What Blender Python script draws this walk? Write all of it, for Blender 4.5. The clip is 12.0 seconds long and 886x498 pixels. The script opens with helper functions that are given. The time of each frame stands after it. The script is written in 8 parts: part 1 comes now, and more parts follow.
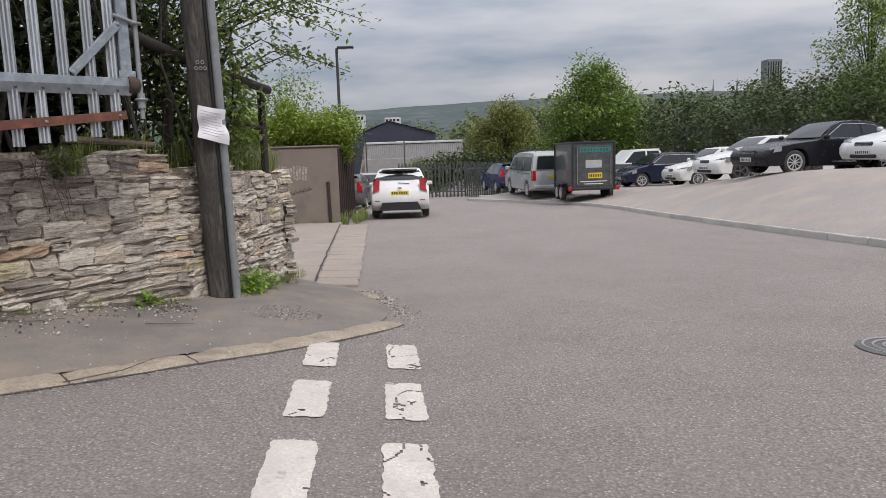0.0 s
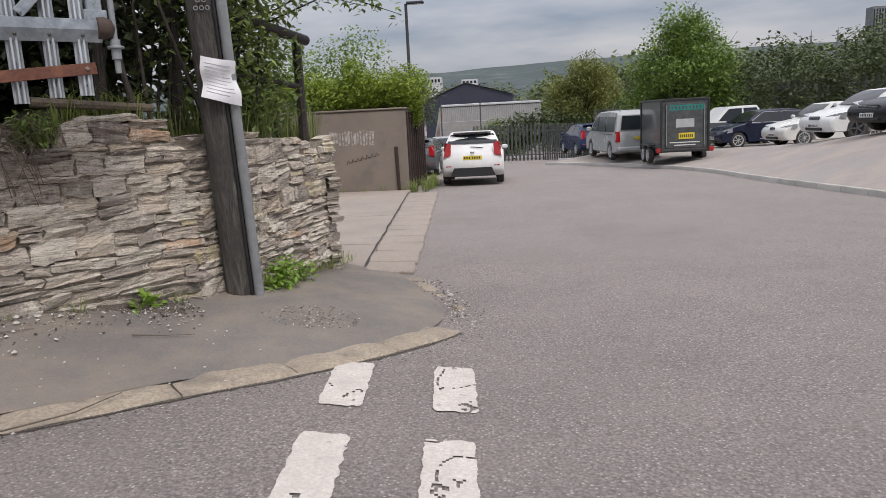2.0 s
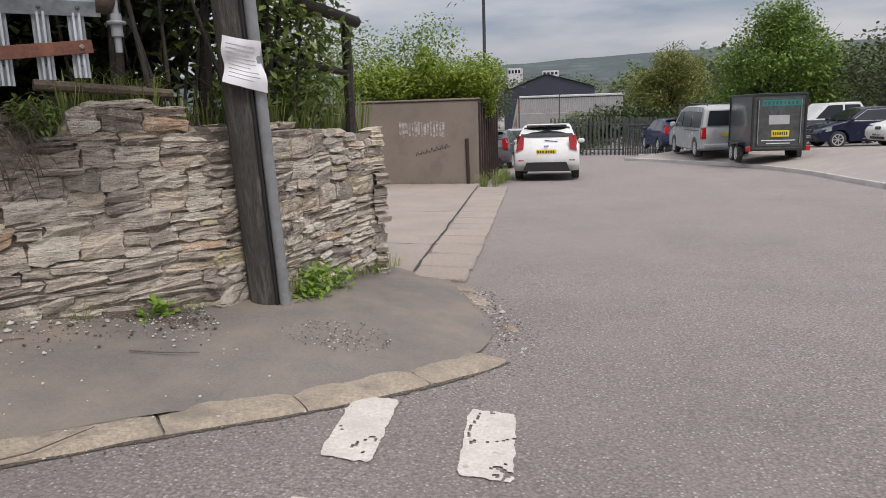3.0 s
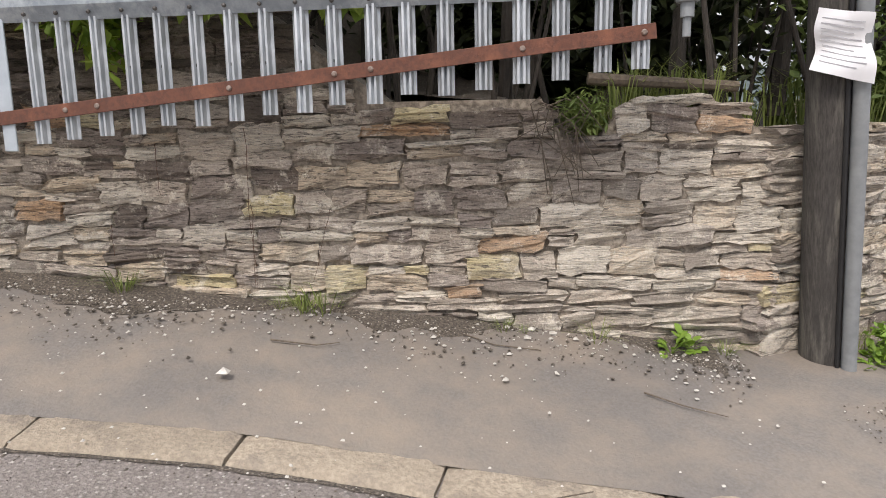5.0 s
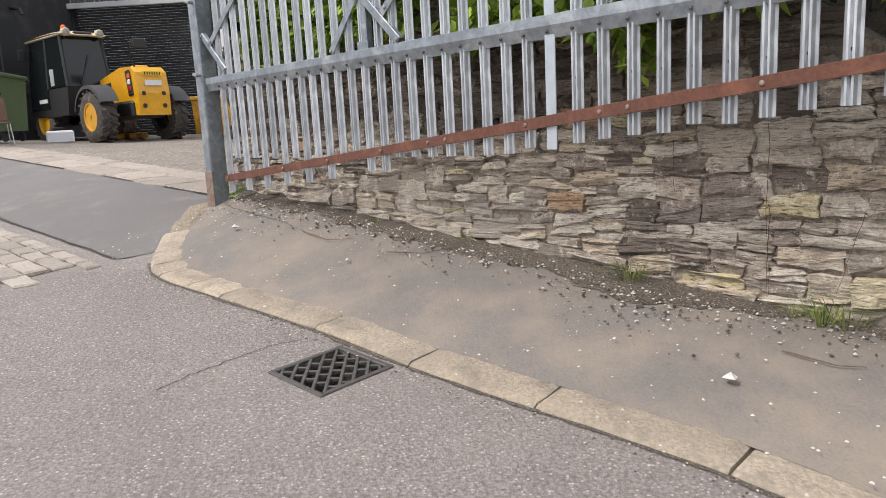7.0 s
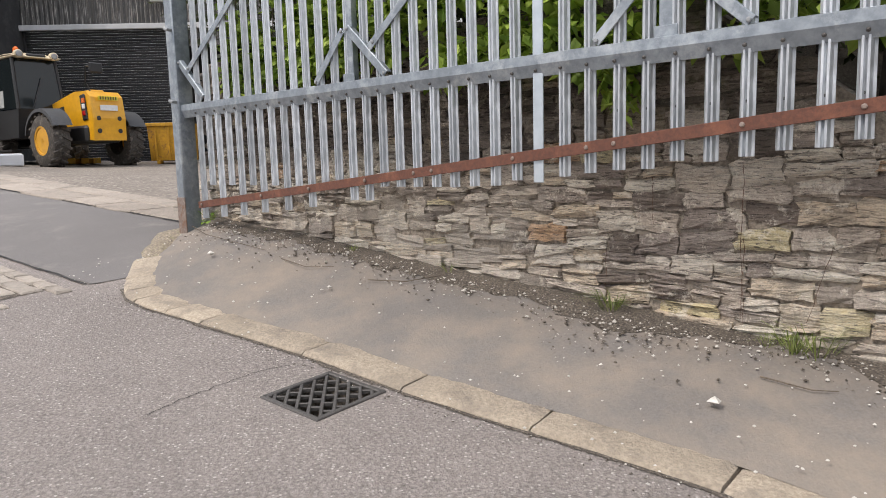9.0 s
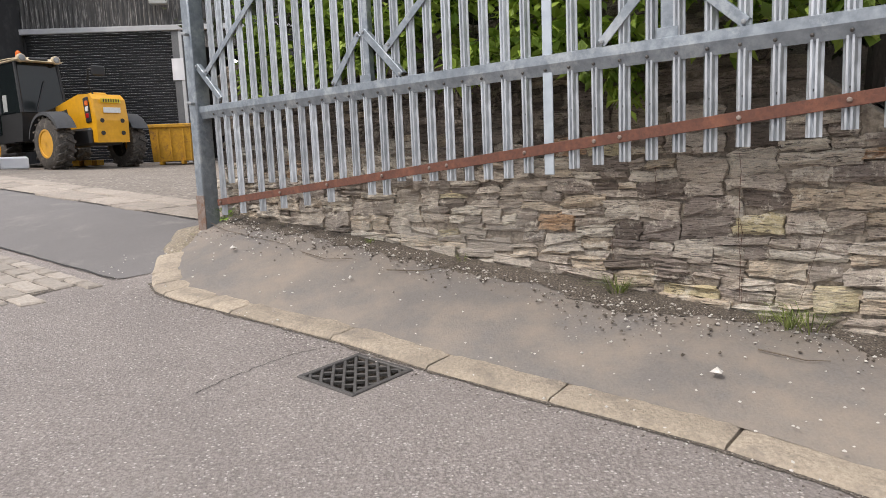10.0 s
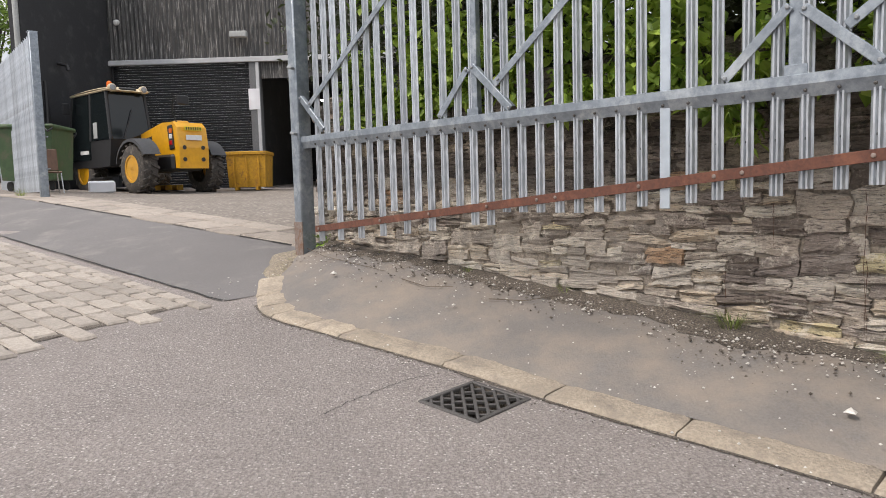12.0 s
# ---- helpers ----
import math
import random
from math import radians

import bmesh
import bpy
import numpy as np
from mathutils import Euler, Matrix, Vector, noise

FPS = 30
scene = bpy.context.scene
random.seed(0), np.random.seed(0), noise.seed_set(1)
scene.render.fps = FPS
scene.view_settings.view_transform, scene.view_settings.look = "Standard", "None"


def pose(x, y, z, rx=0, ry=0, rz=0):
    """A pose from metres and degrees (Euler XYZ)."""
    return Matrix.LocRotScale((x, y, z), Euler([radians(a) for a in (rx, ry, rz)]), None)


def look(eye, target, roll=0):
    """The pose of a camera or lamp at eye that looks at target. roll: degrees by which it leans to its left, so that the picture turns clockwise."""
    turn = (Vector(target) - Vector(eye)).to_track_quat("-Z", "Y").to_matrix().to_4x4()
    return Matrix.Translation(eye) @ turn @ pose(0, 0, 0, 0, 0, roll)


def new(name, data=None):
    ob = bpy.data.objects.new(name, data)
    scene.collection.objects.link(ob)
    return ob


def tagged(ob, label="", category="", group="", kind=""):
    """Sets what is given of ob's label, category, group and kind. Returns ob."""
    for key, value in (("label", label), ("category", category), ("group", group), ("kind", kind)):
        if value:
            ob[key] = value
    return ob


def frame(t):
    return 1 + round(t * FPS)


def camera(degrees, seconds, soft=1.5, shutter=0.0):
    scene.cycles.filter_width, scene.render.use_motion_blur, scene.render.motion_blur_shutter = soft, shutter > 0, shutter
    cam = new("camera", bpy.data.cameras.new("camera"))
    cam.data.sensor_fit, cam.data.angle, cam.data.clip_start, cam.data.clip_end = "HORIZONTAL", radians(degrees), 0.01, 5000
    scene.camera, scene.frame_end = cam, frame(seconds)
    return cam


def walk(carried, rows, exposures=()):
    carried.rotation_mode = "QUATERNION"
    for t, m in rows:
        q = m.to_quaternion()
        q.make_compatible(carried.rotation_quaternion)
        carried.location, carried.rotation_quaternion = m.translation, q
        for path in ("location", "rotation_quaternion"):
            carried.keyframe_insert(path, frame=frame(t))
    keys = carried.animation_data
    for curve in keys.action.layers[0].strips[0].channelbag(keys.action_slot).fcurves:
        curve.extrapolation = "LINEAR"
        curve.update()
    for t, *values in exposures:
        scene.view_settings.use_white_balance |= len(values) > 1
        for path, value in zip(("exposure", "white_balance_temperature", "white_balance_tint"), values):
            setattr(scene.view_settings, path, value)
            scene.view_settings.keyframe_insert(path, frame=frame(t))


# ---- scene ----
cam = camera(64.0, 12.0, soft=0.9)
ROWS = [
    (0.0, 0.000, 0.000, 1.431, -0.22, -7.67, 1.83),
    (0.5, -0.029, 0.274, 1.429, 0.21, -8.82, 2.47),
    (1.0, -0.023, 0.563, 1.408, 1.27, -9.68, 2.92),
    (1.5, 0.039, 0.904, 1.415, 3.36, -10.11, 3.07),
    (2.0, 0.056, 1.287, 1.410, 5.95, -10.39, 2.82),
    (2.5, 0.122, 1.612, 1.393, 8.60, -10.67, 2.12),
    (2.7, 0.146, 1.753, 1.401, 9.76, -10.75, 2.00),
    (4.3, -0.159, 2.485, 1.434, 34.57, -11.18, 0.97),
    (4.5, -0.208, 2.512, 1.441, 39.75, -11.08, 1.06),
    (5.0, -0.372, 2.549, 1.443, 53.19, -10.35, 1.06),
    (5.5, -0.453, 2.529, 1.443, 66.13, -9.84, 1.63),
    (6.0, -0.441, 2.494, 1.442, 77.90, -9.27, 2.76),
    (6.5, -0.432, 2.436, 1.490, 86.21, -9.59, 3.03),
    (7.0, -0.427, 2.412, 1.491, 90.66, -9.91, 3.06),
    (7.2, -0.410, 2.418, 1.488, 91.82, -10.06, 2.85),
    (8.8, -0.363, 2.244, 1.486, 87.97, -7.69, 1.61),
    (9.0, -0.340, 2.207, 1.486, 86.80, -7.38, 1.62),
    (9.5, -0.230, 2.146, 1.490, 85.45, -7.36, 1.91),
    (10.0, -0.080, 2.067, 1.479, 86.37, -7.61, 2.46),
    (10.5, -0.022, 1.958, 1.498, 88.02, -7.09, 2.88),
    (11.0, -0.018, 1.792, 1.499, 89.34, -6.31, 2.77),
    (11.5, -0.018, 1.728, 1.497, 90.31, -5.60, 2.13),
    (12.0, -0.011, 1.715, 1.506, 90.76, -5.13, 1.61),
]
walk(cam, [(t, pose(x, y, z, 90 + pitch, roll, yaw)) for t, x, y, z, yaw, pitch, roll in ROWS],
     ((0.0, -0.06, 6600, 15), (2.7, -0.03, 6650, 15), (4.3, 0.22, 6850, 15), (5.5, 0.58, 6850, 14), (7.2, 0.50, 6800, 14), (8.8, 0.47, 6800, 14), (12.0, 0.42, 6850, 14)))

# ---- light ----
world = bpy.data.worlds.new("overcast_sky")
scene.world = world
world.use_nodes = True
wn, wl = world.node_tree.nodes, world.node_tree.links
wn.clear()
w_out, w_bg = wn.new("ShaderNodeOutputWorld"), wn.new("ShaderNodeBackground")
sky = wn.new("ShaderNodeTexSky")
sky.sky_type, sky.sun_disc = "NISHITA", False
sky.sun_elevation, sky.sun_rotation = radians(52), radians(150)
sky_dim = wn.new("ShaderNodeMix")
sky_dim.data_type, sky_dim.blend_type = "RGBA", "MULTIPLY"
sky_dim.inputs[0].default_value = 1.0
sky_dim.inputs[7].default_value = (0.10, 0.10, 0.10, 1)
w_co, w_map = wn.new("ShaderNodeTexCoord"), wn.new("ShaderNodeMapping")
w_map.inputs["Scale"].default_value = (1.3, 1.3, 6.5)
w_map.inputs["Location"].default_value = (0.35, 0.2, 0.45)
w_no = wn.new("ShaderNodeTexNoise")
w_no.inputs["Scale"].default_value, w_no.inputs["Detail"].default_value, w_no.inputs["Roughness"].default_value = 2.1, 7.0, 0.52
cloud = wn.new("ShaderNodeValToRGB")
cloud.color_ramp.elements[0].position, cloud.color_ramp.elements[0].color = 0.34, (0.47, 0.57, 0.70, 1)
cloud.color_ramp.elements[1].position, cloud.color_ramp.elements[1].color = 0.62, (0.99, 1.02, 1.06, 1)
cover = wn.new("ShaderNodeMix")
cover.data_type = "RGBA"
cover.inputs[0].default_value = 0.88
wl.new(w_co.outputs["Generated"], w_map.inputs["Vector"])
wl.new(w_map.outputs[0], w_no.inputs["Vector"])
wl.new(w_no.outputs[0], cloud.inputs[0])
wl.new(sky.outputs[0], sky_dim.inputs[6])
wl.new(sky_dim.outputs[2], cover.inputs[6])
wl.new(cloud.outputs[0], cover.inputs[7])
# an overcast sky is about three times as bright overhead as at the horizon
w_sep, w_rise = wn.new("ShaderNodeSeparateXYZ"), wn.new("ShaderNodeMapRange")
wl.new(w_co.outputs["Generated"], w_sep.inputs[0])
wl.new(w_sep.outputs[2], w_rise.inputs[0])
w_rise.inputs[3].default_value, w_rise.inputs[4].default_value = 0.56, 2.3
w_lift = wn.new("ShaderNodeMix")
w_lift.data_type, w_lift.blend_type = "RGBA", "MULTIPLY"
w_lift.inputs[0].default_value = 1.0
wl.new(cover.outputs[2], w_lift.inputs[6])
wl.new(w_rise.outputs[0], w_lift.inputs[7])
wl.new(w_lift.outputs[2], w_bg.inputs["Color"])
w_bg.inputs["Strength"].default_value = 0.86
wl.new(w_bg.outputs[0], w_out.inputs["Surface"])

sun = new("sun", bpy.data.lights.new("sun", "SUN"))
sun.data.energy, sun.data.angle, sun.data.color = 2.0, radians(14), (1.0, 0.95, 0.88)
sun.matrix_world = look((6, -9, 14), (0, 0, 0))

rng = random.Random(7)


# ---- materials ----
def tex(nt, kind, vector, **values):
    n = nt.nodes.new(kind)
    for k, v in values.items():
        n.inputs[k].default_value = v
    if vector is not None:
        nt.links.new(vector, n.inputs["Vector"])
    return n


def blend(nt, fac, a, b, mode="MIX"):
    m = nt.nodes.new("ShaderNodeMix")
    m.data_type, m.blend_type = "RGBA", mode
    for slot, v in ((0, fac), (6, a), (7, b)):
        if hasattr(v, "links"):
            nt.links.new(v, m.inputs[slot])
        else:
            m.inputs[slot].default_value = (*v, 1) if isinstance(v, tuple) else v
    return m.outputs[2]


def ramp(nt, value, lo, hi):
    m = nt.nodes.new("ShaderNodeMapRange")
    nt.links.new(value, m.inputs[0])
    m.inputs[1].default_value, m.inputs[2].default_value = lo, hi
    return m.outputs[0]


def material(name, light, dark, rough=0.8, metal=0.0, fine=40.0, coarse=1.5, bump=0.3, stain=None, stain_at=(0.52, 0.68),
             stretch=(1, 1, 1), vary=0.0, local=False, speck=None, coat=0.0):
    """Two scales of colour variation, fine relief, optional stains, specks and a shift from piece to piece."""
    m = bpy.data.materials.new(name)
    m.use_nodes = True
    nt = m.node_tree
    bsdf = nt.nodes["Principled BSDF"]
    if local:
        co = nt.nodes.new("ShaderNodeTexCoord").outputs["Object"]
    else:
        co = nt.nodes.new("ShaderNodeNewGeometry").outputs["Position"]
    mp = nt.nodes.new("ShaderNodeMapping")
    mp.inputs["Scale"].default_value = stretch
    nt.links.new(co, mp.inputs["Vector"])
    v = mp.outputs[0]
    nf = tex(nt, "ShaderNodeTexNoise", v, Scale=fine, Detail=6.0, Roughness=0.65)
    nc = tex(nt, "ShaderNodeTexNoise", v, Scale=coarse, Detail=5.0, Roughness=0.6)
    c = blend(nt, ramp(nt, nf.outputs[0], 0.37, 0.63), dark, light)
    mid = tuple((a + b) / 2 for a, b in zip(light, dark))
    c = blend(nt, ramp(nt, nc.outputs[0], 0.35, 0.7), c, blend(nt, 0.6, c, tuple(x * 0.72 for x in mid)))
    if stain:
        ns = tex(nt, "ShaderNodeTexNoise", v, Scale=coarse * 2.3, Detail=7.0, Roughness=0.7)
        c = blend(nt, ramp(nt, ns.outputs[0], *stain_at), c, stain)
    if speck:
        vo = tex(nt, "ShaderNodeTexVoronoi", v, Scale=fine * 1.1)
        pick = nt.nodes.new("ShaderNodeSeparateXYZ")
        nt.links.new(vo.outputs["Color"], pick.inputs[0])
        both = nt.nodes.new("ShaderNodeMath")
        both.operation = "MULTIPLY"
        nt.links.new(ramp(nt, vo.outputs["Distance"], 0.42, 0.28), both.inputs[0])
        nt.links.new(ramp(nt, pick.outputs[0], 0.76, 1.02), both.inputs[1])
        c = blend(nt, both.outputs[0], c, speck)
        gap = nt.nodes.new("ShaderNodeMath")
        gap.operation = "MULTIPLY"
        nt.links.new(ramp(nt, vo.outputs["Distance"], 0.45, 0.7), gap.inputs[0])
        gap.inputs[1].default_value = 0.3
        c = blend(nt, gap.outputs[0], c, tuple(x * 0.4 for x in dark))
    if vary:
        info = nt.nodes.new("ShaderNodeObjectInfo")
        hsv = nt.nodes.new("ShaderNodeHueSaturation")
        nt.links.new(c, hsv.inputs["Color"])
        mr = nt.nodes.new("ShaderNodeMapRange")
        nt.links.new(info.outputs["Random"], mr.inputs[0])
        mr.inputs[3].default_value, mr.inputs[4].default_value = 1 - vary, 1 + vary
        nt.links.new(mr.outputs[0], hsv.inputs["Value"])
        c = hsv.outputs[0]
    nt.links.new(c, bsdf.inputs["Base Color"])
    bsdf.inputs["Metallic"].default_value = metal
    bsdf.inputs["Coat Weight"].default_value = coat
    rr = nt.nodes.new("ShaderNodeMapRange")
    nt.links.new(nf.outputs[0], rr.inputs[0])
    rr.inputs[3].default_value, rr.inputs[4].default_value = max(0.02, rough - 0.12), min(1.0, rough + 0.12)
    nt.links.new(rr.outputs[0], bsdf.inputs["Roughness"])
    if bump:
        b = nt.nodes.new("ShaderNodeBump")
        b.inputs["Strength"].default_value, b.inputs["Distance"].default_value = bump, 0.02
        nt.links.new(nf.outputs[0], b.inputs["Height"])
        nt.links.new(b.outputs[0], bsdf.inputs["Normal"])
    return m


def stone_material(name, stops, veil, pale):
    """Laminated sandstone: each piece takes its own tone; bedding lines run along it; pale lichen and grime lie in patches."""
    m = bpy.data.materials.new(name)
    m.use_nodes = True
    nt = m.node_tree
    bsdf = nt.nodes["Principled BSDF"]
    co = nt.nodes.new("ShaderNodeNewGeometry").outputs["Position"]
    mp = nt.nodes.new("ShaderNodeMapping")
    mp.inputs["Scale"].default_value = (1, 1, 7)
    nt.links.new(co, mp.inputs["Vector"])
    bed = tex(nt, "ShaderNodeTexNoise", mp.outputs[0], Scale=7.0, Detail=9.0, Roughness=0.72, Distortion=1.2)
    split = tex(nt, "ShaderNodeTexNoise", mp.outputs[0], Scale=17.0, Detail=4.0, Roughness=0.6, Distortion=0.6)
    grit = tex(nt, "ShaderNodeTexNoise", co, Scale=110.0, Detail=5.0, Roughness=0.7)
    patch = tex(nt, "ShaderNodeTexNoise", co, Scale=3.4, Detail=6.0, Roughness=0.68)
    info = nt.nodes.new("ShaderNodeObjectInfo")
    isle = nt.nodes.new("ShaderNodeNewGeometry")
    both = nt.nodes.new("ShaderNodeMath")
    both.operation = "ADD"
    nt.links.new(info.outputs["Random"], both.inputs[0])
    nt.links.new(isle.outputs["Random Per Island"], both.inputs[1])
    wrap = nt.nodes.new("ShaderNodeMath")
    wrap.operation = "FRACT"
    nt.links.new(both.outputs[0], wrap.inputs[0])
    tone = nt.nodes.new("ShaderNodeValToRGB")
    cr = tone.color_ramp
    cr.interpolation = "CONSTANT"
    for k, (p, c) in enumerate(stops):
        e = cr.elements[k] if k < 2 else cr.elements.new(p)
        e.position, e.color = p, (*c, 1)
    nt.links.new(wrap.outputs[0], tone.inputs[0])
    c = tone.outputs[0]
    c = blend(nt, ramp(nt, bed.outputs[0], 0.53, 0.40), c, blend(nt, 0.55, c, veil))
    c = blend(nt, ramp(nt, split.outputs[0], 0.435, 0.375), c, blend(nt, 0.8, c, tuple(x * 0.4 for x in veil)))
    c = blend(nt, ramp(nt, patch.outputs[0], 0.56, 0.68), c, blend(nt, 0.5, c, veil))
    lichen = tex(nt, "ShaderNodeTexNoise", co, Scale=5.0, Detail=9.0, Roughness=0.82)
    c = blend(nt, ramp(nt, lichen.outputs[0], 0.535, 0.585), c, blend(nt, 0.68, c, pale))
    wide = tex(nt, "ShaderNodeTexNoise", co, Scale=0.8, Detail=4.0, Roughness=0.6)
    c = blend(nt, ramp(nt, wide.outputs[0], 0.45, 0.60), c, blend(nt, 0.36, c, pale))
    dots = nt.nodes.new("ShaderNodeMix")
    dots.data_type, dots.blend_type = "RGBA", "OVERLAY"
    dots.inputs[0].default_value = 0.65
    nt.links.new(c, dots.inputs[6])
    nt.links.new(grit.outputs[0], dots.inputs[7])
    nt.links.new(dots.outputs[2], bsdf.inputs["Base Color"])
    bsdf.inputs["Roughness"].default_value = 0.93
    h = blend(nt, 0.25, blend(nt, 0.4, bed.outputs[0], split.outputs[0]), grit.outputs[0])
    b = nt.nodes.new("ShaderNodeBump")
    b.inputs["Strength"].default_value, b.inputs["Distance"].default_value = 1.0, 0.05
    nt.links.new(h, b.inputs["Height"])
    nt.links.new(b.outputs[0], bsdf.inputs["Normal"])
    return m


def leaf_material(name, light, dark):
    m = bpy.data.materials.new(name)
    m.use_nodes = True
    nt = m.node_tree
    bsdf = nt.nodes["Principled BSDF"]
    isle = nt.nodes.new("ShaderNodeNewGeometry")
    c = blend(nt, isle.outputs["Random Per Island"], dark, light)
    big = tex(nt, "ShaderNodeTexNoise", isle.outputs["Position"], Scale=0.9, Detail=3.0)
    c = blend(nt, ramp(nt, big.outputs[0], 0.4, 0.7), c, blend(nt, 0.5, c, tuple(x * 0.6 for x in dark)))
    nt.links.new(c, bsdf.inputs["Base Color"])
    bsdf.inputs["Roughness"].default_value = 0.55
    bsdf.inputs["Transmission Weight"].default_value = 0.0
    tr = nt.nodes.new("ShaderNodeBsdfTranslucent")
    nt.links.new(c, tr.inputs["Color"])
    mix = nt.nodes.new("ShaderNodeMixShader")
    mix.inputs[0].default_value = 0.3
    nt.links.new(bsdf.outputs[0], mix.inputs[1])
    nt.links.new(tr.outputs[0], mix.inputs[2])
    nt.links.new(mix.outputs[0], nt.nodes["Material Output"].inputs["Surface"])
    return m


def glass_dark(name="tinted_glass", col=(0.016, 0.020, 0.024)):
    m = material(name, col, tuple(x * 0.8 for x in col), rough=0.1, fine=3, coarse=0.6, bump=0.0, local=True)
    m.node_tree.nodes["Principled BSDF"].inputs["Specular IOR Level"].default_value = 0.45
    return m


def glow(name, col, power):
    m = bpy.data.materials.new(name)
    m.use_nodes = True
    b = m.node_tree.nodes["Principled BSDF"]
    b.inputs["Emission Color"].default_value, b.inputs["Emission Strength"].default_value = (*col, 1), power
    return m


ASPHALT = material("road_asphalt", (0.40, 0.350, 0.320), (0.175, 0.153, 0.140), rough=0.9, fine=62, coarse=0.55, bump=1.0,
                   stain=(0.31, 0.272, 0.247), stain_at=(0.42, 0.8), speck=(0.58, 0.53, 0.49))
PATCH = material("patch_asphalt", (0.185, 0.172, 0.165), (0.13, 0.12, 0.115), rough=0.9, fine=80, coarse=0.8, bump=0.4, stain=(0.20, 0.185, 0.17))
FOOTWAY = material("footway_asphalt", (0.205, 0.186, 0.170), (0.150, 0.135, 0.122), rough=0.93, fine=70, coarse=0.9, bump=0.35,
                   stain=(0.278, 0.227, 0.177), stain_at=(0.40, 0.80))
APRON = material("pinkish_concrete", (0.42, 0.355, 0.30), (0.26, 0.215, 0.182), rough=0.92, fine=55, coarse=0.7, bump=0.35, stain=(0.27, 0.235, 0.205))
CARPARK = material("carpark_surface", (0.36, 0.325, 0.30), (0.26, 0.232, 0.215), rough=0.93, fine=35, coarse=0.3, bump=0.35, stain=(0.42, 0.335, 0.265), stain_at=(0.45, 0.8))
YARD = material("yard_gravelly_concrete", (0.33, 0.285, 0.24), (0.16, 0.135, 0.115), rough=0.95, fine=16, coarse=0.8, bump=1.0, stain=(0.17, 0.145, 0.12), stain_at=(0.5, 0.7), speck=(0.48, 0.44, 0.39))
KERB = material("kerb_sandstone", (0.46, 0.385, 0.295), (0.28, 0.23, 0.175), rough=0.92, fine=55, coarse=2.4, bump=0.7, stain=(0.20, 0.17, 0.14), stain_at=(0.48, 0.7), vary=0.1)
SETT = material("sett_stone", (0.38, 0.335, 0.285), (0.27, 0.235, 0.20), rough=0.9, fine=40, coarse=2.0, bump=0.45, vary=0.16)
DIRT = material("grit_soil", (0.25, 0.208, 0.168), (0.05, 0.042, 0.034), rough=1.0, fine=85, coarse=5, bump=1.0, speck=(0.40, 0.36, 0.31))
PAINT = material("road_paint", (0.68, 0.625, 0.57), (0.52, 0.47, 0.42), rough=0.8, fine=60, coarse=6, bump=0.4, stain=(0.34, 0.315, 0.29), stain_at=(0.6, 0.7))
STONE = stone_material("sandstone", [(0.0, (0.25, 0.204, 0.173)), (0.12, (0.56, 0.476, 0.397)), (0.27, (0.75, 0.67, 0.57)), (0.39, (0.38, 0.318, 0.278)), (0.52, (0.58, 0.50, 0.428)),
                                     (0.68, (0.69, 0.57, 0.435)), (0.83, (0.78, 0.71, 0.605)), (0.94, (0.70, 0.60, 0.37)), (0.975, (0.60, 0.39, 0.24))], (0.14, 0.115, 0.098), (0.85, 0.78, 0.67))
# sooted stone, its tones also lowered to paint the shade behind gate and ivy
STONE_BLACK = stone_material("sooted_shaded_sandstone", [(0.0, (0.15, 0.122, 0.103)), (0.3, (0.26, 0.213, 0.182)), (0.55, (0.34, 0.283, 0.242)), (0.8, (0.20, 0.166, 0.146)), (0.93, (0.44, 0.365, 0.27))],
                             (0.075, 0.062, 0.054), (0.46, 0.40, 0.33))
MORTAR = material("lime_mortar", (0.50, 0.43, 0.35), (0.16, 0.135, 0.11), rough=1.0, fine=35, coarse=2.5, bump=0.9)
GALV = material("galvanised_steel", (0.68, 0.71, 0.74), (0.40, 0.43, 0.46), rough=0.40, metal=0.6, fine=11, coarse=2.6, bump=0.06, stain=(0.36, 0.37, 0.38), stain_at=(0.55, 0.75), vary=0.16, local=True, stretch=(3, 3, 0.8))
RAILM = material("galvanised_dull", (0.35, 0.39, 0.425), (0.21, 0.24, 0.27), rough=0.5, metal=0.6, fine=18, coarse=2.4, bump=0.08, stain=(0.44, 0.47, 0.49))
RUST = material("rusted_steel", (0.165, 0.066, 0.042), (0.095, 0.04, 0.028), rough=0.85, fine=45, coarse=4, bump=0.3, stain=(0.20, 0.08, 0.047))
POLEM = material("creosoted_timber", (0.088, 0.08, 0.073), (0.038, 0.034, 0.031), rough=0.85, fine=30, coarse=2, bump=0.5, stretch=(4, 4, 0.25), stain=(0.15, 0.14, 0.12))
CONDUIT = material("grey_conduit", (0.32, 0.335, 0.345), (0.24, 0.255, 0.265), rough=0.55, metal=0.3, fine=15, coarse=3, bump=0.05)
PAPER = material("white_paper", (0.80, 0.80, 0.82), (0.74, 0.74, 0.77), rough=0.7, fine=12, coarse=3, bump=0.05)
INK = material("print_ink", (0.48, 0.48, 0.51), (0.38, 0.38, 0.41), rough=0.8, fine=30, coarse=5, bump=0)
IRON = material("cast_iron", (0.13, 0.122, 0.115), (0.075, 0.07, 0.066), rough=0.6, metal=0.5, fine=50, coarse=6, bump=0.3)
BLACK = material("black_plastic", (0.022, 0.022, 0.023), (0.014, 0.014, 0.015), rough=0.5, fine=30, coarse=3, bump=0.05, local=True)
TYRE = material("tyre_rubber", (0.045, 0.042, 0.04), (0.025, 0.024, 0.023), rough=0.85, fine=40, coarse=4, bump=0.25, local=True, stain=(0.13, 0.11, 0.095))
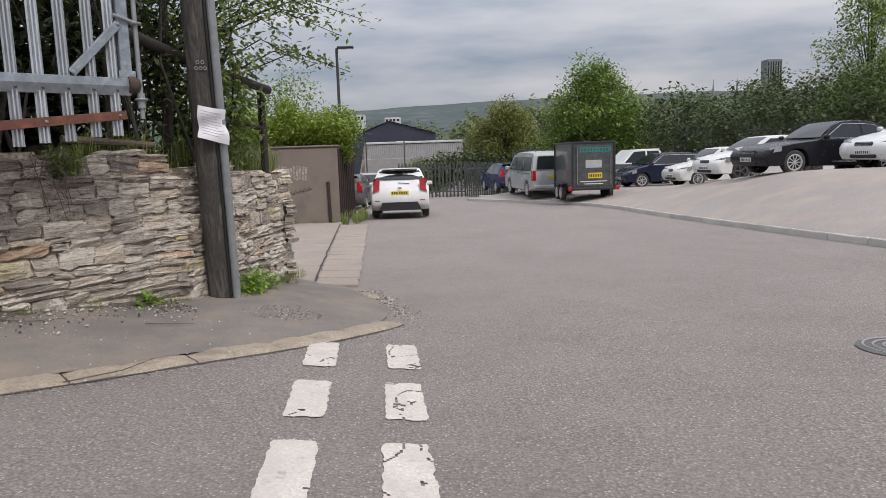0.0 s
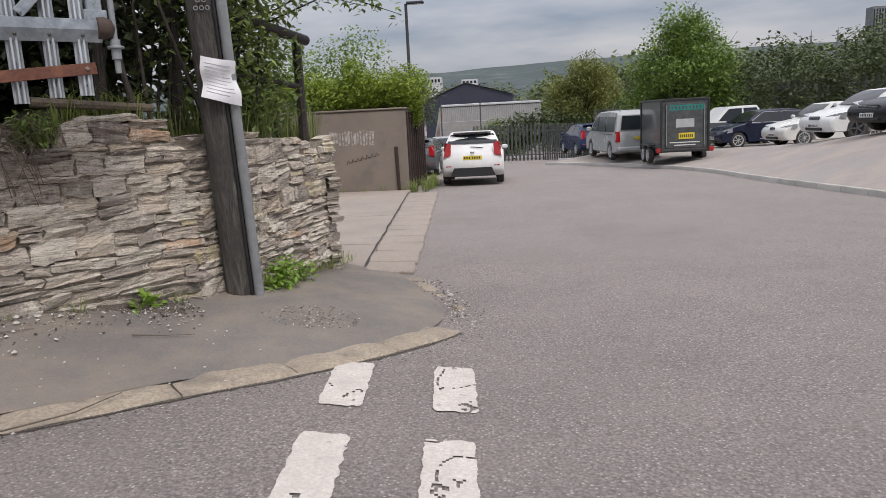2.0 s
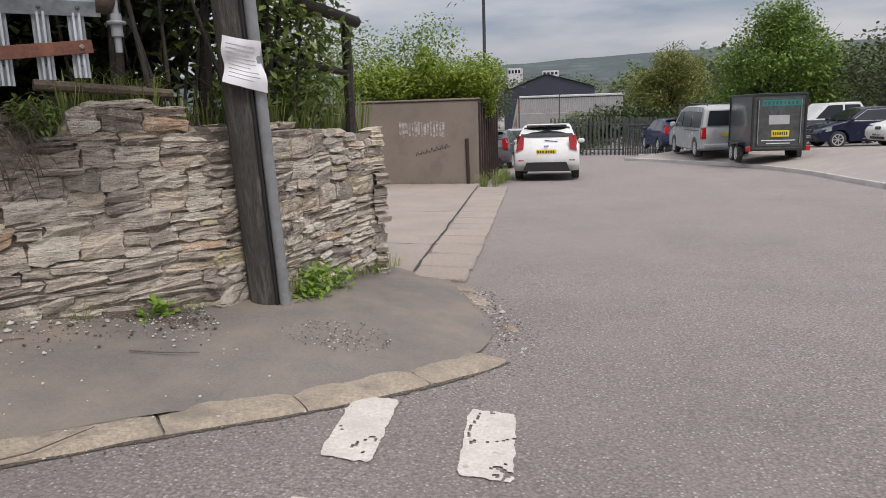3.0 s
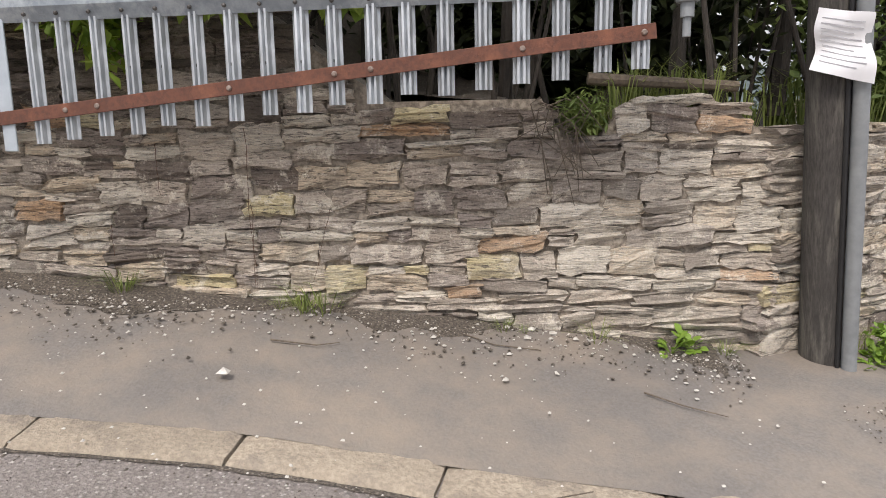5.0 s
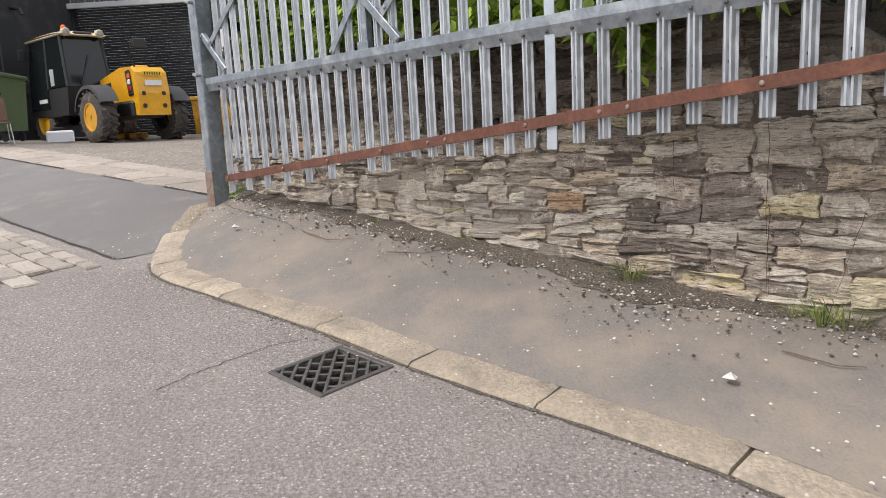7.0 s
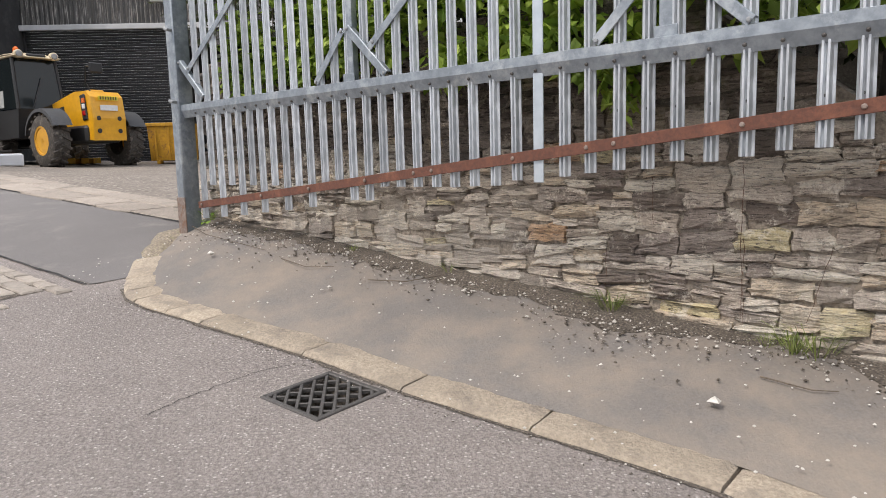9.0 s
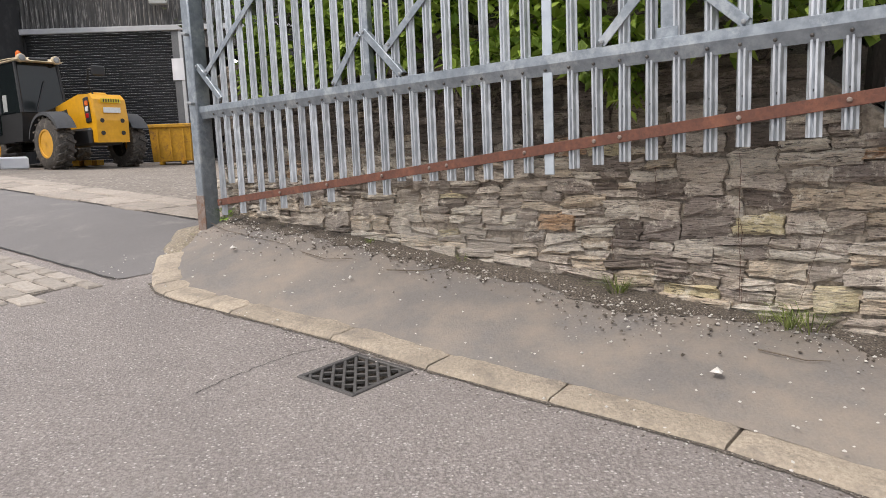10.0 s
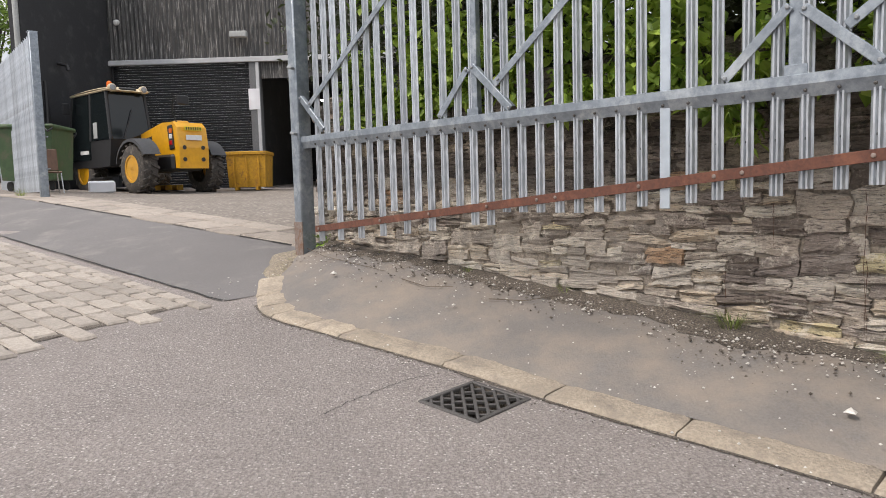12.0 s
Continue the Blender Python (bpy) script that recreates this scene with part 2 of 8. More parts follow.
CONC = material("old_render", (0.245, 0.205, 0.17), (0.19, 0.158, 0.132), rough=0.95, fine=30, coarse=0.9, bump=0.35, stain=(0.165, 0.14, 0.12))
LEAF_IVY = leaf_material("ivy_leaf", (0.48, 0.62, 0.11), (0.17, 0.28, 0.045))
LEAF_BUSH = leaf_material("bush_leaf", (0.36, 0.45, 0.06), (0.14, 0.22, 0.03))
LEAF_TREE = leaf_material("tree_leaf", (0.27, 0.39, 0.08), (0.10, 0.17, 0.03))
LEAF_WILLOW = leaf_material("willow_leaf", (0.29, 0.31, 0.085), (0.17, 0.19, 0.05))
LEAF_DARK = leaf_material("scrub_leaf", (0.125, 0.165, 0.06), (0.05, 0.072, 0.028))
# near-black leaf colour: the thicket's inner shade is painted into it
LEAF_SHADE = leaf_material("shaded_thicket_leaf", (0.060, 0.078, 0.030), (0.028, 0.036, 0.016))
LEAF_FAR = leaf_material("far_leaf", (0.19, 0.23, 0.085), (0.10, 0.13, 0.05))
GRASS = leaf_material("grass_blade", (0.34, 0.40, 0.12), (0.13, 0.18, 0.045))
BARK = material("bark", (0.07, 0.058, 0.048), (0.03, 0.026, 0.022), rough=0.95, fine=30, coarse=3, bump=0.7, stretch=(2, 2, 0.5))
TWIG = material("dry_twig", (0.17, 0.135, 0.10), (0.09, 0.07, 0.055), rough=0.9, fine=50, coarse=5, bump=0.3)


# ---- mesh building ----
class Build:
    """Collects vertices and faces for one mesh."""

    def __init__(self):
        self.v, self.f = [], []

    def add(self, verts, faces):
        n = len(self.v)
        self.v += [tuple(p) for p in verts]
        self.f += [tuple(i + n for i in f) for f in faces]
        return self

    def box(self, c, size, turn=None, ch=0.0):
        """A box with its twelve edges chamfered by ch."""
        h = Vector(size) / 2
        ch = min(ch, min(h) * 0.9)
        m = turn or Matrix.Identity(3)
        c = Vector(c)
        if ch <= 0:
            vs = [c + m @ Vector((sx * h.x, sy * h.y, sz * h.z)) for sx in (-1, 1) for sy in (-1, 1) for sz in (-1, 1)]
            return self.add(vs, [(0, 1, 3, 2), (4, 6, 7, 5), (0, 4, 5, 1), (2, 3, 7, 6), (0, 2, 6, 4), (1, 5, 7, 3)])
        vs, ix = [], {}
        for sx in (-1, 1):
            for sy in (-1, 1):
                for sz in (-1, 1):
                    for a in range(3):
                        p = [sx * (h.x - ch), sy * (h.y - ch), sz * (h.z - ch)]
                        p[a] += (sx, sy, sz)[a] * ch
                        ix[sx, sy, sz, a] = len(vs)
                        vs.append(c + m @ Vector(p))
        fs = []
        for a in range(3):
            for s in (-1, 1):
                ring = []
                for u, w in ((-1, -1), (1, -1), (1, 1), (-1, 1)):
                    k = [u, w]
                    k.insert(a, s)
                    ring.append(ix[(*k, a)])
                fs.append(tuple(ring) if (s > 0) == (a != 1) else tuple(reversed(ring)))
        for a in range(3):
            b, d = [k for k in range(3) if k != a]
            for sb in (-1, 1):
                for sd in (-1, 1):
                    def key(sa, ax):
                        k = [0, 0, 0]
                        k[a], k[b], k[d] = sa, sb, sd
                        return ix[(*k, ax)]
                    fs.append((key(-1, b), key(1, b), key(1, d), key(-1, d)))
        for sx in (-1, 1):
            for sy in (-1, 1):
                for sz in (-1, 1):
                    fs.append((ix[sx, sy, sz, 0], ix[sx, sy, sz, 1], ix[sx, sy, sz, 2]))
        return self.add(vs, fs)

    def tube(self, pts, r, n=8, r2=None, cap=True):
        """A round tube along points, tapering from r to r2."""
        pts = [Vector(p) for p in pts]
        r2 = r if r2 is None else r2
        base = len(self.v)
        for k, p in enumerate(pts):
            d = (pts[min(k + 1, len(pts) - 1)] - pts[max(k - 1, 0)]).normalized()
            u = d.cross(Vector((0.13, 0.21, 0.97)))
            if u.length < 0.05:
                u = d.cross(Vector((1, 0, 0)))
            u.normalize()
            w = d.cross(u)
            rr = r + (r2 - r) * k / max(1, len(pts) - 1)
            self.v += [tuple(p + rr * (math.cos(2 * math.pi * j / n) * u + math.sin(2 * math.pi * j / n) * w)) for j in range(n)]
        for k in range(len(pts) - 1):
            for j in range(n):
                a, b = base + k * n + j, base + k * n + (j + 1) % n
                self.f.append((a, b, b + n, a + n))
        if cap:
            self.f.append(tuple(base + j for j in reversed(range(n))))
            self.f.append(tuple(base + (len(pts) - 1) * n + j for j in range(n)))
        return self

    def prism(self, poly, a, b):
        """A closed prism between the 3D outlines a(p) and b(p) of the flat outline poly."""
        n = len(poly)
        return self.add([a(p) for p in poly] + [b(p) for p in poly],
                        [tuple(reversed(range(n))), tuple(range(n, 2 * n))] + [(k, (k + 1) % n, n + (k + 1) % n, n + k) for k in range(n)])

    def grid(self, rows):
        """A sheet through rows of points of equal length."""
        n = len(rows[0])
        return self.add([p for r in rows for p in r],
                        [(i * n + j, i * n + j + 1, (i + 1) * n + j + 1, (i + 1) * n + j) for i in range(len(rows) - 1) for j in range(n - 1)])

    def lathe(self, prof, c, axis, n=20, cap=True):
        """A turned shape: prof is pairs of (along the axis, radius)."""
        ax = Vector(axis).normalized()
        u = ax.orthogonal().normalized()
        w = ax.cross(u)
        c = Vector(c)
        base = len(self.v)
        for t, r in prof:
            self.v += [tuple(c + ax * t + r * (math.cos(2 * math.pi * j / n) * u + math.sin(2 * math.pi * j / n) * w)) for j in range(n)]
        for k in range(len(prof) - 1):
            for j in range(n):
                a, b = base + k * n + j, base + k * n + (j + 1) % n
                self.f.append((a, b, b + n, a + n))
        if cap:
            self.f.append(tuple(base + j for j in reversed(range(n))))
            self.f.append(tuple(base + (len(prof) - 1) * n + j for j in range(n)))
        return self

    def make(self, name, mat, parent=None, label="", smooth=False, kind="", category=""):
        me = bpy.data.meshes.new(name)
        me.from_pydata(self.v, [], self.f)
        bm = bmesh.new()
        bm.from_mesh(me)
        if len(bm.faces) < 60000:
            bmesh.ops.recalc_face_normals(bm, faces=bm.faces)
        bm.to_mesh(me)
        bm.free()
        if smooth:
            me.polygons.foreach_set("use_smooth", [True] * len(me.polygons))
            if smooth != "all":
                me.set_sharp_from_angle(angle=radians(38))
        me.materials.append(mat)
        ob = new(name, me)
        ob.parent = parent
        return tagged(ob, label, category, "", kind)


def thing(name, m, label, category, group="", kind=""):
    """An empty at the base of a thing, which carries its parts."""
    ob = new(name)
    ob.empty_display_size = 0.2
    ob.matrix_basis = m
    return tagged(ob, label, category, group, kind)


def smooth01(a, b, v):
    u = min(1.0, max(0.0, (v - a) / (b - a)))
    return u * u * (3 - 2 * u)


def lerp(a, b, u):
    return a + (b - a) * u


def along(pts, count):
    """Points at even steps along a smooth curve through pts (plan)."""
    dense = []
    q = [pts[0]] + list(pts) + [pts[-1]]
    for k in range(1, len(q) - 2):
        p0, p1, p2, p3 = (Vector(q[k + j]) for j in (-1, 0, 1, 2))
        for j in range(12):
            t = j / 12
            dense.append(0.5 * (2 * p1 + (p2 - p0) * t + (2 * p0 - 5 * p1 + 4 * p2 - p3) * t * t + (3 * p1 - p0 - 3 * p2 + p3) * t ** 3))
    dense.append(Vector(pts[-1]))
    run = [0.0]
    for a, b in zip(dense, dense[1:]):
        run.append(run[-1] + (b - a).length)
    out, k = [], 0
    for i in range(count):
        s = run[-1] * i / (count - 1)
        while k < len(run) - 2 and run[k + 1] < s:
            k += 1
        u = (s - run[k]) / max(1e-9, run[k + 1] - run[k])
        out.append(dense[k].lerp(dense[k + 1], u))
    return out


# ---- lie of the land ----
def land(x, y):
    """Height of the road: it falls along the street and climbs up the side street."""
    fade = 1 - smooth01(5.0, 12.0, y)
    side = min(x, 0.0)
    climb = -0.068 * max(side, -13) - 0.03 * max(min(side + 13, 0), -60)
    d = (x + 5.5) * -0.75 + (y + 0.2) * 0.66
    crown = 0.17 * smooth01(0, 1.6, d) * (1 - 0.8 * smooth01(2.5, 6, d)) * smooth01(-5.0, -6.2, x)
    return 0.22 - 0.032 * min(max(y, -12), 60) + (climb + crown) * fade


# ---- ground, footway, kerbs ----
def ground_sheet():
    xs = [-900, -300, -120, -60, -40] + [-30 + 1.0 * k for k in range(20)] + [-10 + 0.4 * k for k in range(40)] + [6 + 1.5 * k for k in range(20)] + [45, 80, 160, 300, 900]
    ys = [-900, -200, -60, -30] + [-18 + 1.0 * k for k in range(14)] + [-4 + 0.4 * k for k in range(45)] + [14 + 1.5 * k for k in range(24)] + [55, 70, 100, 160, 300, 700, 1500]
    b = Build()
    b.grid([[(x, y, land(x, y) - (0.0 if x < 60 and y < 60 else 2.0)) for x in xs] for y in ys])
    ob = b.make("ground", ASPHALT, None, "worn grey asphalt road with pale chippings", True, "structure", "road")
    return ob


ground_sheet()

KERB_LINE = [(-6.95, -0.12), (-6.2, -0.02), (-5.55, 0.14), (-5.15, 0.37), (-4.67, 0.93), (-4.08, 1.63), (-3.5, 2.24), (-2.65, 3.24), (-1.98, 3.84),
             (-1.53, 4.28), (-1.08, 4.68), (-0.64, 5.17), (-0.34, 5.62), (-0.33, 6.2), (-0.64, 6.95), (-0.9, 7.5)]
WALL_A, WALL_B = Vector((-6.9, 0.45)), Vector((-2.05, 5.74))
WALL_C = Vector((-1.66, 7.72))
WALL_DIR = (WALL_B - WALL_A).normalized()
WALL_OUT = Vector((WALL_DIR.y, -WALL_DIR.x))


def wall_foot(s):
    return 1.02 - 0.098 * s


def footway_height(x, y, u):
    """Height of the footway a share u of the way from kerb to wall."""
    p = Vector((x, y)) - WALL_A
    s = min(max(p.dot(WALL_DIR), 0.0), 7.2)
    top = wall_foot(s) if y < 6.0 else lerp(0.31, 0.09, smooth01(6.0, 7.8, y))
    return lerp(land(x, y) + (0.027 if y < 4.5 else 0.014), top, u)


def footway():
    n, m = 70, 9
    out = along([(Vector(p)) for p in KERB_LINE], n)
    inn = []
    for k in range(n):
        u = k / (n - 1)
        if u < 0.80:
            inn.append(WALL_A.lerp(WALL_B, u / 0.80))
        else:
            inn.append(WALL_B.lerp(WALL_C + Vector((0.0, 0.15)), (u - 0.80) / 0.20))
    rows = []
    for a, c in zip(out, inn):
        row = []
        for j in range(m + 1):
            u = j / m
            p = a.lerp(c, u)
            p = p + (c - a).normalized() * (0.20 * (1 - u))
            row.append((p.x, p.y, footway_height(p.x, p.y, u) + 0.006 * noise.noise((p.x * 2, p.y * 2, 0))))
        rows.append(row)
    b = Build()
    b.grid(rows)
    b.make("pavement_footway", FOOTWAY, None, "patched dark asphalt footway strewn with grit", True, "structure", "pavement")
    return out


KERB_PTS = footway()


def slab_piece(b_pts, z_of, depth, jitter, r):
    """A low stone block over a four-cornered plan, with worn edges."""
    c = sum(b_pts, Vector((0, 0))) / 4
    ring = []
    for k in range(4):
        a, d = b_pts[k], b_pts[(k + 1) % 4]
        for u in (0.0, 0.5):
            p = a.lerp(d, u) + Vector((r.uniform(-1, 1), r.uniform(-1, 1))) * jitter
            ring.append(p)
    b = Build()
    lo = [(p.x, p.y, z_of(p) - depth) for p in ring]
    mid = [(p.x, p.y, z_of(p) - 0.014) for p in ring]
    hi = []
    for p in ring:
        q = p + (c - p).normalized() * 0.016
        hi.append((q.x, q.y, z_of(q) + r.uniform(-1, 1) * 0.003))
    n = 8
    fs = [(k, (k + 1) % n, n + (k + 1) % n, n + k) for k in range(n)] + [(n + k, n + (k + 1) % n, 2 * n + (k + 1) % n, 2 * n + k) for k in range(n)] + [tuple(range(2 * n, 3 * n))]
    b.add(lo + mid + hi, fs)
    return b


KERB_JOINTS = [(-6.22, -0.01), (-5.75, 0.08), (-5.45, 0.20), (-5.20, 0.36), (-4.93, 0.65), (-4.69, 0.94), (-4.105, 1.65), (-3.61, 2.17), (-3.10, 2.66), (-2.58, 3.23), (-2.09, 3.76), (-1.55, 4.30), (-1.10, 4.68),
               (-0.66, 5.17), (-0.33, 5.62)]


def ragged_stone(pts, width, lift, r):
    """A kerb stone along a stretch of line, with chipped uneven edges and a sagging, worn top."""
    seed = r.uniform(0, 50)
    sides = []
    for e, p in enumerate(pts):
        t = (pts[min(e + 1, len(pts) - 1)] - pts[max(e - 1, 0)]).normalized()
        o = Vector((-t.y, t.x))
        end = 0.004 if e in (0, len(pts) - 1) else 0.0
        inset = 0.012 * (1 if e == 0 else -1 if e == len(pts) - 1 else 0)
        row = []
        for w, drop in ((0.0, 0.15), (0.004, 0.020), (0.028, 0.002), (0.35 * width, 0.0), (0.7 * width, -0.003), (width - 0.014, 0.0), (width, 0.014), (width, 0.08)):
            q = p + o * (w + 0.010 * noise.noise((p.x * 6, p.y * 6, seed + (0 if w < width / 2 else 9)))) + t * inset * r.uniform(0.1, 0.75)
            z = land(q.x, q.y) + lift - drop - end + 0.006 * noise.noise((q.x * 9, q.y * 9, seed)) - (0.004 if end and 0.01 < w < width - 0.01 else 0)
            row.append((q.x, q.y, z))
        sides.append(row)
    b = Build()
    b.grid(sides)
    for row in (sides[0], sides[-1]):
        b.add(row, [tuple(range(len(row)))])
    return b


def kerbs():
    r = random.Random(11)
    home = thing("kerb_footway", Matrix.Identity(4), "weathered buff sandstone kerb stones along the footway", "kerb", kind="structure")
    pts = along([Vector(p) for p in KERB_LINE], 301)
    at = [min(range(301), key=lambda i: (pts[i] - Vector(j)).length) for j in KERB_JOINTS]
    for k, (a, e) in enumerate(zip(at, at[1:])):
        w = 0.31 - 0.008 * max(0, k - 4)
        ragged_stone(pts[a:e:2] + [pts[e]], w, 0.030 - 0.0012 * max(0, k - 4), r).make("kerb_stone", KERB, home, "", True)
    # the broken run round the corner: small bits, half buried
    for a, e, w in ((262, 268, 0.10), (276, 279, 0.12), (281, 292, 0.15), (293, 299, 0.16)):
        ragged_stone(pts[a:e], w, 0.014, r).make("kerb_stone", KERB, home, "", True)


kerbs()


# give-way dashes, two short broken lines
def dashes():
    r = random.Random(5)
    for line, (x0, y0) in enumerate(((-0.862, 4.91), (-0.325, 4.91))):
        for k in range(3):
            cx, cy = x0 + (0.085 if line == 0 else 0.062) * k, y0 - 0.93 * k
            b = Build()
            n, m = 40, 16
            seed = 7.3 * k + 31 * line
            rows = []
            for j in range(n + 1):
                v = j / n
                row = []
                for i in range(m + 1):
                    u = i / m * 2 - 1
                    rag = 0.012 * noise.noise((v * 9, (1 if u > 0 else -1) * 4, seed)) + 0.005 * noise.noise((v * 31, (1 if u > 0 else -1) * 7, seed))
                    x = cx + 0.06 * v + u * (0.105 + rag - 0.012 * smooth01(0.90, 1.0, abs(v * 2 - 1)))
                    y = cy - 0.62 * v - (0.5 - v) * 0.03 * noise.noise((u * 3, seed, v * 0.5))
                    row.append((x, y, land(x, y) + 0.0065))
                rows.append(row)
            pts = [p for row in rows for p in row]
            faces = []
            for j in range(n):
                for i in range(m):
                    p = pts[j * (m + 1) + i]
                    worn = noise.noise((p[0] * 7, p[1] * 7, seed)) + 0.7 * noise.noise((p[0] * 29, p[1] * 29, seed + 3))
                    crack = abs(noise.noise((p[0] * 5 + 20, p[1] * 3, seed))) < 0.018 and line == 1
                    if worn < 0.72 and not crack:
                        a = j * (m + 1) + i
                        faces.append((a, a + 1, a + m + 2, a + m + 1))
            b.add(pts, faces)
            ob = b.make("road_marking", PAINT, None, "worn white painted give-way dash on the asphalt", False, "structure", "road marking")
            tagged(ob, group="give-way dashes")


dashes()


# concrete drive and the strip of slabs beside it
def drive():
    b = Build()
    rows = []
    for j in range(26):
        y = 7.0 + 0.524 * j
        right = lerp(-1.42, -2.8, (y - 7.6) / 12.0)
        left = -12.0
        rows.append([(lerp(left, right, i / 10), y, land(lerp(left, right, i / 10), y) + 0.012) for i in range(11)])
    b.grid(rows)
    b.make("pavement_drive", APRON, None, "pale pinkish concrete drive with worn gravelly patches", True, "structure", "pavement")
    r = random.Random(3)
    home = thing("pavement_slabs", Matrix.Identity(4), "cracked pale concrete slabs edging the road", "pavement", kind="structure")
    y = 7.55
    while y < 18.3:
        d = r.uniform(0.45, 0.8)
        e = y + d
        ra, rb = lerp(-0.93, -1.93, (y - 7.5) / 10.8), lerp(-0.93, -1.93, (e - 7.5) / 10.8)
        la, lb = lerp(-1.42, -2.8, (y - 7.6) / 12.0), lerp(-1.42, -2.8, (e - 7.6) / 12.0)
        t = r.uniform(-0.05, 0.05)
        quad = [Vector((ra, y + 0.012)), Vector((rb, e - 0.012)), Vector((lb, e + t - 0.012)), Vector((la, y + t + 0.012))]
        slab_piece(quad, lambda p: land(p.x, p.y) + 0.036, 0.1, 0.016, r).make("slab", APRON, home)
        y = e


drive()

# ---- car park on the bank ----
KERB_R = [(6.9, 4.0), (6.3, 9.9), (6.0, 13.1), (5.65, 18.4), (5.5, 23.0), (4.6, 27.4), (2.5, 31.8), (1.2, 34.0)]


def bank_height(x, y, d):
    return land(x, y) + 0.10 + 0.27 * min(max(d, 0), 3.4) * lerp(1.05, 0.42, smooth01(16, 29, y))


def kerb_x(y):
    for (xa, ya), (xb, yb) in zip(KERB_R, KERB_R[1:]):
        if y <= yb:
            return lerp(xa, xb, (y - ya) / (yb - ya))
    return KERB_R[-1][0]


def bank(x, y):
    return bank_height(x, y, x - kerb_x(y))


def car_park():
    pts = along([Vector(p) for p in KERB_R], 60)
    b = Build()
    rows = []
    for p in pts:
        row = []
        for d in (0.06, 0.4, 0.9, 1.5, 2.2, 3.0, 3.8, 4.6, 5.5, 8, 12, 18, 26, 40):
            x, y = p.x + d * 0.97, p.y + d * 0.22
            row.append((x, y, bank_height(p.x, p.y, d) + (0.02 * noise.noise((x * 0.7, y * 0.7, 3)) if d > 0.5 else 0)))
        rows.append(row)
    b.grid(rows)
    b.make("pavement_car_park", CARPARK, None, "pale sandy concrete car park sloping up from the kerb", True, "structure", "car park")
    r = random.Random(21)
    home = thing("kerb_car_park", Matrix.Identity(4), "pale concrete kerb along the car park", "kerb", kind="structure")
    pts = along([Vector(p) for p in KERB_R], 35)
    for a, c in zip(pts, pts[1:]):
        t = (c - a).normalized()
        n = Vector((t.y, -t.x))
        quad = [a + t * 0.006, c - t * 0.006, c - t * 0.006 + n * 0.15, a + t * 0.006 + n * 0.15]
        slab_piece(quad, lambda p: land(p.x, p.y) + 0.115, 0.2, 0.004, r).make("kerb_stone", CONCK, home)


CONCK = material("kerb_concrete", (0.60, 0.57, 0.53), (0.46, 0.435, 0.405), rough=0.9, fine=40, coarse=1.5, bump=0.3, vary=0.08)
car_park()


# ---- stone walls ----
def wall_top(s):
    if s < 4.3:
        return 2.35
    if s < 5.3:
        return lerp(2.35, 1.62, (s - 4.3))
    if s < 6.12:
        return 1.58
    if s < 6.4:
        return 1.36
    return 1.53 if s < 7.05 else 1.43


def one_stone(r, length, height):
    """A split block of bedded sandstone: ragged outline, stepped layers across the face, sides running back into the wall."""
    nx = max(3, min(7, int(length / 0.055)))
    nz = 4 if height > 0.05 else 3
    l, h = length / 2, height / 2
    jx, jz = min(0.016, length * 0.09), min(0.013, height * 0.15)
    proud = r.uniform(-0.004, 0.013)
    tilt, lean = r.uniform(-0.012, 0.012), r.uniform(-0.010, 0.010)
    slant = r.uniform(-0.012, 0.012) if height > 0.05 else 0.0
    ledge = [r.uniform(-0.011, 0.011) for _ in range(nz + 1)]
    cut = [sorted(r.uniform(-0.92, 0.92) for _ in range(nz - 1)) for _ in range(2)]
    seed = r.uniform(0, 90)
    verts, fs = [], []
    for j in range(nz + 1):
        for i in range(nx + 1):
            u = i / nx * 2 - 1
            v = -1.0 if j == 0 else 1.0 if j == nz else lerp(cut[0][j - 1], cut[1][j - 1], i / nx)
            edge = i in (0, nx) or j in (0, nz)
            x = u * l + (r.uniform(-jx, jx) if i in (0, nx) else r.uniform(-0.008, 0.008))
            z = v * h + slant * u + (r.uniform(-jz, jz) if j in (0, nz) else 0)
            if i in (0, nx) and j in (0, nz):
                x *= 0.98
                z *= 0.94
            y = -0.012 - proud + tilt * u + lean * v + ledge[j] + 0.012 * noise.noise((x * 14 + seed, z * 40, seed)) + (r.uniform(0.004, 0.013) if edge else r.uniform(-0.005, 0.005))
            verts.append((x, y, z))
    w = nx + 1
    for j in range(nz):
        for i in range(nx):
            a = j * w + i
            fs.append((a, a + 1, a + w + 1, a + w))
    ring = list(range(w)) + [j * w + nx for j in range(1, nz + 1)] + [nz * w + i for i in range(nx - 1, -1, -1)] + [j * w for j in range(nz - 1, 0, -1)]
    n0 = len(verts)
    verts += [(verts[k][0], 0.11, verts[k][2]) for k in ring]
    m = len(ring)
    fs += [(ring[(k + 1) % m], ring[k], n0 + k, n0 + (k + 1) % m) for k in range(m)]
    return verts, fs


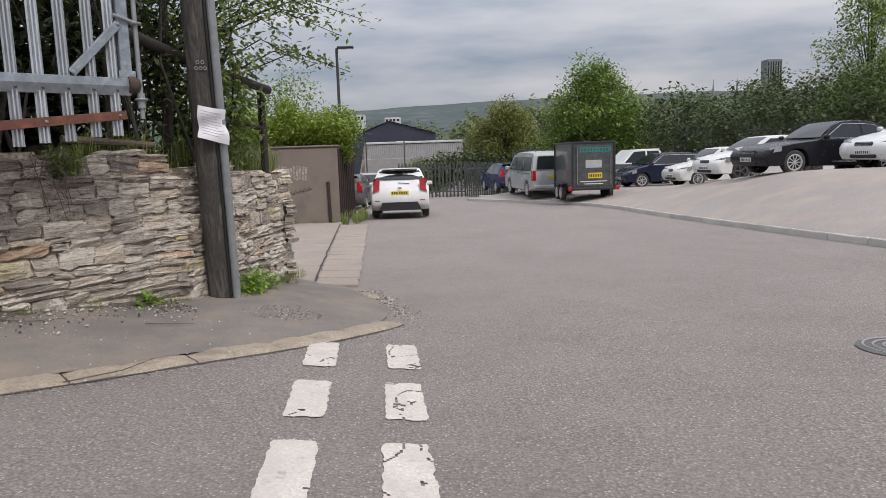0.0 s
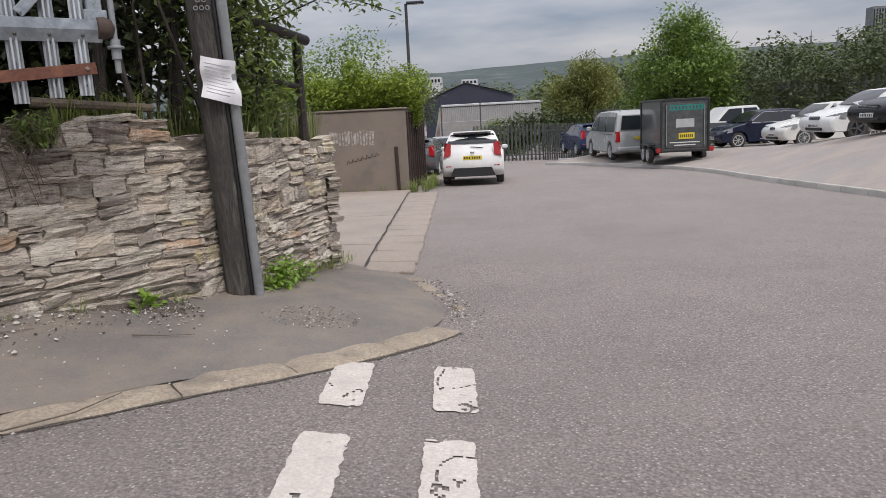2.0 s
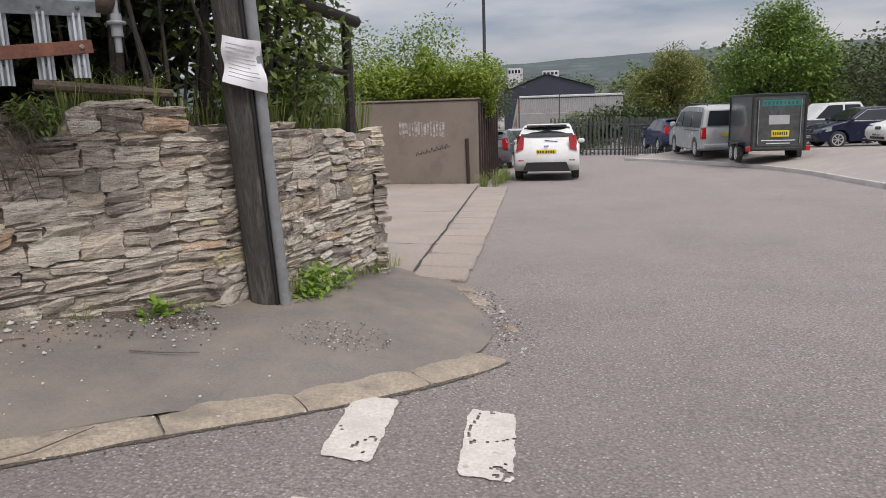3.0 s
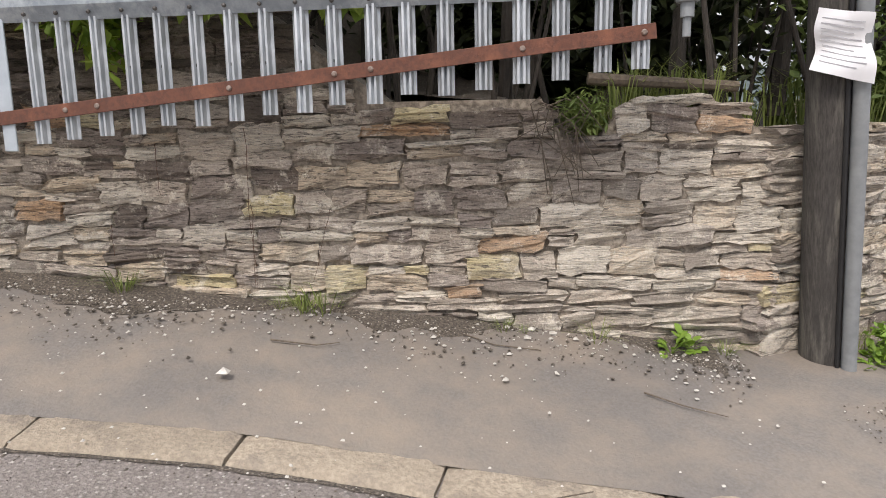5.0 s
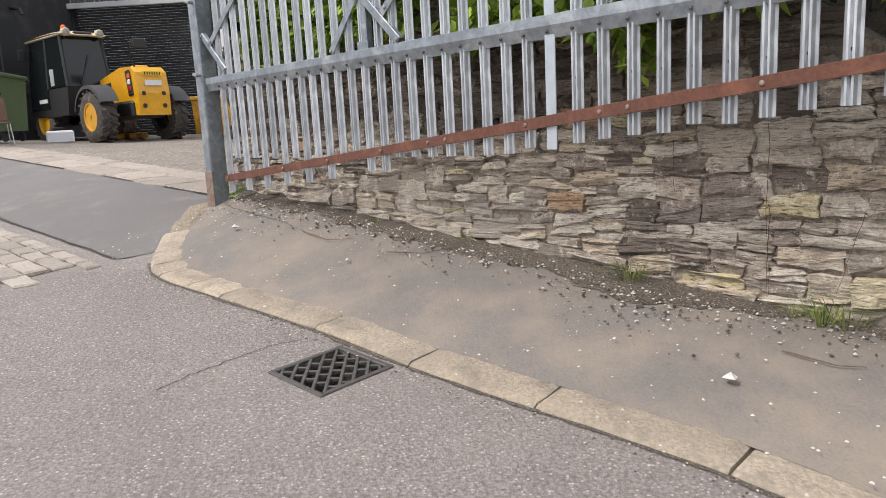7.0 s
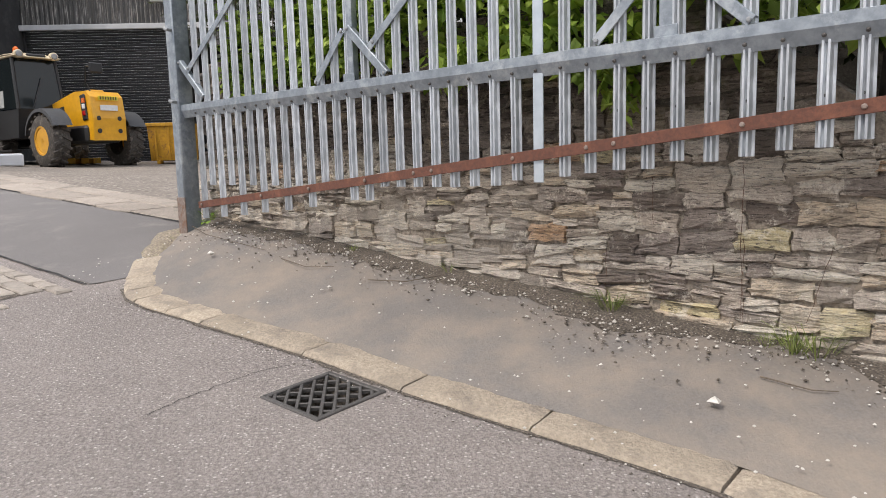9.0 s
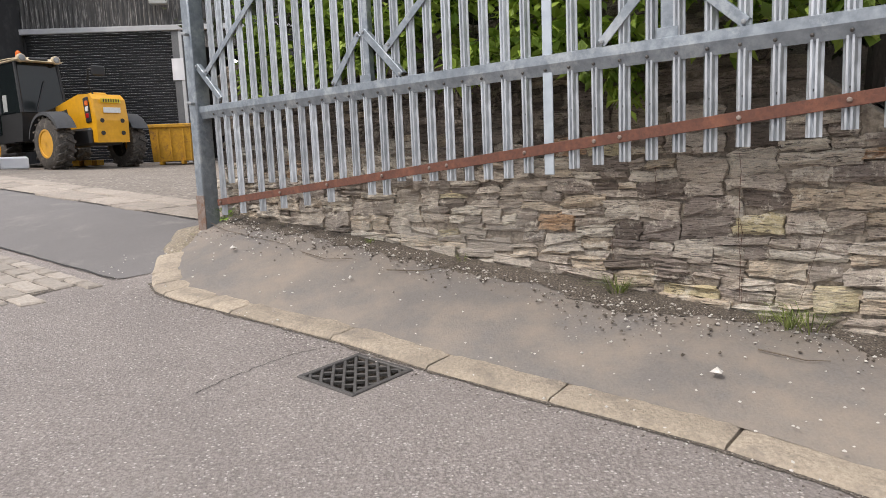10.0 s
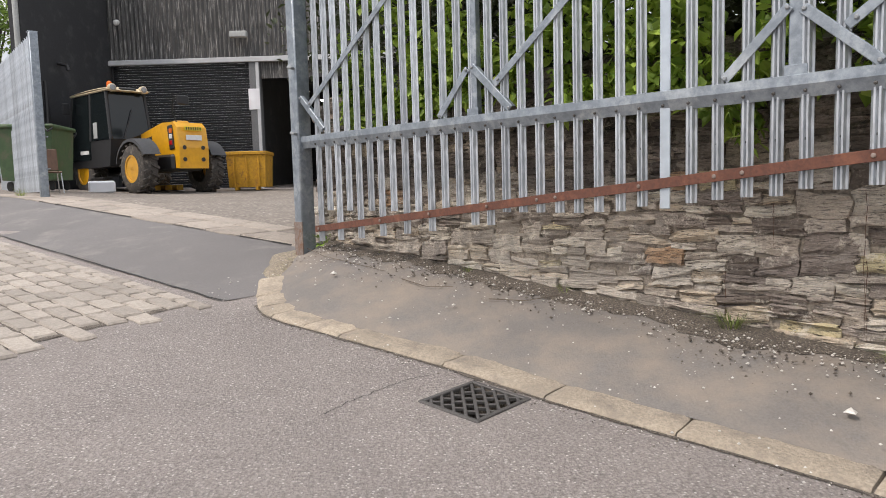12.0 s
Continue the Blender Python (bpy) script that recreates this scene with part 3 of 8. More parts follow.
def stone_wall(name, a, b, foot, top, label, seed, limit, thick=0.5, soot_shade=9.0):
    """A rubble wall in rough courses; stones above the dark line are sooted and painted darker for shade."""
    r = random.Random(seed)
    d = (b - a).normalized()
    out = Vector((d.y, -d.x))
    length = (b - a).length
    home = thing(name, Matrix.Identity(4), label, "stone wall", kind="structure")
    n = max(3, int(length / 0.12))
    body = Build()
    rows = []
    for k in range(n + 1):
        s = length * k / n
        p = a + d * s
        f, q = p - out * 0.012, p - out * thick
        zt = top(s) - 0.05
        rows.append([(f.x, f.y, foot(s) - 0.25), (f.x, f.y, zt), (q.x, q.y, zt), (q.x, q.y, foot(s) - 0.25)])
    body.grid(rows)
    body.add(rows[0], [(0, 1, 2, 3)]).add(rows[-1], [(0, 1, 2, 3)])
    body.make("mortar", MORTAR, home, "dark recessed lime mortar")
    zmax = max(top(length * k / 40) for k in range(41))
    z = min(foot(0), foot(length)) - 0.06
    turn = Matrix(((d.x, -out.x, 0), (d.y, -out.y, 0), (0, 0, 1)))
    rest, black = Build(), Build()
    picks = []
    while z < zmax:
        h = r.choice((0.06, 0.075, 0.09, 0.1, 0.12, 0.135))
        s = -r.uniform(0, 0.2)
        while s < length:
            w = r.triangular(0.12, 0.5, 0.24)
            if s + w > length - 0.09:
                w = length - s + 0.005
            c = s + w / 2
            wob = 0.045 * math.sin(c * 1.3 + z * 1.7 + seed) + 0.022 * math.sin(c * 3.7 - z * 4)
            cs = min(max(c, 0), length)
            bits = [(c, 0.0, w, h)]
            if h > 0.085 and r.random() < 0.6:
                u = r.uniform(0.32, 0.68)
                bits = [(c, h * (u - 1) / 2, w, h * u), (c, h * u / 2, w, h * (1 - u))]
                if w > 0.27:
                    k = r.randrange(2)
                    v = r.uniform(0.35, 0.65)
                    _, dz, _, hh = bits.pop(k)
                    bits += [(s + w * v / 2, dz, w * v, hh), (s + w * (1 + v) / 2, dz, w * (1 - v), hh)]
            elif h > 0.1 and w > 0.34:
                v = r.uniform(0.4, 0.6)
                bits = [(s + w * v / 2, 0.0, w * v, h), (s + w * (1 + v) / 2, 0.0, w * (1 - v), h)]
            for c2, dz, w2, h2 in bits:
                zc = z + h / 2 + wob + dz
                c3 = min(max(c2, 0), length)
                if zc > foot(c3) - 0.03 and zc + h2 * 0.3 < top(c3) and c2 + w2 / 2 > 0.03 and r.random() > 0.004:
                    picks.append((c2, zc, w2 - r.uniform(0.002, 0.009), h2 - r.uniform(0.001, 0.007)))
            s += w
        z += h
    order = sorted(range(len(picks)), key=lambda i: picks[i][1])
    for rank, i in enumerate(order):
        c, zz, w, h = picks[i]
        vs, fs = one_stone(r, w, h)
        p = a + d * c
        m = Matrix.Translation((p.x, p.y, zz)) @ (turn @ Euler((r.uniform(-0.05, 0.05), r.uniform(-0.045, 0.045), r.uniform(-0.06, 0.06))).to_matrix()).to_4x4()
        soot_shaded = zz + 0.35 * noise.noise((c * 1.1, zz * 1.5, seed)) + r.uniform(-0.1, 0.1) > soot_shade
        if rank < limit:
            me = bpy.data.meshes.new("stone")
            me.from_pydata(vs, [], fs)
            me.materials.append(STONE_BLACK if soot_shaded else STONE)
            ob = new("stone", me)
            ob.matrix_basis = m
            ob.parent = home
        else:
            (black if soot_shaded else rest).add([m @ Vector(v) for v in vs], fs)
    if rest.f:
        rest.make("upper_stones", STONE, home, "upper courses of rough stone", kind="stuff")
    if black.f:
        black.make("sooty_stones", STONE_BLACK, home, "sooted upper courses of rough stone, darkened further for shade", kind="stuff")
    return home


stone_wall("wall_roadside", WALL_A, WALL_B, wall_foot, wall_top, "old laminated buff sandstone retaining wall, rough coursed and lichened", 4, 300, soot_shade=1.55)
stone_wall("wall_corner", WALL_B + Vector((0.02, 0.05)), WALL_C, lambda s: lerp(0.30, 0.2, s / 2), lambda s: lerp(1.42, 1.3, s / 2),
           "rough sandstone wall running past the timber pole", 9, 110)
stone_wall("wall_quoin", WALL_C + Vector((0.0, -0.06)), WALL_C + Vector((-0.3, 0.3)), lambda s: 0.02, lambda s: 1.29, "rounded sandstone corner of the wall", 17, 60, 0.25)
stone_wall("wall_return", WALL_C + Vector((-0.26, 0.3)), WALL_C + Vector((-2.6, 0.9)), lambda s: 0.1, lambda s: 1.27, "ragged sandstone wall end returning to the drive", 12, 90)


# soil held up behind the walls
def soil_bank():
    b = Build()
    rows = []
    for k in range(24):
        s = k / 23 * 7.15
        p = WALL_A + WALL_DIR * s
        top = wall_top(s) - 0.08
        row = []
        for d in (0.3, 0.8, 1.6, 3.0, 5.5, 9):
            q = p - WALL_OUT * d
            row.append((q.x, q.y, top + 0.12 * min(d, 3) + 0.08 * noise.noise((q.x * 1.3, q.y * 1.3, 1))))
        rows.append(row)
    b.grid(rows)
    rows = []
    for k in range(9):
        p = WALL_B.lerp(WALL_C, k / 8)
        rows.append([(p.x - d, p.y + 0.2 * d, 1.28 + 0.1 * min(d, 3)) for d in (0.25, 0.8, 1.6, 3, 6)])
    b.grid(rows)
    b.make("ground_bank", DIRT, None, "dark leafy soil bank held behind the wall", True, "structure", "soil")


soil_bank()


# ---- yard side: crossing, setts ----
SETT_A, SETT_DIR = Vector((-5.5, -0.2)), Vector((-0.66, -0.75)).normalized()
SETT_IN = Vector((-SETT_DIR.y, SETT_DIR.x)) * -1


def crossing():
    """The dark patched crossing, then pale slabs, then the gravelly yard."""
    inn = Vector((-0.75, 0.66))
    for name, d0, d1, mat, lift, label in (("pavement_patch", 0.16, 1.75, PATCH, 0.008, "dark smooth asphalt patch across the yard entrance"),
                                           ("ground_yard", 1.7, 26.0, YARD, 0.016, "gravelly pinkish concrete yard")):
        b = Build()
        rows = []
        steps = 14 if d1 < 5 else 40
        for k in range(steps + 1):
            d = lerp(d0, d1, k / steps)
            row = []
            for j in range(41):
                t = lerp(0.15, 24, (j / 40) ** 1.6)
                p = SETT_A + SETT_DIR * (t - 0.35 * d - max(0, d - 2.5) * 0.9) + inn * (d + 0.05 * noise.noise((t * 2, d0 * 3, 0)) * (1 if k in (0, steps) else 0))
                row.append((p.x, p.y, land(p.x, p.y) + lift))
            rows.append(row)
        b.grid(rows)
        b.make(name, mat, None, label, True, "structure", "yard")


crossing()


def threshold():
    r = random.Random(33)
    home = thing("pavement_threshold", Matrix.Identity(4), "worn pale stone slabs along the yard threshold", "pavement", kind="structure")
    inn = Vector((-0.75, 0.66))
    for d0, d1, start in ((1.66, 2.12, 0.2), (2.14, 2.5, 2.2)):
        t = start
        while t < 11:
            l = r.uniform(0.7, 1.25)
            off = 0.05 * noise.noise((t, d0, 7))
            a = SETT_A + SETT_DIR * t + inn * (d0 + off)
            q = inn * (d1 - d0)
            slab_piece([a + q, a + q + SETT_DIR * (l - 0.02), a + SETT_DIR * (l - 0.02), a], lambda p: land(p.x, p.y) + 0.03, 0.08, 0.025, r).make("slab", SLABM, home)
            t += l


SLABM = material("worn_slab", (0.40, 0.345, 0.29), (0.26, 0.222, 0.187), rough=0.95, fine=45, coarse=1.6, bump=0.5, stain=(0.20, 0.175, 0.15), vary=0.12)
threshold()


def setts():
    r = random.Random(31)
    home = thing("road_setts", Matrix.Identity(4), "worn buff stone setts paving the side street", "setts", kind="structure")
    out = Vector((0.75, -0.66))
    rest = Build()
    count = 0

    def put(quad, joined):
        b = slab_piece(quad, lambda p: land(p.x, p.y) + 0.02, 0.05, 0.010, r)
        if joined:
            rest.add(b.v, b.f)
        else:
            b.make("sett", SETT, home)
    # edging row of narrow setts
    t = 0.0
    while t < 9:
        l = r.uniform(0.2, 0.3)
        a = SETT_A + SETT_DIR * t
        quad = [a, a + SETT_DIR * (l - 0.015), a + SETT_DIR * (l - 0.015) + out * 0.11, a + out * 0.11]
        put(quad, t > 7)
        t += l
    row = 0
    d = 0.13
    while d < 3.4:
        w = r.uniform(0.15, 0.185)
        t = r.uniform(-0.7, -0.4)
        while t < 10:
            l = r.uniform(0.27, 0.42)
            a = SETT_A + SETT_DIR * t + out * d
            if t > -0.05 - 0.2 * d:
                put([a, a + SETT_DIR * (l - 0.022), a + SETT_DIR * (l - 0.022) + out * (w - 0.02), a + out * (w - 0.02)], t > 4.6 or d > 2.3)
                count += 1
            t += l
        d += w
    b = Build()
    b.grid([[(*(SETT_A + SETT_DIR * t + out * d), land(*(SETT_A + SETT_DIR * t + out * d)) + 0.005) for t in (0.22 - 0.2 * d, 1, 2, 3, 4, 5, 6, 7, 8, 9.8)] for d in (0.0, 0.5, 1, 1.5, 2, 2.5, 3, 3.4)])
    b.make("joint_grit", DIRT, home, "dark grit between the setts")
    if rest.f:
        rest.make("far_setts", SETT, home, kind="stuff")


setts()


def post_foot_dirt():
    """Sandy dirt and gravel washed up between the gate post, the kerb end and the asphalt patch."""
    r = random.Random(77)
    c = Vector((-6.78, 0.16))
    b = Build()
    rows = []
    for i in range(8):
        q = i / 7
        row = []
        for k in range(25):
            a = 2 * math.pi * k / 24
            rad = q * (0.40 + 0.16 * noise.noise((math.cos(a) * 1.5, math.sin(a) * 1.5, 4)))
            x, y = c.x + rad * math.cos(a) * 1.25, c.y + rad * math.sin(a) * 0.75
            row.append((x, y, land(x, y) + 0.035 * (1 - q) + 0.045 - 0.05 * q ** 3 + 0.012 * noise.noise((x * 7, y * 7, 2))))
        rows.append(row)
    b.grid(rows)
    b.make("ground_dirt", SANDY, None, "sandy dirt and gravel heaped round the gate post", True, "structure", "dirt")


SANDY = material("sandy_dirt", (0.42, 0.35, 0.26), (0.17, 0.14, 0.105), rough=1.0, fine=50, coarse=4, bump=1.0, stain=(0.20, 0.19, 0.09), stain_at=(0.55, 0.68), speck=(0.52, 0.46, 0.38))
post_foot_dirt()


def seam(name, pts, width, mat, label, lift, n=160, seed=0):
    """A ragged strip of dirt or a crack lying on the road along a line."""
    line = along([Vector(p) for p in pts], n)
    b = Build()
    rows = []
    for k, p in enumerate(line):
        t = (line[min(k + 1, n - 1)] - line[max(k - 1, 0)]).normalized()
        o = Vector((-t.y, t.x))
        p = p + o * 0.02 * noise.noise((k * 0.13, seed, 0))
        w = width * (0.55 + 0.9 * abs(noise.noise((k * 0.31, seed, 5)))) + 0.25 * width * noise.noise((k * 0.9, seed, 2))
        rows.append([(*(p - o * w / 2), land(*p) + lift), (*(p + o * w / 2), land(*p) + lift)])
    b.grid(rows)
    b.make(name, mat, None, label, False, "structure", "crack")


CRACK = material("tar_crack", (0.06, 0.055, 0.05), (0.035, 0.032, 0.03), rough=0.95, fine=40, coarse=4, bump=0.4)
seam("crack_trench", [(-3.36, 1.06), (-3.52, 1.16), (-3.68, 1.28), (-3.87, 1.45), (-3.95, 1.58)], 0.007, CRACK, "hairline crack along an old trench by the gully", 0.003, 120, 11)
seam("crack_patch", [SETT_A + SETT_DIR * t + Vector((-0.75, 0.66)) * 0.15 for t in (0.1, 2, 4, 6, 9)], 0.035, CRACK, "dark open joint between setts and asphalt patch", 0.014, 200, 1)
seam("crack_threshold", [SETT_A + SETT_DIR * t + Vector((-0.75, 0.66)) * 1.66 for t in (-0.2, 2, 4, 6, 9)], 0.05, CRACK, "dark ragged joint along the threshold slabs", 0.018, 200, 2)
seam("crack_gutter", KERB_LINE[2:13], 0.06, DIRT, "line of grit along the kerb edge", 0.004, 260, 3)
seam("crack_drive", [(-1.42, 7.6), (-1.95, 11.9), (-2.75, 19.0)], 0.035, CRACK, "dark joint between drive and slabs", 0.03, 120, 6)
seam("crack_drive", [(-1.6, 9.6), (-3.2, 9.7), (-6.0, 9.9)], 0.02, CRACK, "crack across the concrete drive", 0.018, 90, 7)
seam("crack_drive", [(-2.1, 13.4), (-4.2, 13.2), (-7.0, 13.6)], 0.025, CRACK, "crack across the concrete drive", 0.018, 90, 8)


# ---- palisade gate folded back against the wall ----
GATE_A, GATE_B = Vector((-6.74, 0.38)), Vector((-2.08, 4.97))
GDIR = (GATE_B - GATE_A).normalized()
GATE_M = Matrix(((GDIR.x, -GDIR.y, 0, GATE_A.x), (GDIR.y, GDIR.x, 0, GATE_A.y), (0, 0, 1, 0), (0, 0, 0, 1)))


def pale_mesh(z0, z1, name="pale"):
    """A corrugated steel pale: a folded W section with a split pointed head."""
    prof = [(-0.034, 0.012), (-0.024, 0.004), (-0.016, -0.016), (-0.007, -0.016), (0.0, 0.0), (0.007, -0.016), (0.016, -0.016), (0.024, 0.004), (0.034, 0.012)]
    b = Build()
    t = 0.004
    front = [(x, y) for x, y in prof]
    back = [(x, y + t) for x, y in reversed(prof)]
    ring = front + back
    n = len(ring)
    b.add([(x, y, z0) for x, y in ring] + [(x, y, z1 - 0.09 * abs(abs(x) - 0.017) / 0.017) for x, y in ring],
          [tuple(reversed(range(n))), tuple(range(n, 2 * n))] + [(k, (k + 1) % n, n + (k + 1) % n, n + k) for k in range(n)])
    return b


def bolt(b, c, r=0.011):
    b.lathe([(0, r), (-0.006, r), (-0.010, r * 0.6)], c, (0, 1, 0), 8)


PITCH, FIRST_PALE, PALES = 0.1505, 0.225, 42


def gate_bar(s):
    return 1.12 + 0.0985 * s


def gate():
    home = thing("palisade_gate", GATE_M, "galvanised steel palisade gate swung open against the stone wall", "gate")
    r = random.Random(2)
    top = 3.75
    long_ones = (0, 2, 4, 6, 8, 10, 13, 14)
    for k in range(PALES):
        s = FIRST_PALE + PITCH * k
        z0 = gate_bar(s) - 0.128 + r.uniform(-0.012, 0.012)
        if k not in long_ones:
            z0 = max(z0, 1.31)
        if k == 23:
            b = Build()
            b.box((0, -0.012, (z0 - 0.012 + top) / 2), (0.062, 0.012, top - z0 + 0.012), ch=0.003)
            ob = b.make("pale", NEWGALV, home, "plain bright flat replacement pale")
        else:
            ob = pale_mesh(z0, top).make("pale", GALV, home)
        ob.location = (s, -0.062, 0)
        ob.rotation_euler = (0, r.uniform(-0.004, 0.004), r.uniform(-0.05, 0.05))
        if k != 23:
            for zz in (1.685,) if k < 36 else (1.67,):
                hb = Build()
                hb.lathe([(0, 0.0065), (-0.006, 0.0065)], (0, 0.001, zz), (0, 1, 0), 8)
                hb.make("bolt_hole", BLACK, ob)
    # rails: folded angle section, its lower face turned under
    for name, z in (("bottom_rail", 1.946), ("top_rail", 3.42)):
        b = Build()
        prof = [(0.0, 0.048), (-0.080, 0.052), (-0.097, 0.046), (-0.098, -0.002), (-0.072, -0.062), (-0.064, -0.060), (-0.088, 0.0), (-0.087, 0.040), (0.0, 0.040)]
        b.prism(prof, lambda p: (-0.02, p[0], z + p[1]), lambda p: (6.49, p[0], z + p[1]))
        b.make(name, RAILM, home, "dull galvanised angle rail")
    b = Build()
    for k in range(PALES):
        b.lathe([(0, 0.009), (-0.010, 0.009), (-0.014, 0.005)], (FIRST_PALE + PITCH * k, -0.083, 1.917), (0, 1, 0.42), 8)
    b.make("rail_bolts", IRON, home, kind="stuff")
    for s in (2.21, 4.39, 6.47):
        b = Build()
        b.box((s, -0.05, 2.91), (0.075, 0.055, 1.82), ch=0.006)
        b.make("stile", RAILM, home)
        b = Build()
        b.box((s, -0.081, 2.02), (0.11, 0.006, 0.05), ch=0.002)
        b.make("weld_plate", RAILM, home)
    for s0, z0, s1, z1 in ((0.12, 2.256, 1.95, 3.41), (2.42, 2.184, 4.08, 3.40), (4.616, 2.19, 6.25, 3.38), (0.0, 2.354, 0.36, 2.03), (2.21, 2.335, 2.563, 2.006), (1.868, 2.01, 2.17, 2.325),
                           (4.42, 2.31, 4.765, 2.006), (4.035, 2.01, 4.36, 2.33), (6.12, 2.01, 6.44, 2.35)):
        d = Vector((s1 - s0, 0, z1 - z0))
        a = math.atan2(d.z, d.x)
        turn = Euler((0, -a, 0)).to_matrix()
        mid = Vector(((s0 + s1) / 2, -0.088, (z0 + z1) / 2))
        b = Build()
        b.box(mid, (d.length, 0.008, 0.052), turn, 0.003)
        b.box(mid + turn @ Vector((0, 0.02, 0.023)), (d.length, 0.04, 0.007), turn, 0.003)
        br = b.make("brace", RAILM, home)
        for u in (0.025, 0.975):
            p = Vector((lerp(s0, s1, u), -0.092, lerp(z0, z1, u)))
            Build().lathe([(0, 0.012), (-0.007, 0.012), (-0.011, 0.007)], p, (0, 1, 0), 8).make("bolt", CONDUIT, br)
    # rusty flat bar across the feet, in two lengths
    a = math.atan(0.0985)
    b = Build()
    for s0, s1, y in ((0.16, 2.86, -0.083), (2.74, 6.44, -0.090)):
        mid = (s0 + s1) / 2
        b.box((mid, y, gate_bar(mid)), ((s1 - s0) / math.cos(a), 0.007, 0.058), Euler((0, -a, 0)).to_matrix(), 0.002)
    bar = b.make("tie_bar", RUST, home, "rusted flat steel bar")
    for k in (0, 6, 10, 14, 17, 18, 22, 25, 26, 30, 33, 34, 38, 41):
        b = Build()
        s = FIRST_PALE + PITCH * k
        bolt(b, (s, -0.091, gate_bar(s)), 0.012)
        b.make("bolt", RUSTB, bar)
    # slide bolt on the leading edge
    b = Build()
    b.tube([(6.55, -0.075, 2.62), (6.55, -0.075, 1.73)], 0.016, 10)
    b.tube([(6.55, -0.075, 1.9), (6.55, -0.075, 1.80)], 0.026, 10)
    b.tube([(6.55, -0.09, 2.36), (6.40, -0.10, 2.40)], 0.012, 8)
    b.make("drop_bolt", CONDUIT, home, "grey steel drop bolt", True)
    for z in (2.36, 1.86):
        b = Build()
        b.tube([(6.55 + 0.036 * math.sin(t), -0.075 + 0.036 * math.cos(t), z) for t in [q * math.pi / 5 for q in range(11)]], 0.008, 6)
        b.make("bolt_ring", CONDUIT, home, "", True)
    b = Build()
    b.lathe([(0, 0.055), (0.035, 0.06), (0.07, 0.045), (0.085, 0.02)], (6.47, -0.07, 1.955), (1, 0, 0), 14)
    b.make("rail_end", BARKRUST, home, "rust-stained rail end socket", True)
    return home


NEWGALV = material("bright_new_zinc", (0.60, 0.66, 0.71), (0.50, 0.56, 0.61), rough=0.4, metal=0.6, fine=14, coarse=2.0, bump=0.04, local=True)
BARKRUST = material("dark_rust_plate", (0.11, 0.075, 0.06), (0.06, 0.042, 0.036), rough=0.8, metal=0.3, fine=40, coarse=6, bump=0.2)
RUSTB = material("rust_stained_zinc", (0.33, 0.27, 0.235), (0.19, 0.14, 0.115), rough=0.75, metal=0.3, fine=40, coarse=6, bump=0.2, stain=(0.20, 0.10, 0.06))
gate()


def gate_post(m, height, foot, label):
    home = thing("gate_post", m, label, "gate post", "yard gate posts")
    b = Build()
    b.box((0, 0, (height + foot) / 2), (0.13, 0.15, height - foot), ch=0.012)
    b.make("column", RAILM, home, "", True)
    b = Build()
    b.box((0, -0.075, foot + 0.17), (0.135, 0.01, 0.34), ch=0.003)
    b.make("stain_plate", RUSTB, home, "rust-stained foot")
    b = Build()
    b.box((0.03, 0.0, height + 0.01), (0.15, 0.17, 0.02), ch=0.006)
    b.make("cap", RAILM, home)
    for z in (2.02, 2.62):
        b = Build()
        b.tube([(0.04, -0.07, z), (0.055, -0.12, z), (0.02, -0.125, z + 0.01)], 0.014, 8)
        b.make("hinge_pin", CONDUIT, home, "", True)
    return home


gate_post(GATE_M @ pose(-0.06, -0.05, 0), 3.9, 0.86, "galvanised square steel post with rusty foot carrying the gate")


# ---- plants ----
def leaves(b, place, count, size, r, slim=0.55, droop=0.3):
    """Small folded leaves; place() gives each one's point."""
    for _ in range(count):
        p = place()
        if p is None:
            continue
        a, e = r.uniform(0, 2 * math.pi), r.uniform(-0.9, 0.9)
        d = Vector((math.cos(a) * math.cos(e), math.sin(a) * math.cos(e), math.sin(e) - droop)).normalized()
        side = d.cross(Vector((r.uniform(-0.5, 0.5), r.uniform(-0.5, 0.5), 1))).normalized()
        up = side.cross(d)
        s = size * r.uniform(0.6, 1.35)
        p = Vector(p)
        n = len(b.v)
        w = s * slim * 0.5
        b.v += [tuple(p), tuple(p + d * s * 0.5 + side * w + up * s * 0.08), tuple(p + d * s), tuple(p + d * s * 0.5 - side * w + up * s * 0.08)]
        b.f += [(n, n + 1, n + 2), (n, n + 2, n + 3)]
    return b


def blob_place(blobs, r, shell=0.55):
    """A point in one of several ellipsoids (centre, radii), mostly near the skin."""
    weights = [c[1][0] * c[1][1] + c[1][1] * c[1][2] for c in blobs]

    def place():
        c, rad = r.choices(blobs, weights)[0]
        v = Vector((r.gauss(0, 1), r.gauss(0, 1), r.gauss(0, 1))).normalized()
        k = r.uniform(shell, 1.06) * (1 + 0.16 * noise.noise(v * 2.3 + Vector(c)))
        return (c[0] + v.x * rad[0] * k, c[1] + v.y * rad[1] * k, c[2] + v.z * rad[2] * k)
    return place


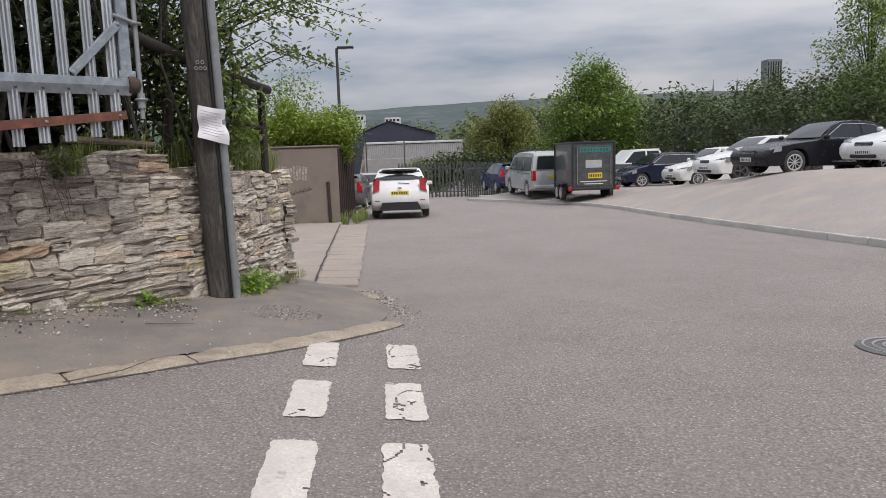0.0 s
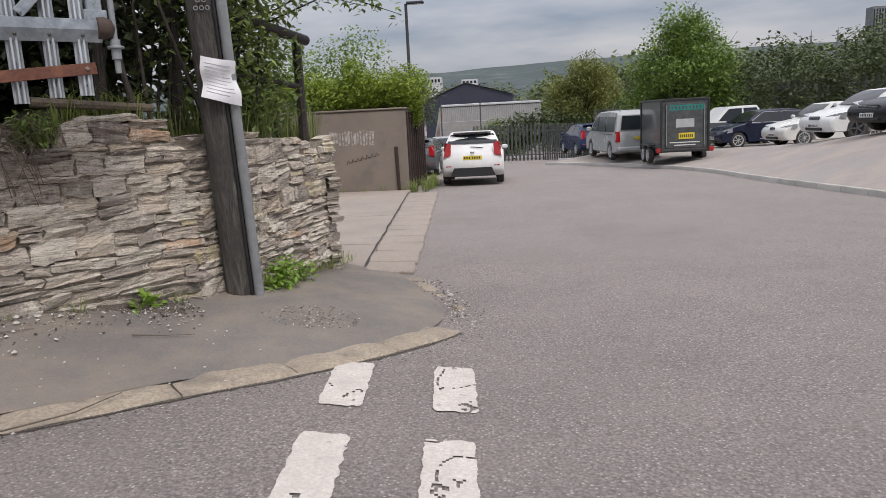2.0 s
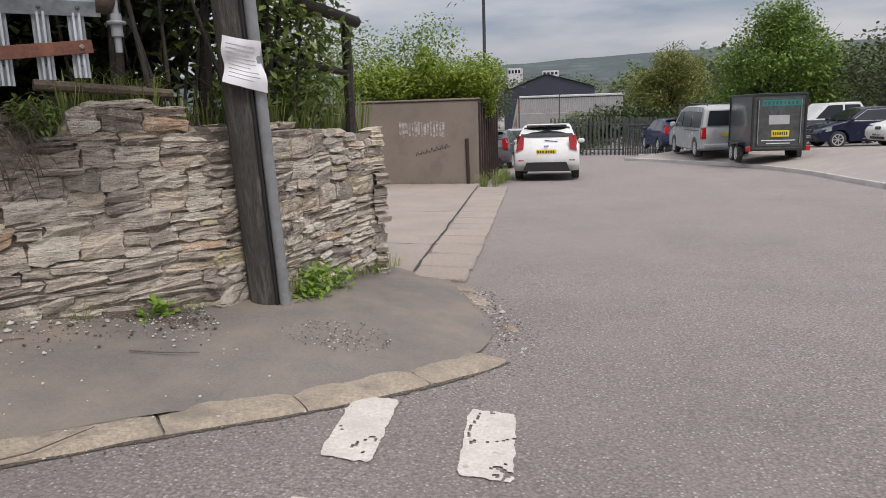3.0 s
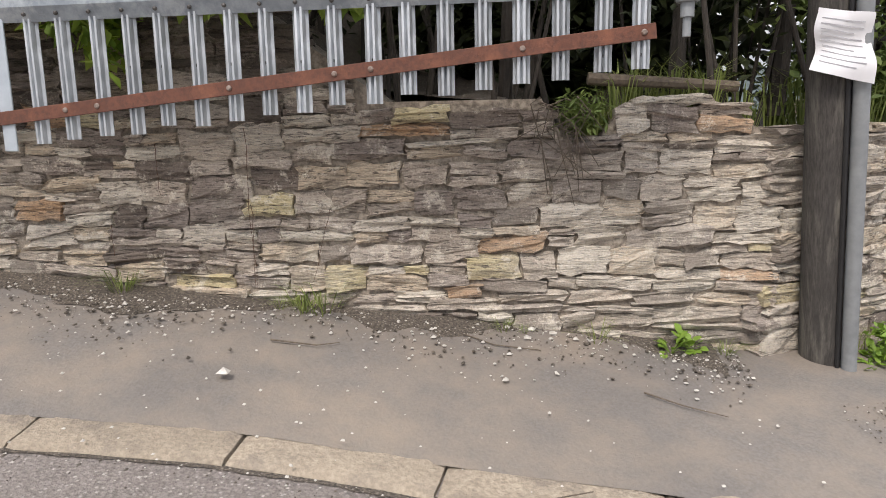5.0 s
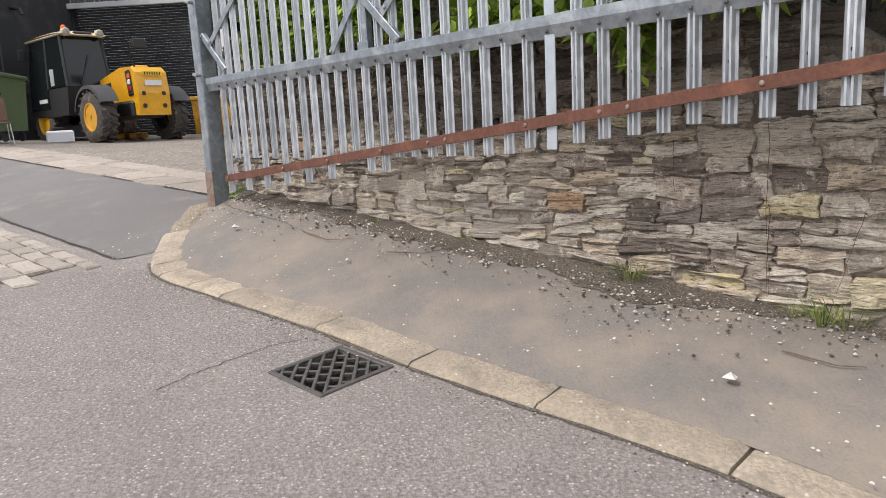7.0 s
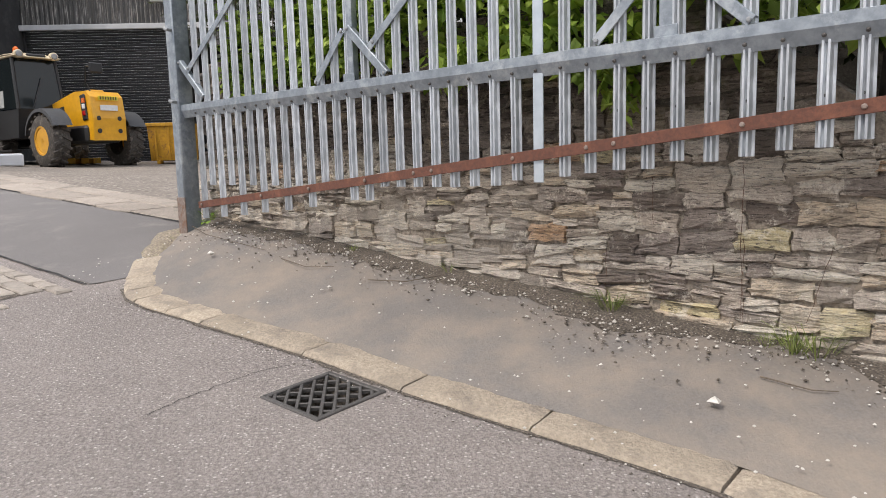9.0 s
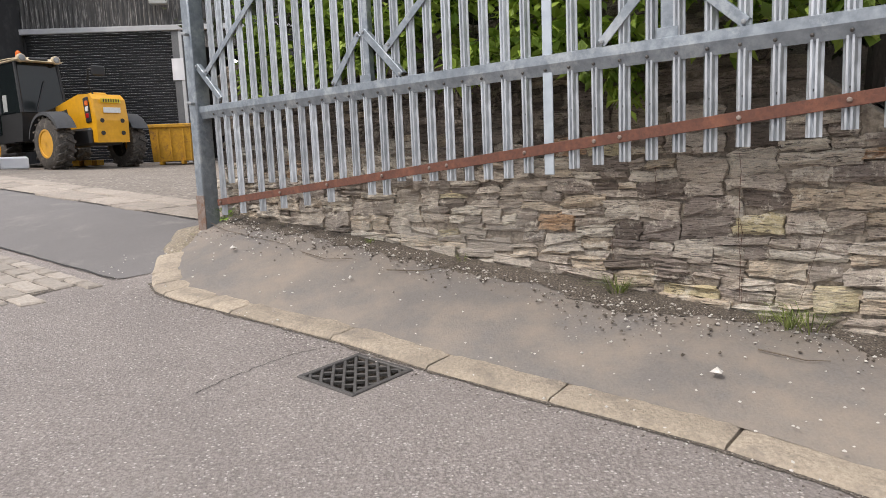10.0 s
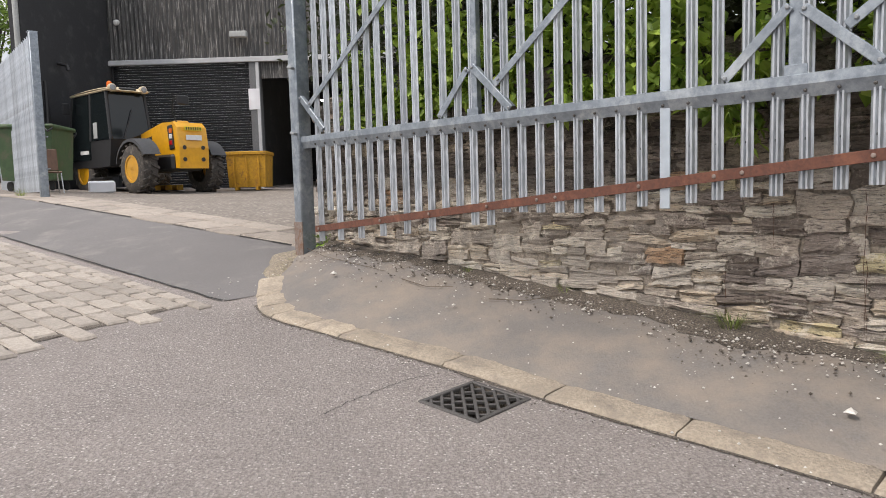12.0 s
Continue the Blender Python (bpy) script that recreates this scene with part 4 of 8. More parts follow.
def tree(name, base, height, spread, mat, label, seed, count, size, lobes=14, low=0.25, trunk=0.16, slim=0.6, cone=0.0, group=""):
    r = random.Random(seed)
    home = thing(name, Matrix.Translation(base), label, "tree", group)
    b = Build()
    b.tube([(0, 0, -0.3), (0.05 * spread * r.uniform(-1, 1), 0.03, height * 0.25), (0.05 * spread * r.uniform(-1, 1), 0.05, height * 0.55), (0, 0, height * 0.9)], trunk, 9, trunk * 0.2)
    blobs = []
    for k in range(lobes):
        u = (k + 0.5) / lobes
        z = height * lerp(low, 0.95, u)
        wide = spread * math.sin(math.pi * min(1, lerp(0.28, 0.98, u))) ** (0.7 + cone) * r.uniform(0.55, 0.9)
        a = k * 2.4 + r.uniform(-0.4, 0.4)
        c = (math.cos(a) * wide * 0.62, math.sin(a) * wide * 0.62, z + r.uniform(-0.04, 0.04) * height)
        rad = spread * r.uniform(0.15, 0.36)
        blobs.append((c, (rad, rad, rad * r.uniform(0.7, 1.1))))
        b.tube([(0, 0, z * 0.55), (c[0] * 0.5, c[1] * 0.5, z * 0.8), c], trunk * 0.4, 6, trunk * 0.1)
        for _ in range(3):
            e = Vector(c) + Vector((r.uniform(-1, 1), r.uniform(-1, 1), r.uniform(0.0, 1.2))) * rad
            b.tube([c, e], trunk * 0.1, 4, trunk * 0.04)
    b.make("trunk", BARK, home, "", True)
    c = Build()
    leaves(c, blob_place(blobs, r, 0.35), count, size, r, slim)
    c.make("crown", mat, home, kind="stuff")
    return home


def bush(name, blobs, mat, label, seed, count, size, stems=(), shell=0.4, slim=0.6, category="bush"):
    r = random.Random(seed)
    zs = min(c[2] - q[2] for c, q in blobs)
    cx, cy = sum(c[0] for c, q in blobs) / len(blobs), sum(c[1] for c, q in blobs) / len(blobs)
    home = thing(name, Matrix.Identity(4), label, category)
    if stems:
        for s in stems:
            b = Build()
            b.tube(s[0], s[1], 7, s[1] * 0.45)
            b.make("stem", BARK, home, "", True)
    b = Build()
    leaves(b, blob_place(blobs, r, shell), count, size, r, slim)
    b.make("foliage", mat, home, kind="stuff")
    return home


def grass_tuft(c, r, blades, height, spread, label="ragged green grass tuft growing at the foot of the wall", mat=None, arch=0.5):
    b = Build()
    c = Vector(c)
    for _ in range(blades):
        a = r.uniform(0, 2 * math.pi)
        h = height * r.uniform(0.5, 1.15)
        o = Vector((math.cos(a), math.sin(a), 0))
        p = c + o * spread * 0.3 * r.random()
        side = Vector((-o.y, o.x, 0)) * min(0.005, height * 0.014)
        q1, q2 = p + o * spread * 0.35 * arch + Vector((0, 0, h * 0.7)), p + o * spread * r.uniform(0.6, 1.2) * arch * 1.5 + Vector((0, 0, h * r.uniform(0.6, 1.0)))
        n = len(b.v)
        b.v += [tuple(p - side), tuple(p + side), tuple(q1 + side * 0.8), tuple(q1 - side * 0.8), tuple(q2)]
        b.f += [(n, n + 1, n + 2, n + 3), (n + 3, n + 2, n + 4)]
    return b.make("grass_tuft", mat or GRASS, None, label, False, "stuff", "grass")


def on_wall(s, out, z):
    p = WALL_A + WALL_DIR * s + WALL_OUT * out
    return (p.x, p.y, z)


# ivy over the upper wall and the dark thicket behind
def ivy():
    r = random.Random(41)
    home = thing("ivy", Matrix.Identity(4), "bright green creeper hanging over the wall behind the gate", "climbing plant")

    def front():
        s = r.uniform(0.5, 5.3)
        edge = 2.16 - 0.05 * s + 0.22 * noise.noise((s * 1.9, 3.1, 0)) - (0.28 if 3.75 < s < 4.15 else 0)
        z = edge + abs(r.gauss(0, 0.75))
        if z > 3.9 or noise.noise((s * 2.4, z * 2.6, 8)) < -0.08:
            return None
        return on_wall(s, r.uniform(0.03, 0.14 + 0.045 * s), z)
    b = Build()
    leaves(b, front, 9000, 0.105, r, 0.62, 0.55)
    b.make("foliage", LEAF_IVY, home, kind="stuff")
    b = Build()
    for _ in range(26):
        s = r.uniform(0.5, 5.0)
        z = r.uniform(1.9, 2.4)
        b.tube([on_wall(s + 0.3 * r.random(), 0.03, z + 1.3), on_wall(s, 0.05, z + 0.6), on_wall(s - 0.05, 0.06, z)], 0.006, 5, 0.003)
    b.make("stems", TWIG, home, "", True)
    # thicket
    blobs = []
    for k in range(30):
        s = lerp(-0.5, 7.6, (k % 15) / 14) + r.uniform(-0.2, 0.2)
        back = r.uniform(-0.9, -0.5) if k < 15 else r.uniform(-2.2, -1.4)
        zc = wall_top(min(max(s, 0), 7)) + r.uniform(0.5, 0.9) + (0.9 if k >= 15 else 0.2)
        blobs.append((on_wall(s, back, zc), (0.75, 0.75, r.uniform(0.75, 1.05))))
    stems = []
    for k in range(34):
        s = r.uniform(4.3, 7.6)
        d = r.uniform(-0.7, -0.12)
        z = wall_top(min(s, 7)) - 0.1
        stems.append(([on_wall(s, d, z), on_wall(s + r.uniform(-0.25, 0.25), d, z + 0.8), on_wall(s + r.uniform(-0.5, 0.5), d + r.uniform(-0.3, 0.3), z + 1.9)], r.uniform(0.006, 0.02)))
    for s, d, rad in ((6.75, -0.35, 0.045), (5.2, -0.4, 0.06), (5.9, -0.5, 0.04), (7.3, -0.5, 0.05)):
        z = wall_top(min(s, 7)) - 0.1
        stems.append(([on_wall(s, d, z), on_wall(s + 0.05, d, z + 1.2), on_wall(s + 0.2, d - 0.1, z + 3.0)], rad))
    bush("thicket", blobs, LEAF_SHADE, "dense thicket of shrubs and bare stems on the bank, leaves coloured dark for shade", 42, 22000, 0.09, stems, 0.3)
    deep = []
    for k in range(34):
        s = lerp(-1.0, 7.2, (k % 17) / 16) + r.uniform(-0.2, 0.2)
        back = r.uniform(-3.0, -2.0)
        deep.append((on_wall(s, back, lerp(2.0, 4.3, k // 17) + r.uniform(-0.3, 0.4)), (0.9, 0.9, 1.2)))
    bush("thicket", deep, LEAF_SHADE, "deep mass of foliage behind the roadside shrubs, coloured dark for shade", 43, 46000, 0.20, (), 0.3)


ivy()


def bank_greens():
    r = random.Random(47)
    # tall grasses and weeds on the bank top beside the pole
    for k in range(16):
        s = r.uniform(6.3, 7.1)
        grass_tuft(on_wall(s, r.uniform(-0.35, -0.1), wall_top(s) - 0.1), r, 30, 0.3, 0.28, "long green grass on top of the stone wall")
    for k in range(16):
        y = r.uniform(5.95, 7.75)
        u = (y - 5.74) / 1.98
        grass_tuft((lerp(-2.2, -1.85, u) + r.uniform(-0.25, 0.08), y, lerp(1.38, 1.24, u)), r, 34, r.uniform(0.25, 0.45), 0.34, "long green grass on top of the stone wall")
    # leafy shrub behind the pole with arching sprays against the sky
    blobs = [((-2.2, 6.5, 2.3), (0.5, 0.6, 0.85)), ((-2.1, 7.2, 2.0), (0.4, 0.5, 0.7)), ((-2.75, 6.2, 3.0), (0.4, 0.5, 0.6)), ((-2.2, 6.9, 1.6), (0.4, 0.7, 0.3))]
    stems = []
    for k in range(16):
        p = (-2.3 + r.uniform(-0.3, 0.3), 6.3 + r.uniform(-0.4, 0.9), 1.25)
        stems.append(([p, (p[0] + 0.1, p[1] + 0.1, 2.2), (p[0] + r.uniform(0, 0.5), p[1] + r.uniform(-0.1, 0.5), 3.1)], 0.012))
    home = bush("hawthorn_shrub", blobs, LEAF_BUSHG, "leafy green shrub arching over the wall beside the pole", 48, 6500, 0.075, stems, 0.25, 0.5)
    sprays = []
    for k in range(13):
        z = r.uniform(2.35, 3.3)
        y0 = r.uniform(6.2, 7.2)
        reach = r.uniform(0.5, 1.35)
        sprays.append([(-2.2, y0, z - 0.2), (-2.0 + reach * 0.5, y0 + 0.2, z + 0.12), (-2.0 + reach, y0 + 0.35, z + r.uniform(-0.22, 0.05))])
    lf = Build()
    for s in sprays:
        Build().tube(s, 0.009, 5, 0.003).make("spray", BARK, home, "", True)
        pts = along([Vector(p) for p in s], 30)

        def near():
            p = r.choice(pts)
            return p + Vector((r.gauss(0, 0.05), r.gauss(0, 0.07), r.gauss(0, 0.05)))
        leaves(lf, near, 150, 0.066, r, 0.5, 0.2)
    lf.make("spray_leaves", LEAF_BUSHG, home, kind="stuff")
    # weeds along the foot of the walls
    for s, n, h in ((3.98, 80, 0.17), (4.92, 50, 0.19), (5.02, 24, 0.24), (4.80, 24, 0.10), (5.9, 36, 0.10), (6.0, 20, 0.07), (6.35, 16, 0.16), (1.92, 60, 0.07), (2.82, 24, 0.12), (0.12, 20, 0.1), (6.95, 40, 0.12), (0.9, 24, 0.05)):
        grass_tuft(on_wall(s, 0.07, wall_foot(s) - 0.02), r, n, h * 0.85, h * 1.1, arch=0.85)
    for k in range(12):
        y = 6.1 + 0.14 * k
        u = (y - 5.74) / 1.98
        grass_tuft((lerp(-2.0, -1.6, u) + 0.08, y, lerp(0.27, 0.14, u)), r, 22, r.uniform(0.08, 0.2), 0.16, "weeds and dry grass along the foot of the wall")
    for k in range(7):
        grass_tuft((-2.5 - 0.55 * k, 20.0, land(-3, 20)), r, 20, 0.2, 0.2, "weeds at the foot of the rendered wall")
    for k in range(12):
        grass_tuft((-2.2 - 0.5 * r.random(), 18.9 + r.random() * 2.2, land(-2, 19)), r, 34, 0.4, 0.3, "unkempt grass beside the rendered wall")

    # broad-leaved weeds
    def weed(c, n, size, label):
        home = thing("broadleaf_weed", Matrix.Translation(c), label, "weed")
        for _ in range(n):
            a, e = r.uniform(0, 2 * math.pi), r.uniform(0.4, 1.7)
            d = Vector((math.cos(a), math.sin(a), 0))
            side = Vector((-d.y, d.x, r.uniform(-0.35, 0.35)))
            l = size * r.uniform(0.6, 1.35)
            b = Build()
            rows = []
            for k, (t, w) in enumerate(((0, 0.015), (0.5, 0.015), (0.6, 0.13), (0.76, 0.2), (0.9, 0.12), (1.0, 0.01))):
                mid = d * (l * (t * 0.8)) + Vector((0, 0, l * (t * e - 0.55 * t * t)))
                rows.append([tuple(mid - side * w * l + Vector((0, 0, 0.03 * l))), tuple(mid), tuple(mid + side * w * l + Vector((0, 0, 0.03 * l)))])
            b.grid(rows)
            b.make("leaf", LEAF_WEED, home, "", "all")
    weed(on_wall(6.78, 0.08, wall_foot(6.78) - 0.02), 44, 0.085, "bright green broad-leaved weed at the wall foot")
    weed(on_wall(6.68, 0.14, wall_foot(6.7) - 0.02), 24, 0.085, "bright green broad-leaved weed at the wall foot")
    weed((-1.72, 6.12, 0.25), 60, 0.085, "leafy green weed growing behind the pole")
    weed((-1.74, 6.32, 0.3), 60, 0.1, "leafy green weed growing behind the pole")
    weed(on_wall(0.1, 0.1, 0.96), 12, 0.1, "small green weed at the gate post")
    bush("weed_clump", [((-1.66, 6.18, 0.36), (0.13, 0.17, 0.17)), ((-1.62, 6.45, 0.30), (0.10, 0.14, 0.13)), ((-1.70, 6.05, 0.27), (0.10, 0.10, 0.10))], LEAF_WEED, "leafy green weeds crowding the foot of the pole", 52, 420, 0.05, (), 0.2, 0.5, "weed")
    # moss and fern in the hollow of the wall top
    bush("fern_clump", [(on_wall(6.27, -0.05, 1.47), (0.14, 0.14, 0.1))], LEAF_BUSHG, "small fern clump in the hollow of the wall top", 50, 420, 0.05, (), 0.2, 0.3)
    b = Build()
    for k in range(22):
        s = 6.12 + r.uniform(-0.06, 0.16)
        z = r.uniform(1.3, 1.55)
        b.tube([on_wall(s, -0.02, z), on_wall(s + r.uniform(-0.1, 0.1), 0.06, z - 0.03), on_wall(s + r.uniform(-0.16, 0.2), 0.05, z - r.uniform(0.08, 0.4))], 0.004, 5, 0.002)
    b.tube([on_wall(6.3, -0.1, 1.62), on_wall(6.6, -0.12, 1.60), on_wall(7.0, -0.14, 1.57)], 0.03, 8, 0.025)
    b.make("tree_root", TWIG, None, "bare roots and twigs trailing from the wall hollow", True, "", "root")


def wall_vines():
    """Thin dry stems hanging down the face of the wall."""
    r = random.Random(58)
    for s, z0, z1 in ((4.66, 1.42, 0.64), (4.67, 1.05, 0.62), (5.06, 1.02, 0.66), (4.20, 1.35, 1.10), (3.93, 0.95, 0.70)):
        b = Build()
        n = 9
        b.tube([on_wall(s + 0.012 * noise.noise((k * 0.7, s, 0)) - (0.0 if s < 5 else 0.012 * k), 0.035, lerp(z0, z1, k / (n - 1))) for k in range(n)], 0.0016, 5, 0.001)
        tagged(b.make("dry_stem", VINE, None, "thin dry brown stem trailing down the stone wall", True, "", "vine"), group="dry stems")


VINE = material("dry_vine", (0.17, 0.09, 0.06), (0.09, 0.05, 0.035), rough=0.9, fine=60, coarse=6, bump=0.2)
wall_vines()
LEAF_BUSHG = leaf_material("shrub_leaf", (0.27, 0.35, 0.10), (0.10, 0.15, 0.04))
LEAF_WEED = leaf_material("weed_leaf", (0.30, 0.44, 0.07), (0.16, 0.29, 0.04))
bank_greens()


# ---- timber pole with conduit and notice ----
def pole():
    up = Vector((0.025, -0.144, 1)).normalized()
    m = Matrix.Translation((-1.885, 5.947, 0.14)) @ up.to_track_quat("Z", "Y").to_matrix().to_4x4()
    home = thing("telegraph_pole", m, "dark creosoted timber pole leaning over the footway", "pole")
    inv = m.to_3x3().inverted()
    b = Build()
    b.lathe([(-0.2, 0.117), (0.0, 0.116), (1.5, 0.112), (3.5, 0.106), (7.0, 0.095)], (0, 0, 0), (0, 0, 1), 22)
    b.make("shaft", POLEM, home, "", True)
    side = (inv @ Vector((0.93, -0.36, 0))).normalized()
    b = Build()
    p = side * 0.140
    b.tube([p + Vector((0, 0, 0.12)), p + Vector((0, 0, 2.2)), side * 0.128 + Vector((0, 0, 5.0))], 0.034, 12)
    b.make("cable_guard", CONDUIT, home, "grey galvanised cable guard", True)
    b = Build()
    b.lathe([(0.0, 0.062), (0.06, 0.05), (0.15, 0.03)], tuple(p + Vector((0.01, 0, -0.02))), (0, 0, 1), 12)
    b.make("guard_foot", CONDUIT, home, "", True)
    b = Build()
    q = (inv @ Vector((0.75, -0.66, 0))).normalized() * 0.122
    b.tube([q + Vector((0, 0, 0.1)), q + Vector((0, 0, 3)), q * 0.93 + Vector((0, 0, 5))], 0.011, 8)
    b.make("cable", BLACK, home, "black cable clipped to the pole", True)
    f = (inv @ Vector((0.25, -0.97, 0))).normalized()
    w = Vector((0, 0, 1)).cross(f)
    for z, xs in ((2.06, (-0.018, 0.018)), (2.015, (-0.034, 0.0, 0.034))):
        for x in xs:
            b = Build()
            b.tube([f * 0.119 + w * x + Vector((0, 0, z)) + (w * math.cos(t) + Vector((0, 0, 1)) * math.sin(t)) * 0.012 for t in [k * math.pi / 5 for k in range(11)]], 0.0035, 5)
            b.make("washer", CONDUIT, home)
    # notice: a sheet wrapped round the pole, its lower corner curling
    n = thing("paper_notice", m, "crumpled white printed notice pinned to the pole", "notice")
    face = (inv @ Vector((0.50, -0.86, 0))).normalized()
    acr = Vector((0, 0, 1)).cross(face)
    for name, mat, lift in (("sheet", PAPER, 0.0), ("print", INK, 0.003)):
        if name == "sheet":
            b = Build()
            rows = []
            for i in range(13):
                v = i / 12
                row = []
                for j in range(11):
                    u = j / 10 - 0.5
                    a = u * 1.35
                    rad = 0.136 + 0.045 * smooth01(0.1, 0.5, u) + 0.03 * v * v + 0.012 * math.sin(v * 9 + u * 3)
                    d = face * math.cos(a) + acr * math.sin(a)
                    row.append(d * rad + Vector((0, 0, 1.72 - 0.27 * v - 0.05 * u + (0.03 * (0.3 - u) * v))))
                rows.append(row)
            b.grid(rows)
            b.make(name, mat, n, "", "all")
        else:
            for k in range(9):
                v = 0.14 + 0.085 * k
                ln = 0.36 - 0.12 * (k % 3 == 2)
                b = Build()
                rows = []
                for dz in (0, 0.0045):
                    row = []
                    for j in range(9):
                        u = -0.36 + (ln + 0.36) * j / 8
                        a = u * 1.35
                        rad = 0.1385 + 0.045 * smooth01(0.1, 0.5, u) + 0.03 * v * v + 0.012 * math.sin(v * 9 + u * 3)
                        d = face * math.cos(a) + acr * math.sin(a)
                        row.append(d * rad + Vector((0, 0, 1.72 - 0.27 * v - 0.05 * u + (0.03 * (0.3 - u) * v) - dz)))
                    rows.append(row)
                b.grid(rows)
                b.make("print_line", INK, n)


pole()


# dark pipe rail on the bank beyond the pole
def pipe_rail():
    home = thing("pipe_handrail", Matrix.Identity(4), "dark rusty pipe handrail half hidden in the shrubs", "handrail")
    b = Build()
    b.tube([(-2.35, 5.2, 2.42), (-2.15, 6.3, 2.30), (-1.92, 7.1, 2.2), (-1.79, 7.62, 2.15)], 0.045, 10)
    b.make("rail", BARKIRON, home, "", True)
    for p in ((-1.84, 7.5, 2.14), (-2.1, 6.6, 2.25)):
        b = Build()
        b.tube([(p[0], p[1], 1.2), p], 0.04, 8)
        b.make("post", BARKIRON, home, "", True)
    b = Build()
    b.tube([(-1.84, 7.5, 1.75), (-2.1, 6.6, 1.82)], 0.025, 8)
    b.make("mid_rail", BARKIRON, home, "", True)


BARKIRON = material("dark_rusty_iron", (0.06, 0.048, 0.043), (0.028, 0.024, 0.022), rough=0.7, metal=0.3, fine=30, coarse=4, bump=0.3)
pipe_rail()


# ---- street details ----
def gully():
    c = Vector((-3.555, 1.80))
    ang = math.atan2(0.272, 0.25)
    m = Matrix.Translation((c.x, c.y, land(c.x, c.y) + 0.002)) @ Vector((0.068, 0.032, 1)).rotation_difference(Vector((0, 0, 1))).inverted().to_matrix().to_4x4() @ Matrix.Rotation(ang, 4, "Z")
    home = thing("drain_grate", m, "dark cast-iron gully grate set in the road beside the kerb", "drain")
    w, h = 0.37, 0.40
    # cut the road open under the grate
    me = bpy.data.objects["ground"].data
    bm = bmesh.new()
    bm.from_mesh(me)
    hw, hh = w / 2 - 0.012, h / 2 - 0.012
    inv = m.inverted()
    for co, no in (((hw, 0, 0), (1, 0, 0)), ((-hw, 0, 0), (1, 0, 0)), ((0, hh, 0), (0, 1, 0)), ((0, -hh, 0), (0, 1, 0))):
        near = [f for f in bm.faces if (f.calc_center_median().xy - c).length < 0.9]
        geom = near + list({e for f in near for e in f.edges}) + list({v for f in near for v in f.verts})
        bmesh.ops.bisect_plane(bm, geom=geom, plane_co=m @ Vector(co), plane_no=m.to_3x3() @ Vector(no), dist=0.0005)
    gone = []
    for f in bm.faces:
        p = f.calc_center_median()
        if (p.xy - c).length < 0.5:
            q = inv @ p
            if abs(q.x) < hw and abs(q.y) < hh:
                gone.append(f)
    bmesh.ops.delete(bm, geom=gone, context="FACES")
    bm.to_mesh(me)
    bm.free()
    b = Build()
    for q, s in (((0, h / 2, 0), (w + 0.03, 0.028, 0.03)), ((0, -h / 2, 0), (w + 0.03, 0.028, 0.03)), ((w / 2, 0, 0), (0.028, h, 0.03)), ((-w / 2, 0, 0), (0.028, h, 0.03))):
        b.box((q[0], q[1], -0.009), s, ch=0.004)
    b.make("grate_frame", IRON, home)

    def bar(x0, y0, dx, dy, wide, name):
        """A bar through x0, y0 along dx, dy, cut off at the frame."""
        lo, hi = -1.0, 1.0
        for p, d, lim in ((x0, dx, w / 2 - 0.012), (y0, dy, h / 2 - 0.012)):
            if abs(d) > 1e-6:
                a, e = sorted(((-lim - p) / d, (lim - p) / d))
                lo, hi = max(lo, a), min(hi, e)
        if hi - lo < 0.04:
            return
        mid = (lo + hi) / 2
        Build().box((x0 + dx * mid, y0 + dy * mid, -0.010), (hi - lo, wide, 0.024), Matrix.Rotation(math.atan2(dy, dx), 3, "Z"), 0.003).make(name, IRON, home)
    k = math.sqrt(0.5)
    for j in range(-4, 5):
        o = 0.056 * j
        bar(o * k, o * k, -k, k, 0.016, "bar")
    for j in range(-4, 4):
        o = 0.056 * (j + 0.5)
        for e in range(-3, 4):
            g = 0.088 * e + (0.044 if j % 2 else 0.0)
            x, y = (o - g) * k, (o + g) * k
            if abs(x) < w / 2 - 0.03 and abs(y) < h / 2 - 0.03:
                Build().box((x, y, -0.011), (0.05, 0.013, 0.02), Matrix.Rotation(math.pi / 4, 3, "Z"), 0.003).make("cross_bar", IRON, home)
    b = Build()
    for q, s in (((0, hh, -0.17), (w, 0.01, 0.32)), ((0, -hh, -0.17), (w, 0.01, 0.32)), ((hw, 0, -0.17), (0.01, h, 0.32)), ((-hw, 0, -0.17), (0.01, h, 0.32)), ((0, 0, -0.33), (w, h, 0.01))):
        b.box(q, s)
    b.make("pit", DIRT, home, "dark silted pit below the grate")


gully()


def manhole():
    m = Matrix.Translation((3.0, 4.47, land(3.0, 4.47) + 0.004)) @ Vector((0, 0.032, 1)).to_track_quat("Z", "Y").to_matrix().to_4x4()
    home = thing("manhole_cover", m, "round worn iron manhole cover with concentric ribs in the road", "manhole cover")
    b = Build()
    b.lathe([(-0.01, 0.30), (0.004, 0.30), (0.006, 0.285)], (0, 0, 0), (0, 0, 1), 36)
    b.make("plate", IRONL, home)
    for r0 in (0.08, 0.14, 0.2, 0.26):
        b = Build()
        b.tube([(r0 * math.cos(t), r0 * math.sin(t), 0.008) for t in [k * math.pi / 16 for k in range(33)]], 0.010, 5)
        b.make("rib", PALE_IRON, home)


IRONL = material("worn_iron", (0.16, 0.15, 0.145), (0.10, 0.095, 0.09), rough=0.6, metal=0.3, fine=40, coarse=6, bump=0.3)
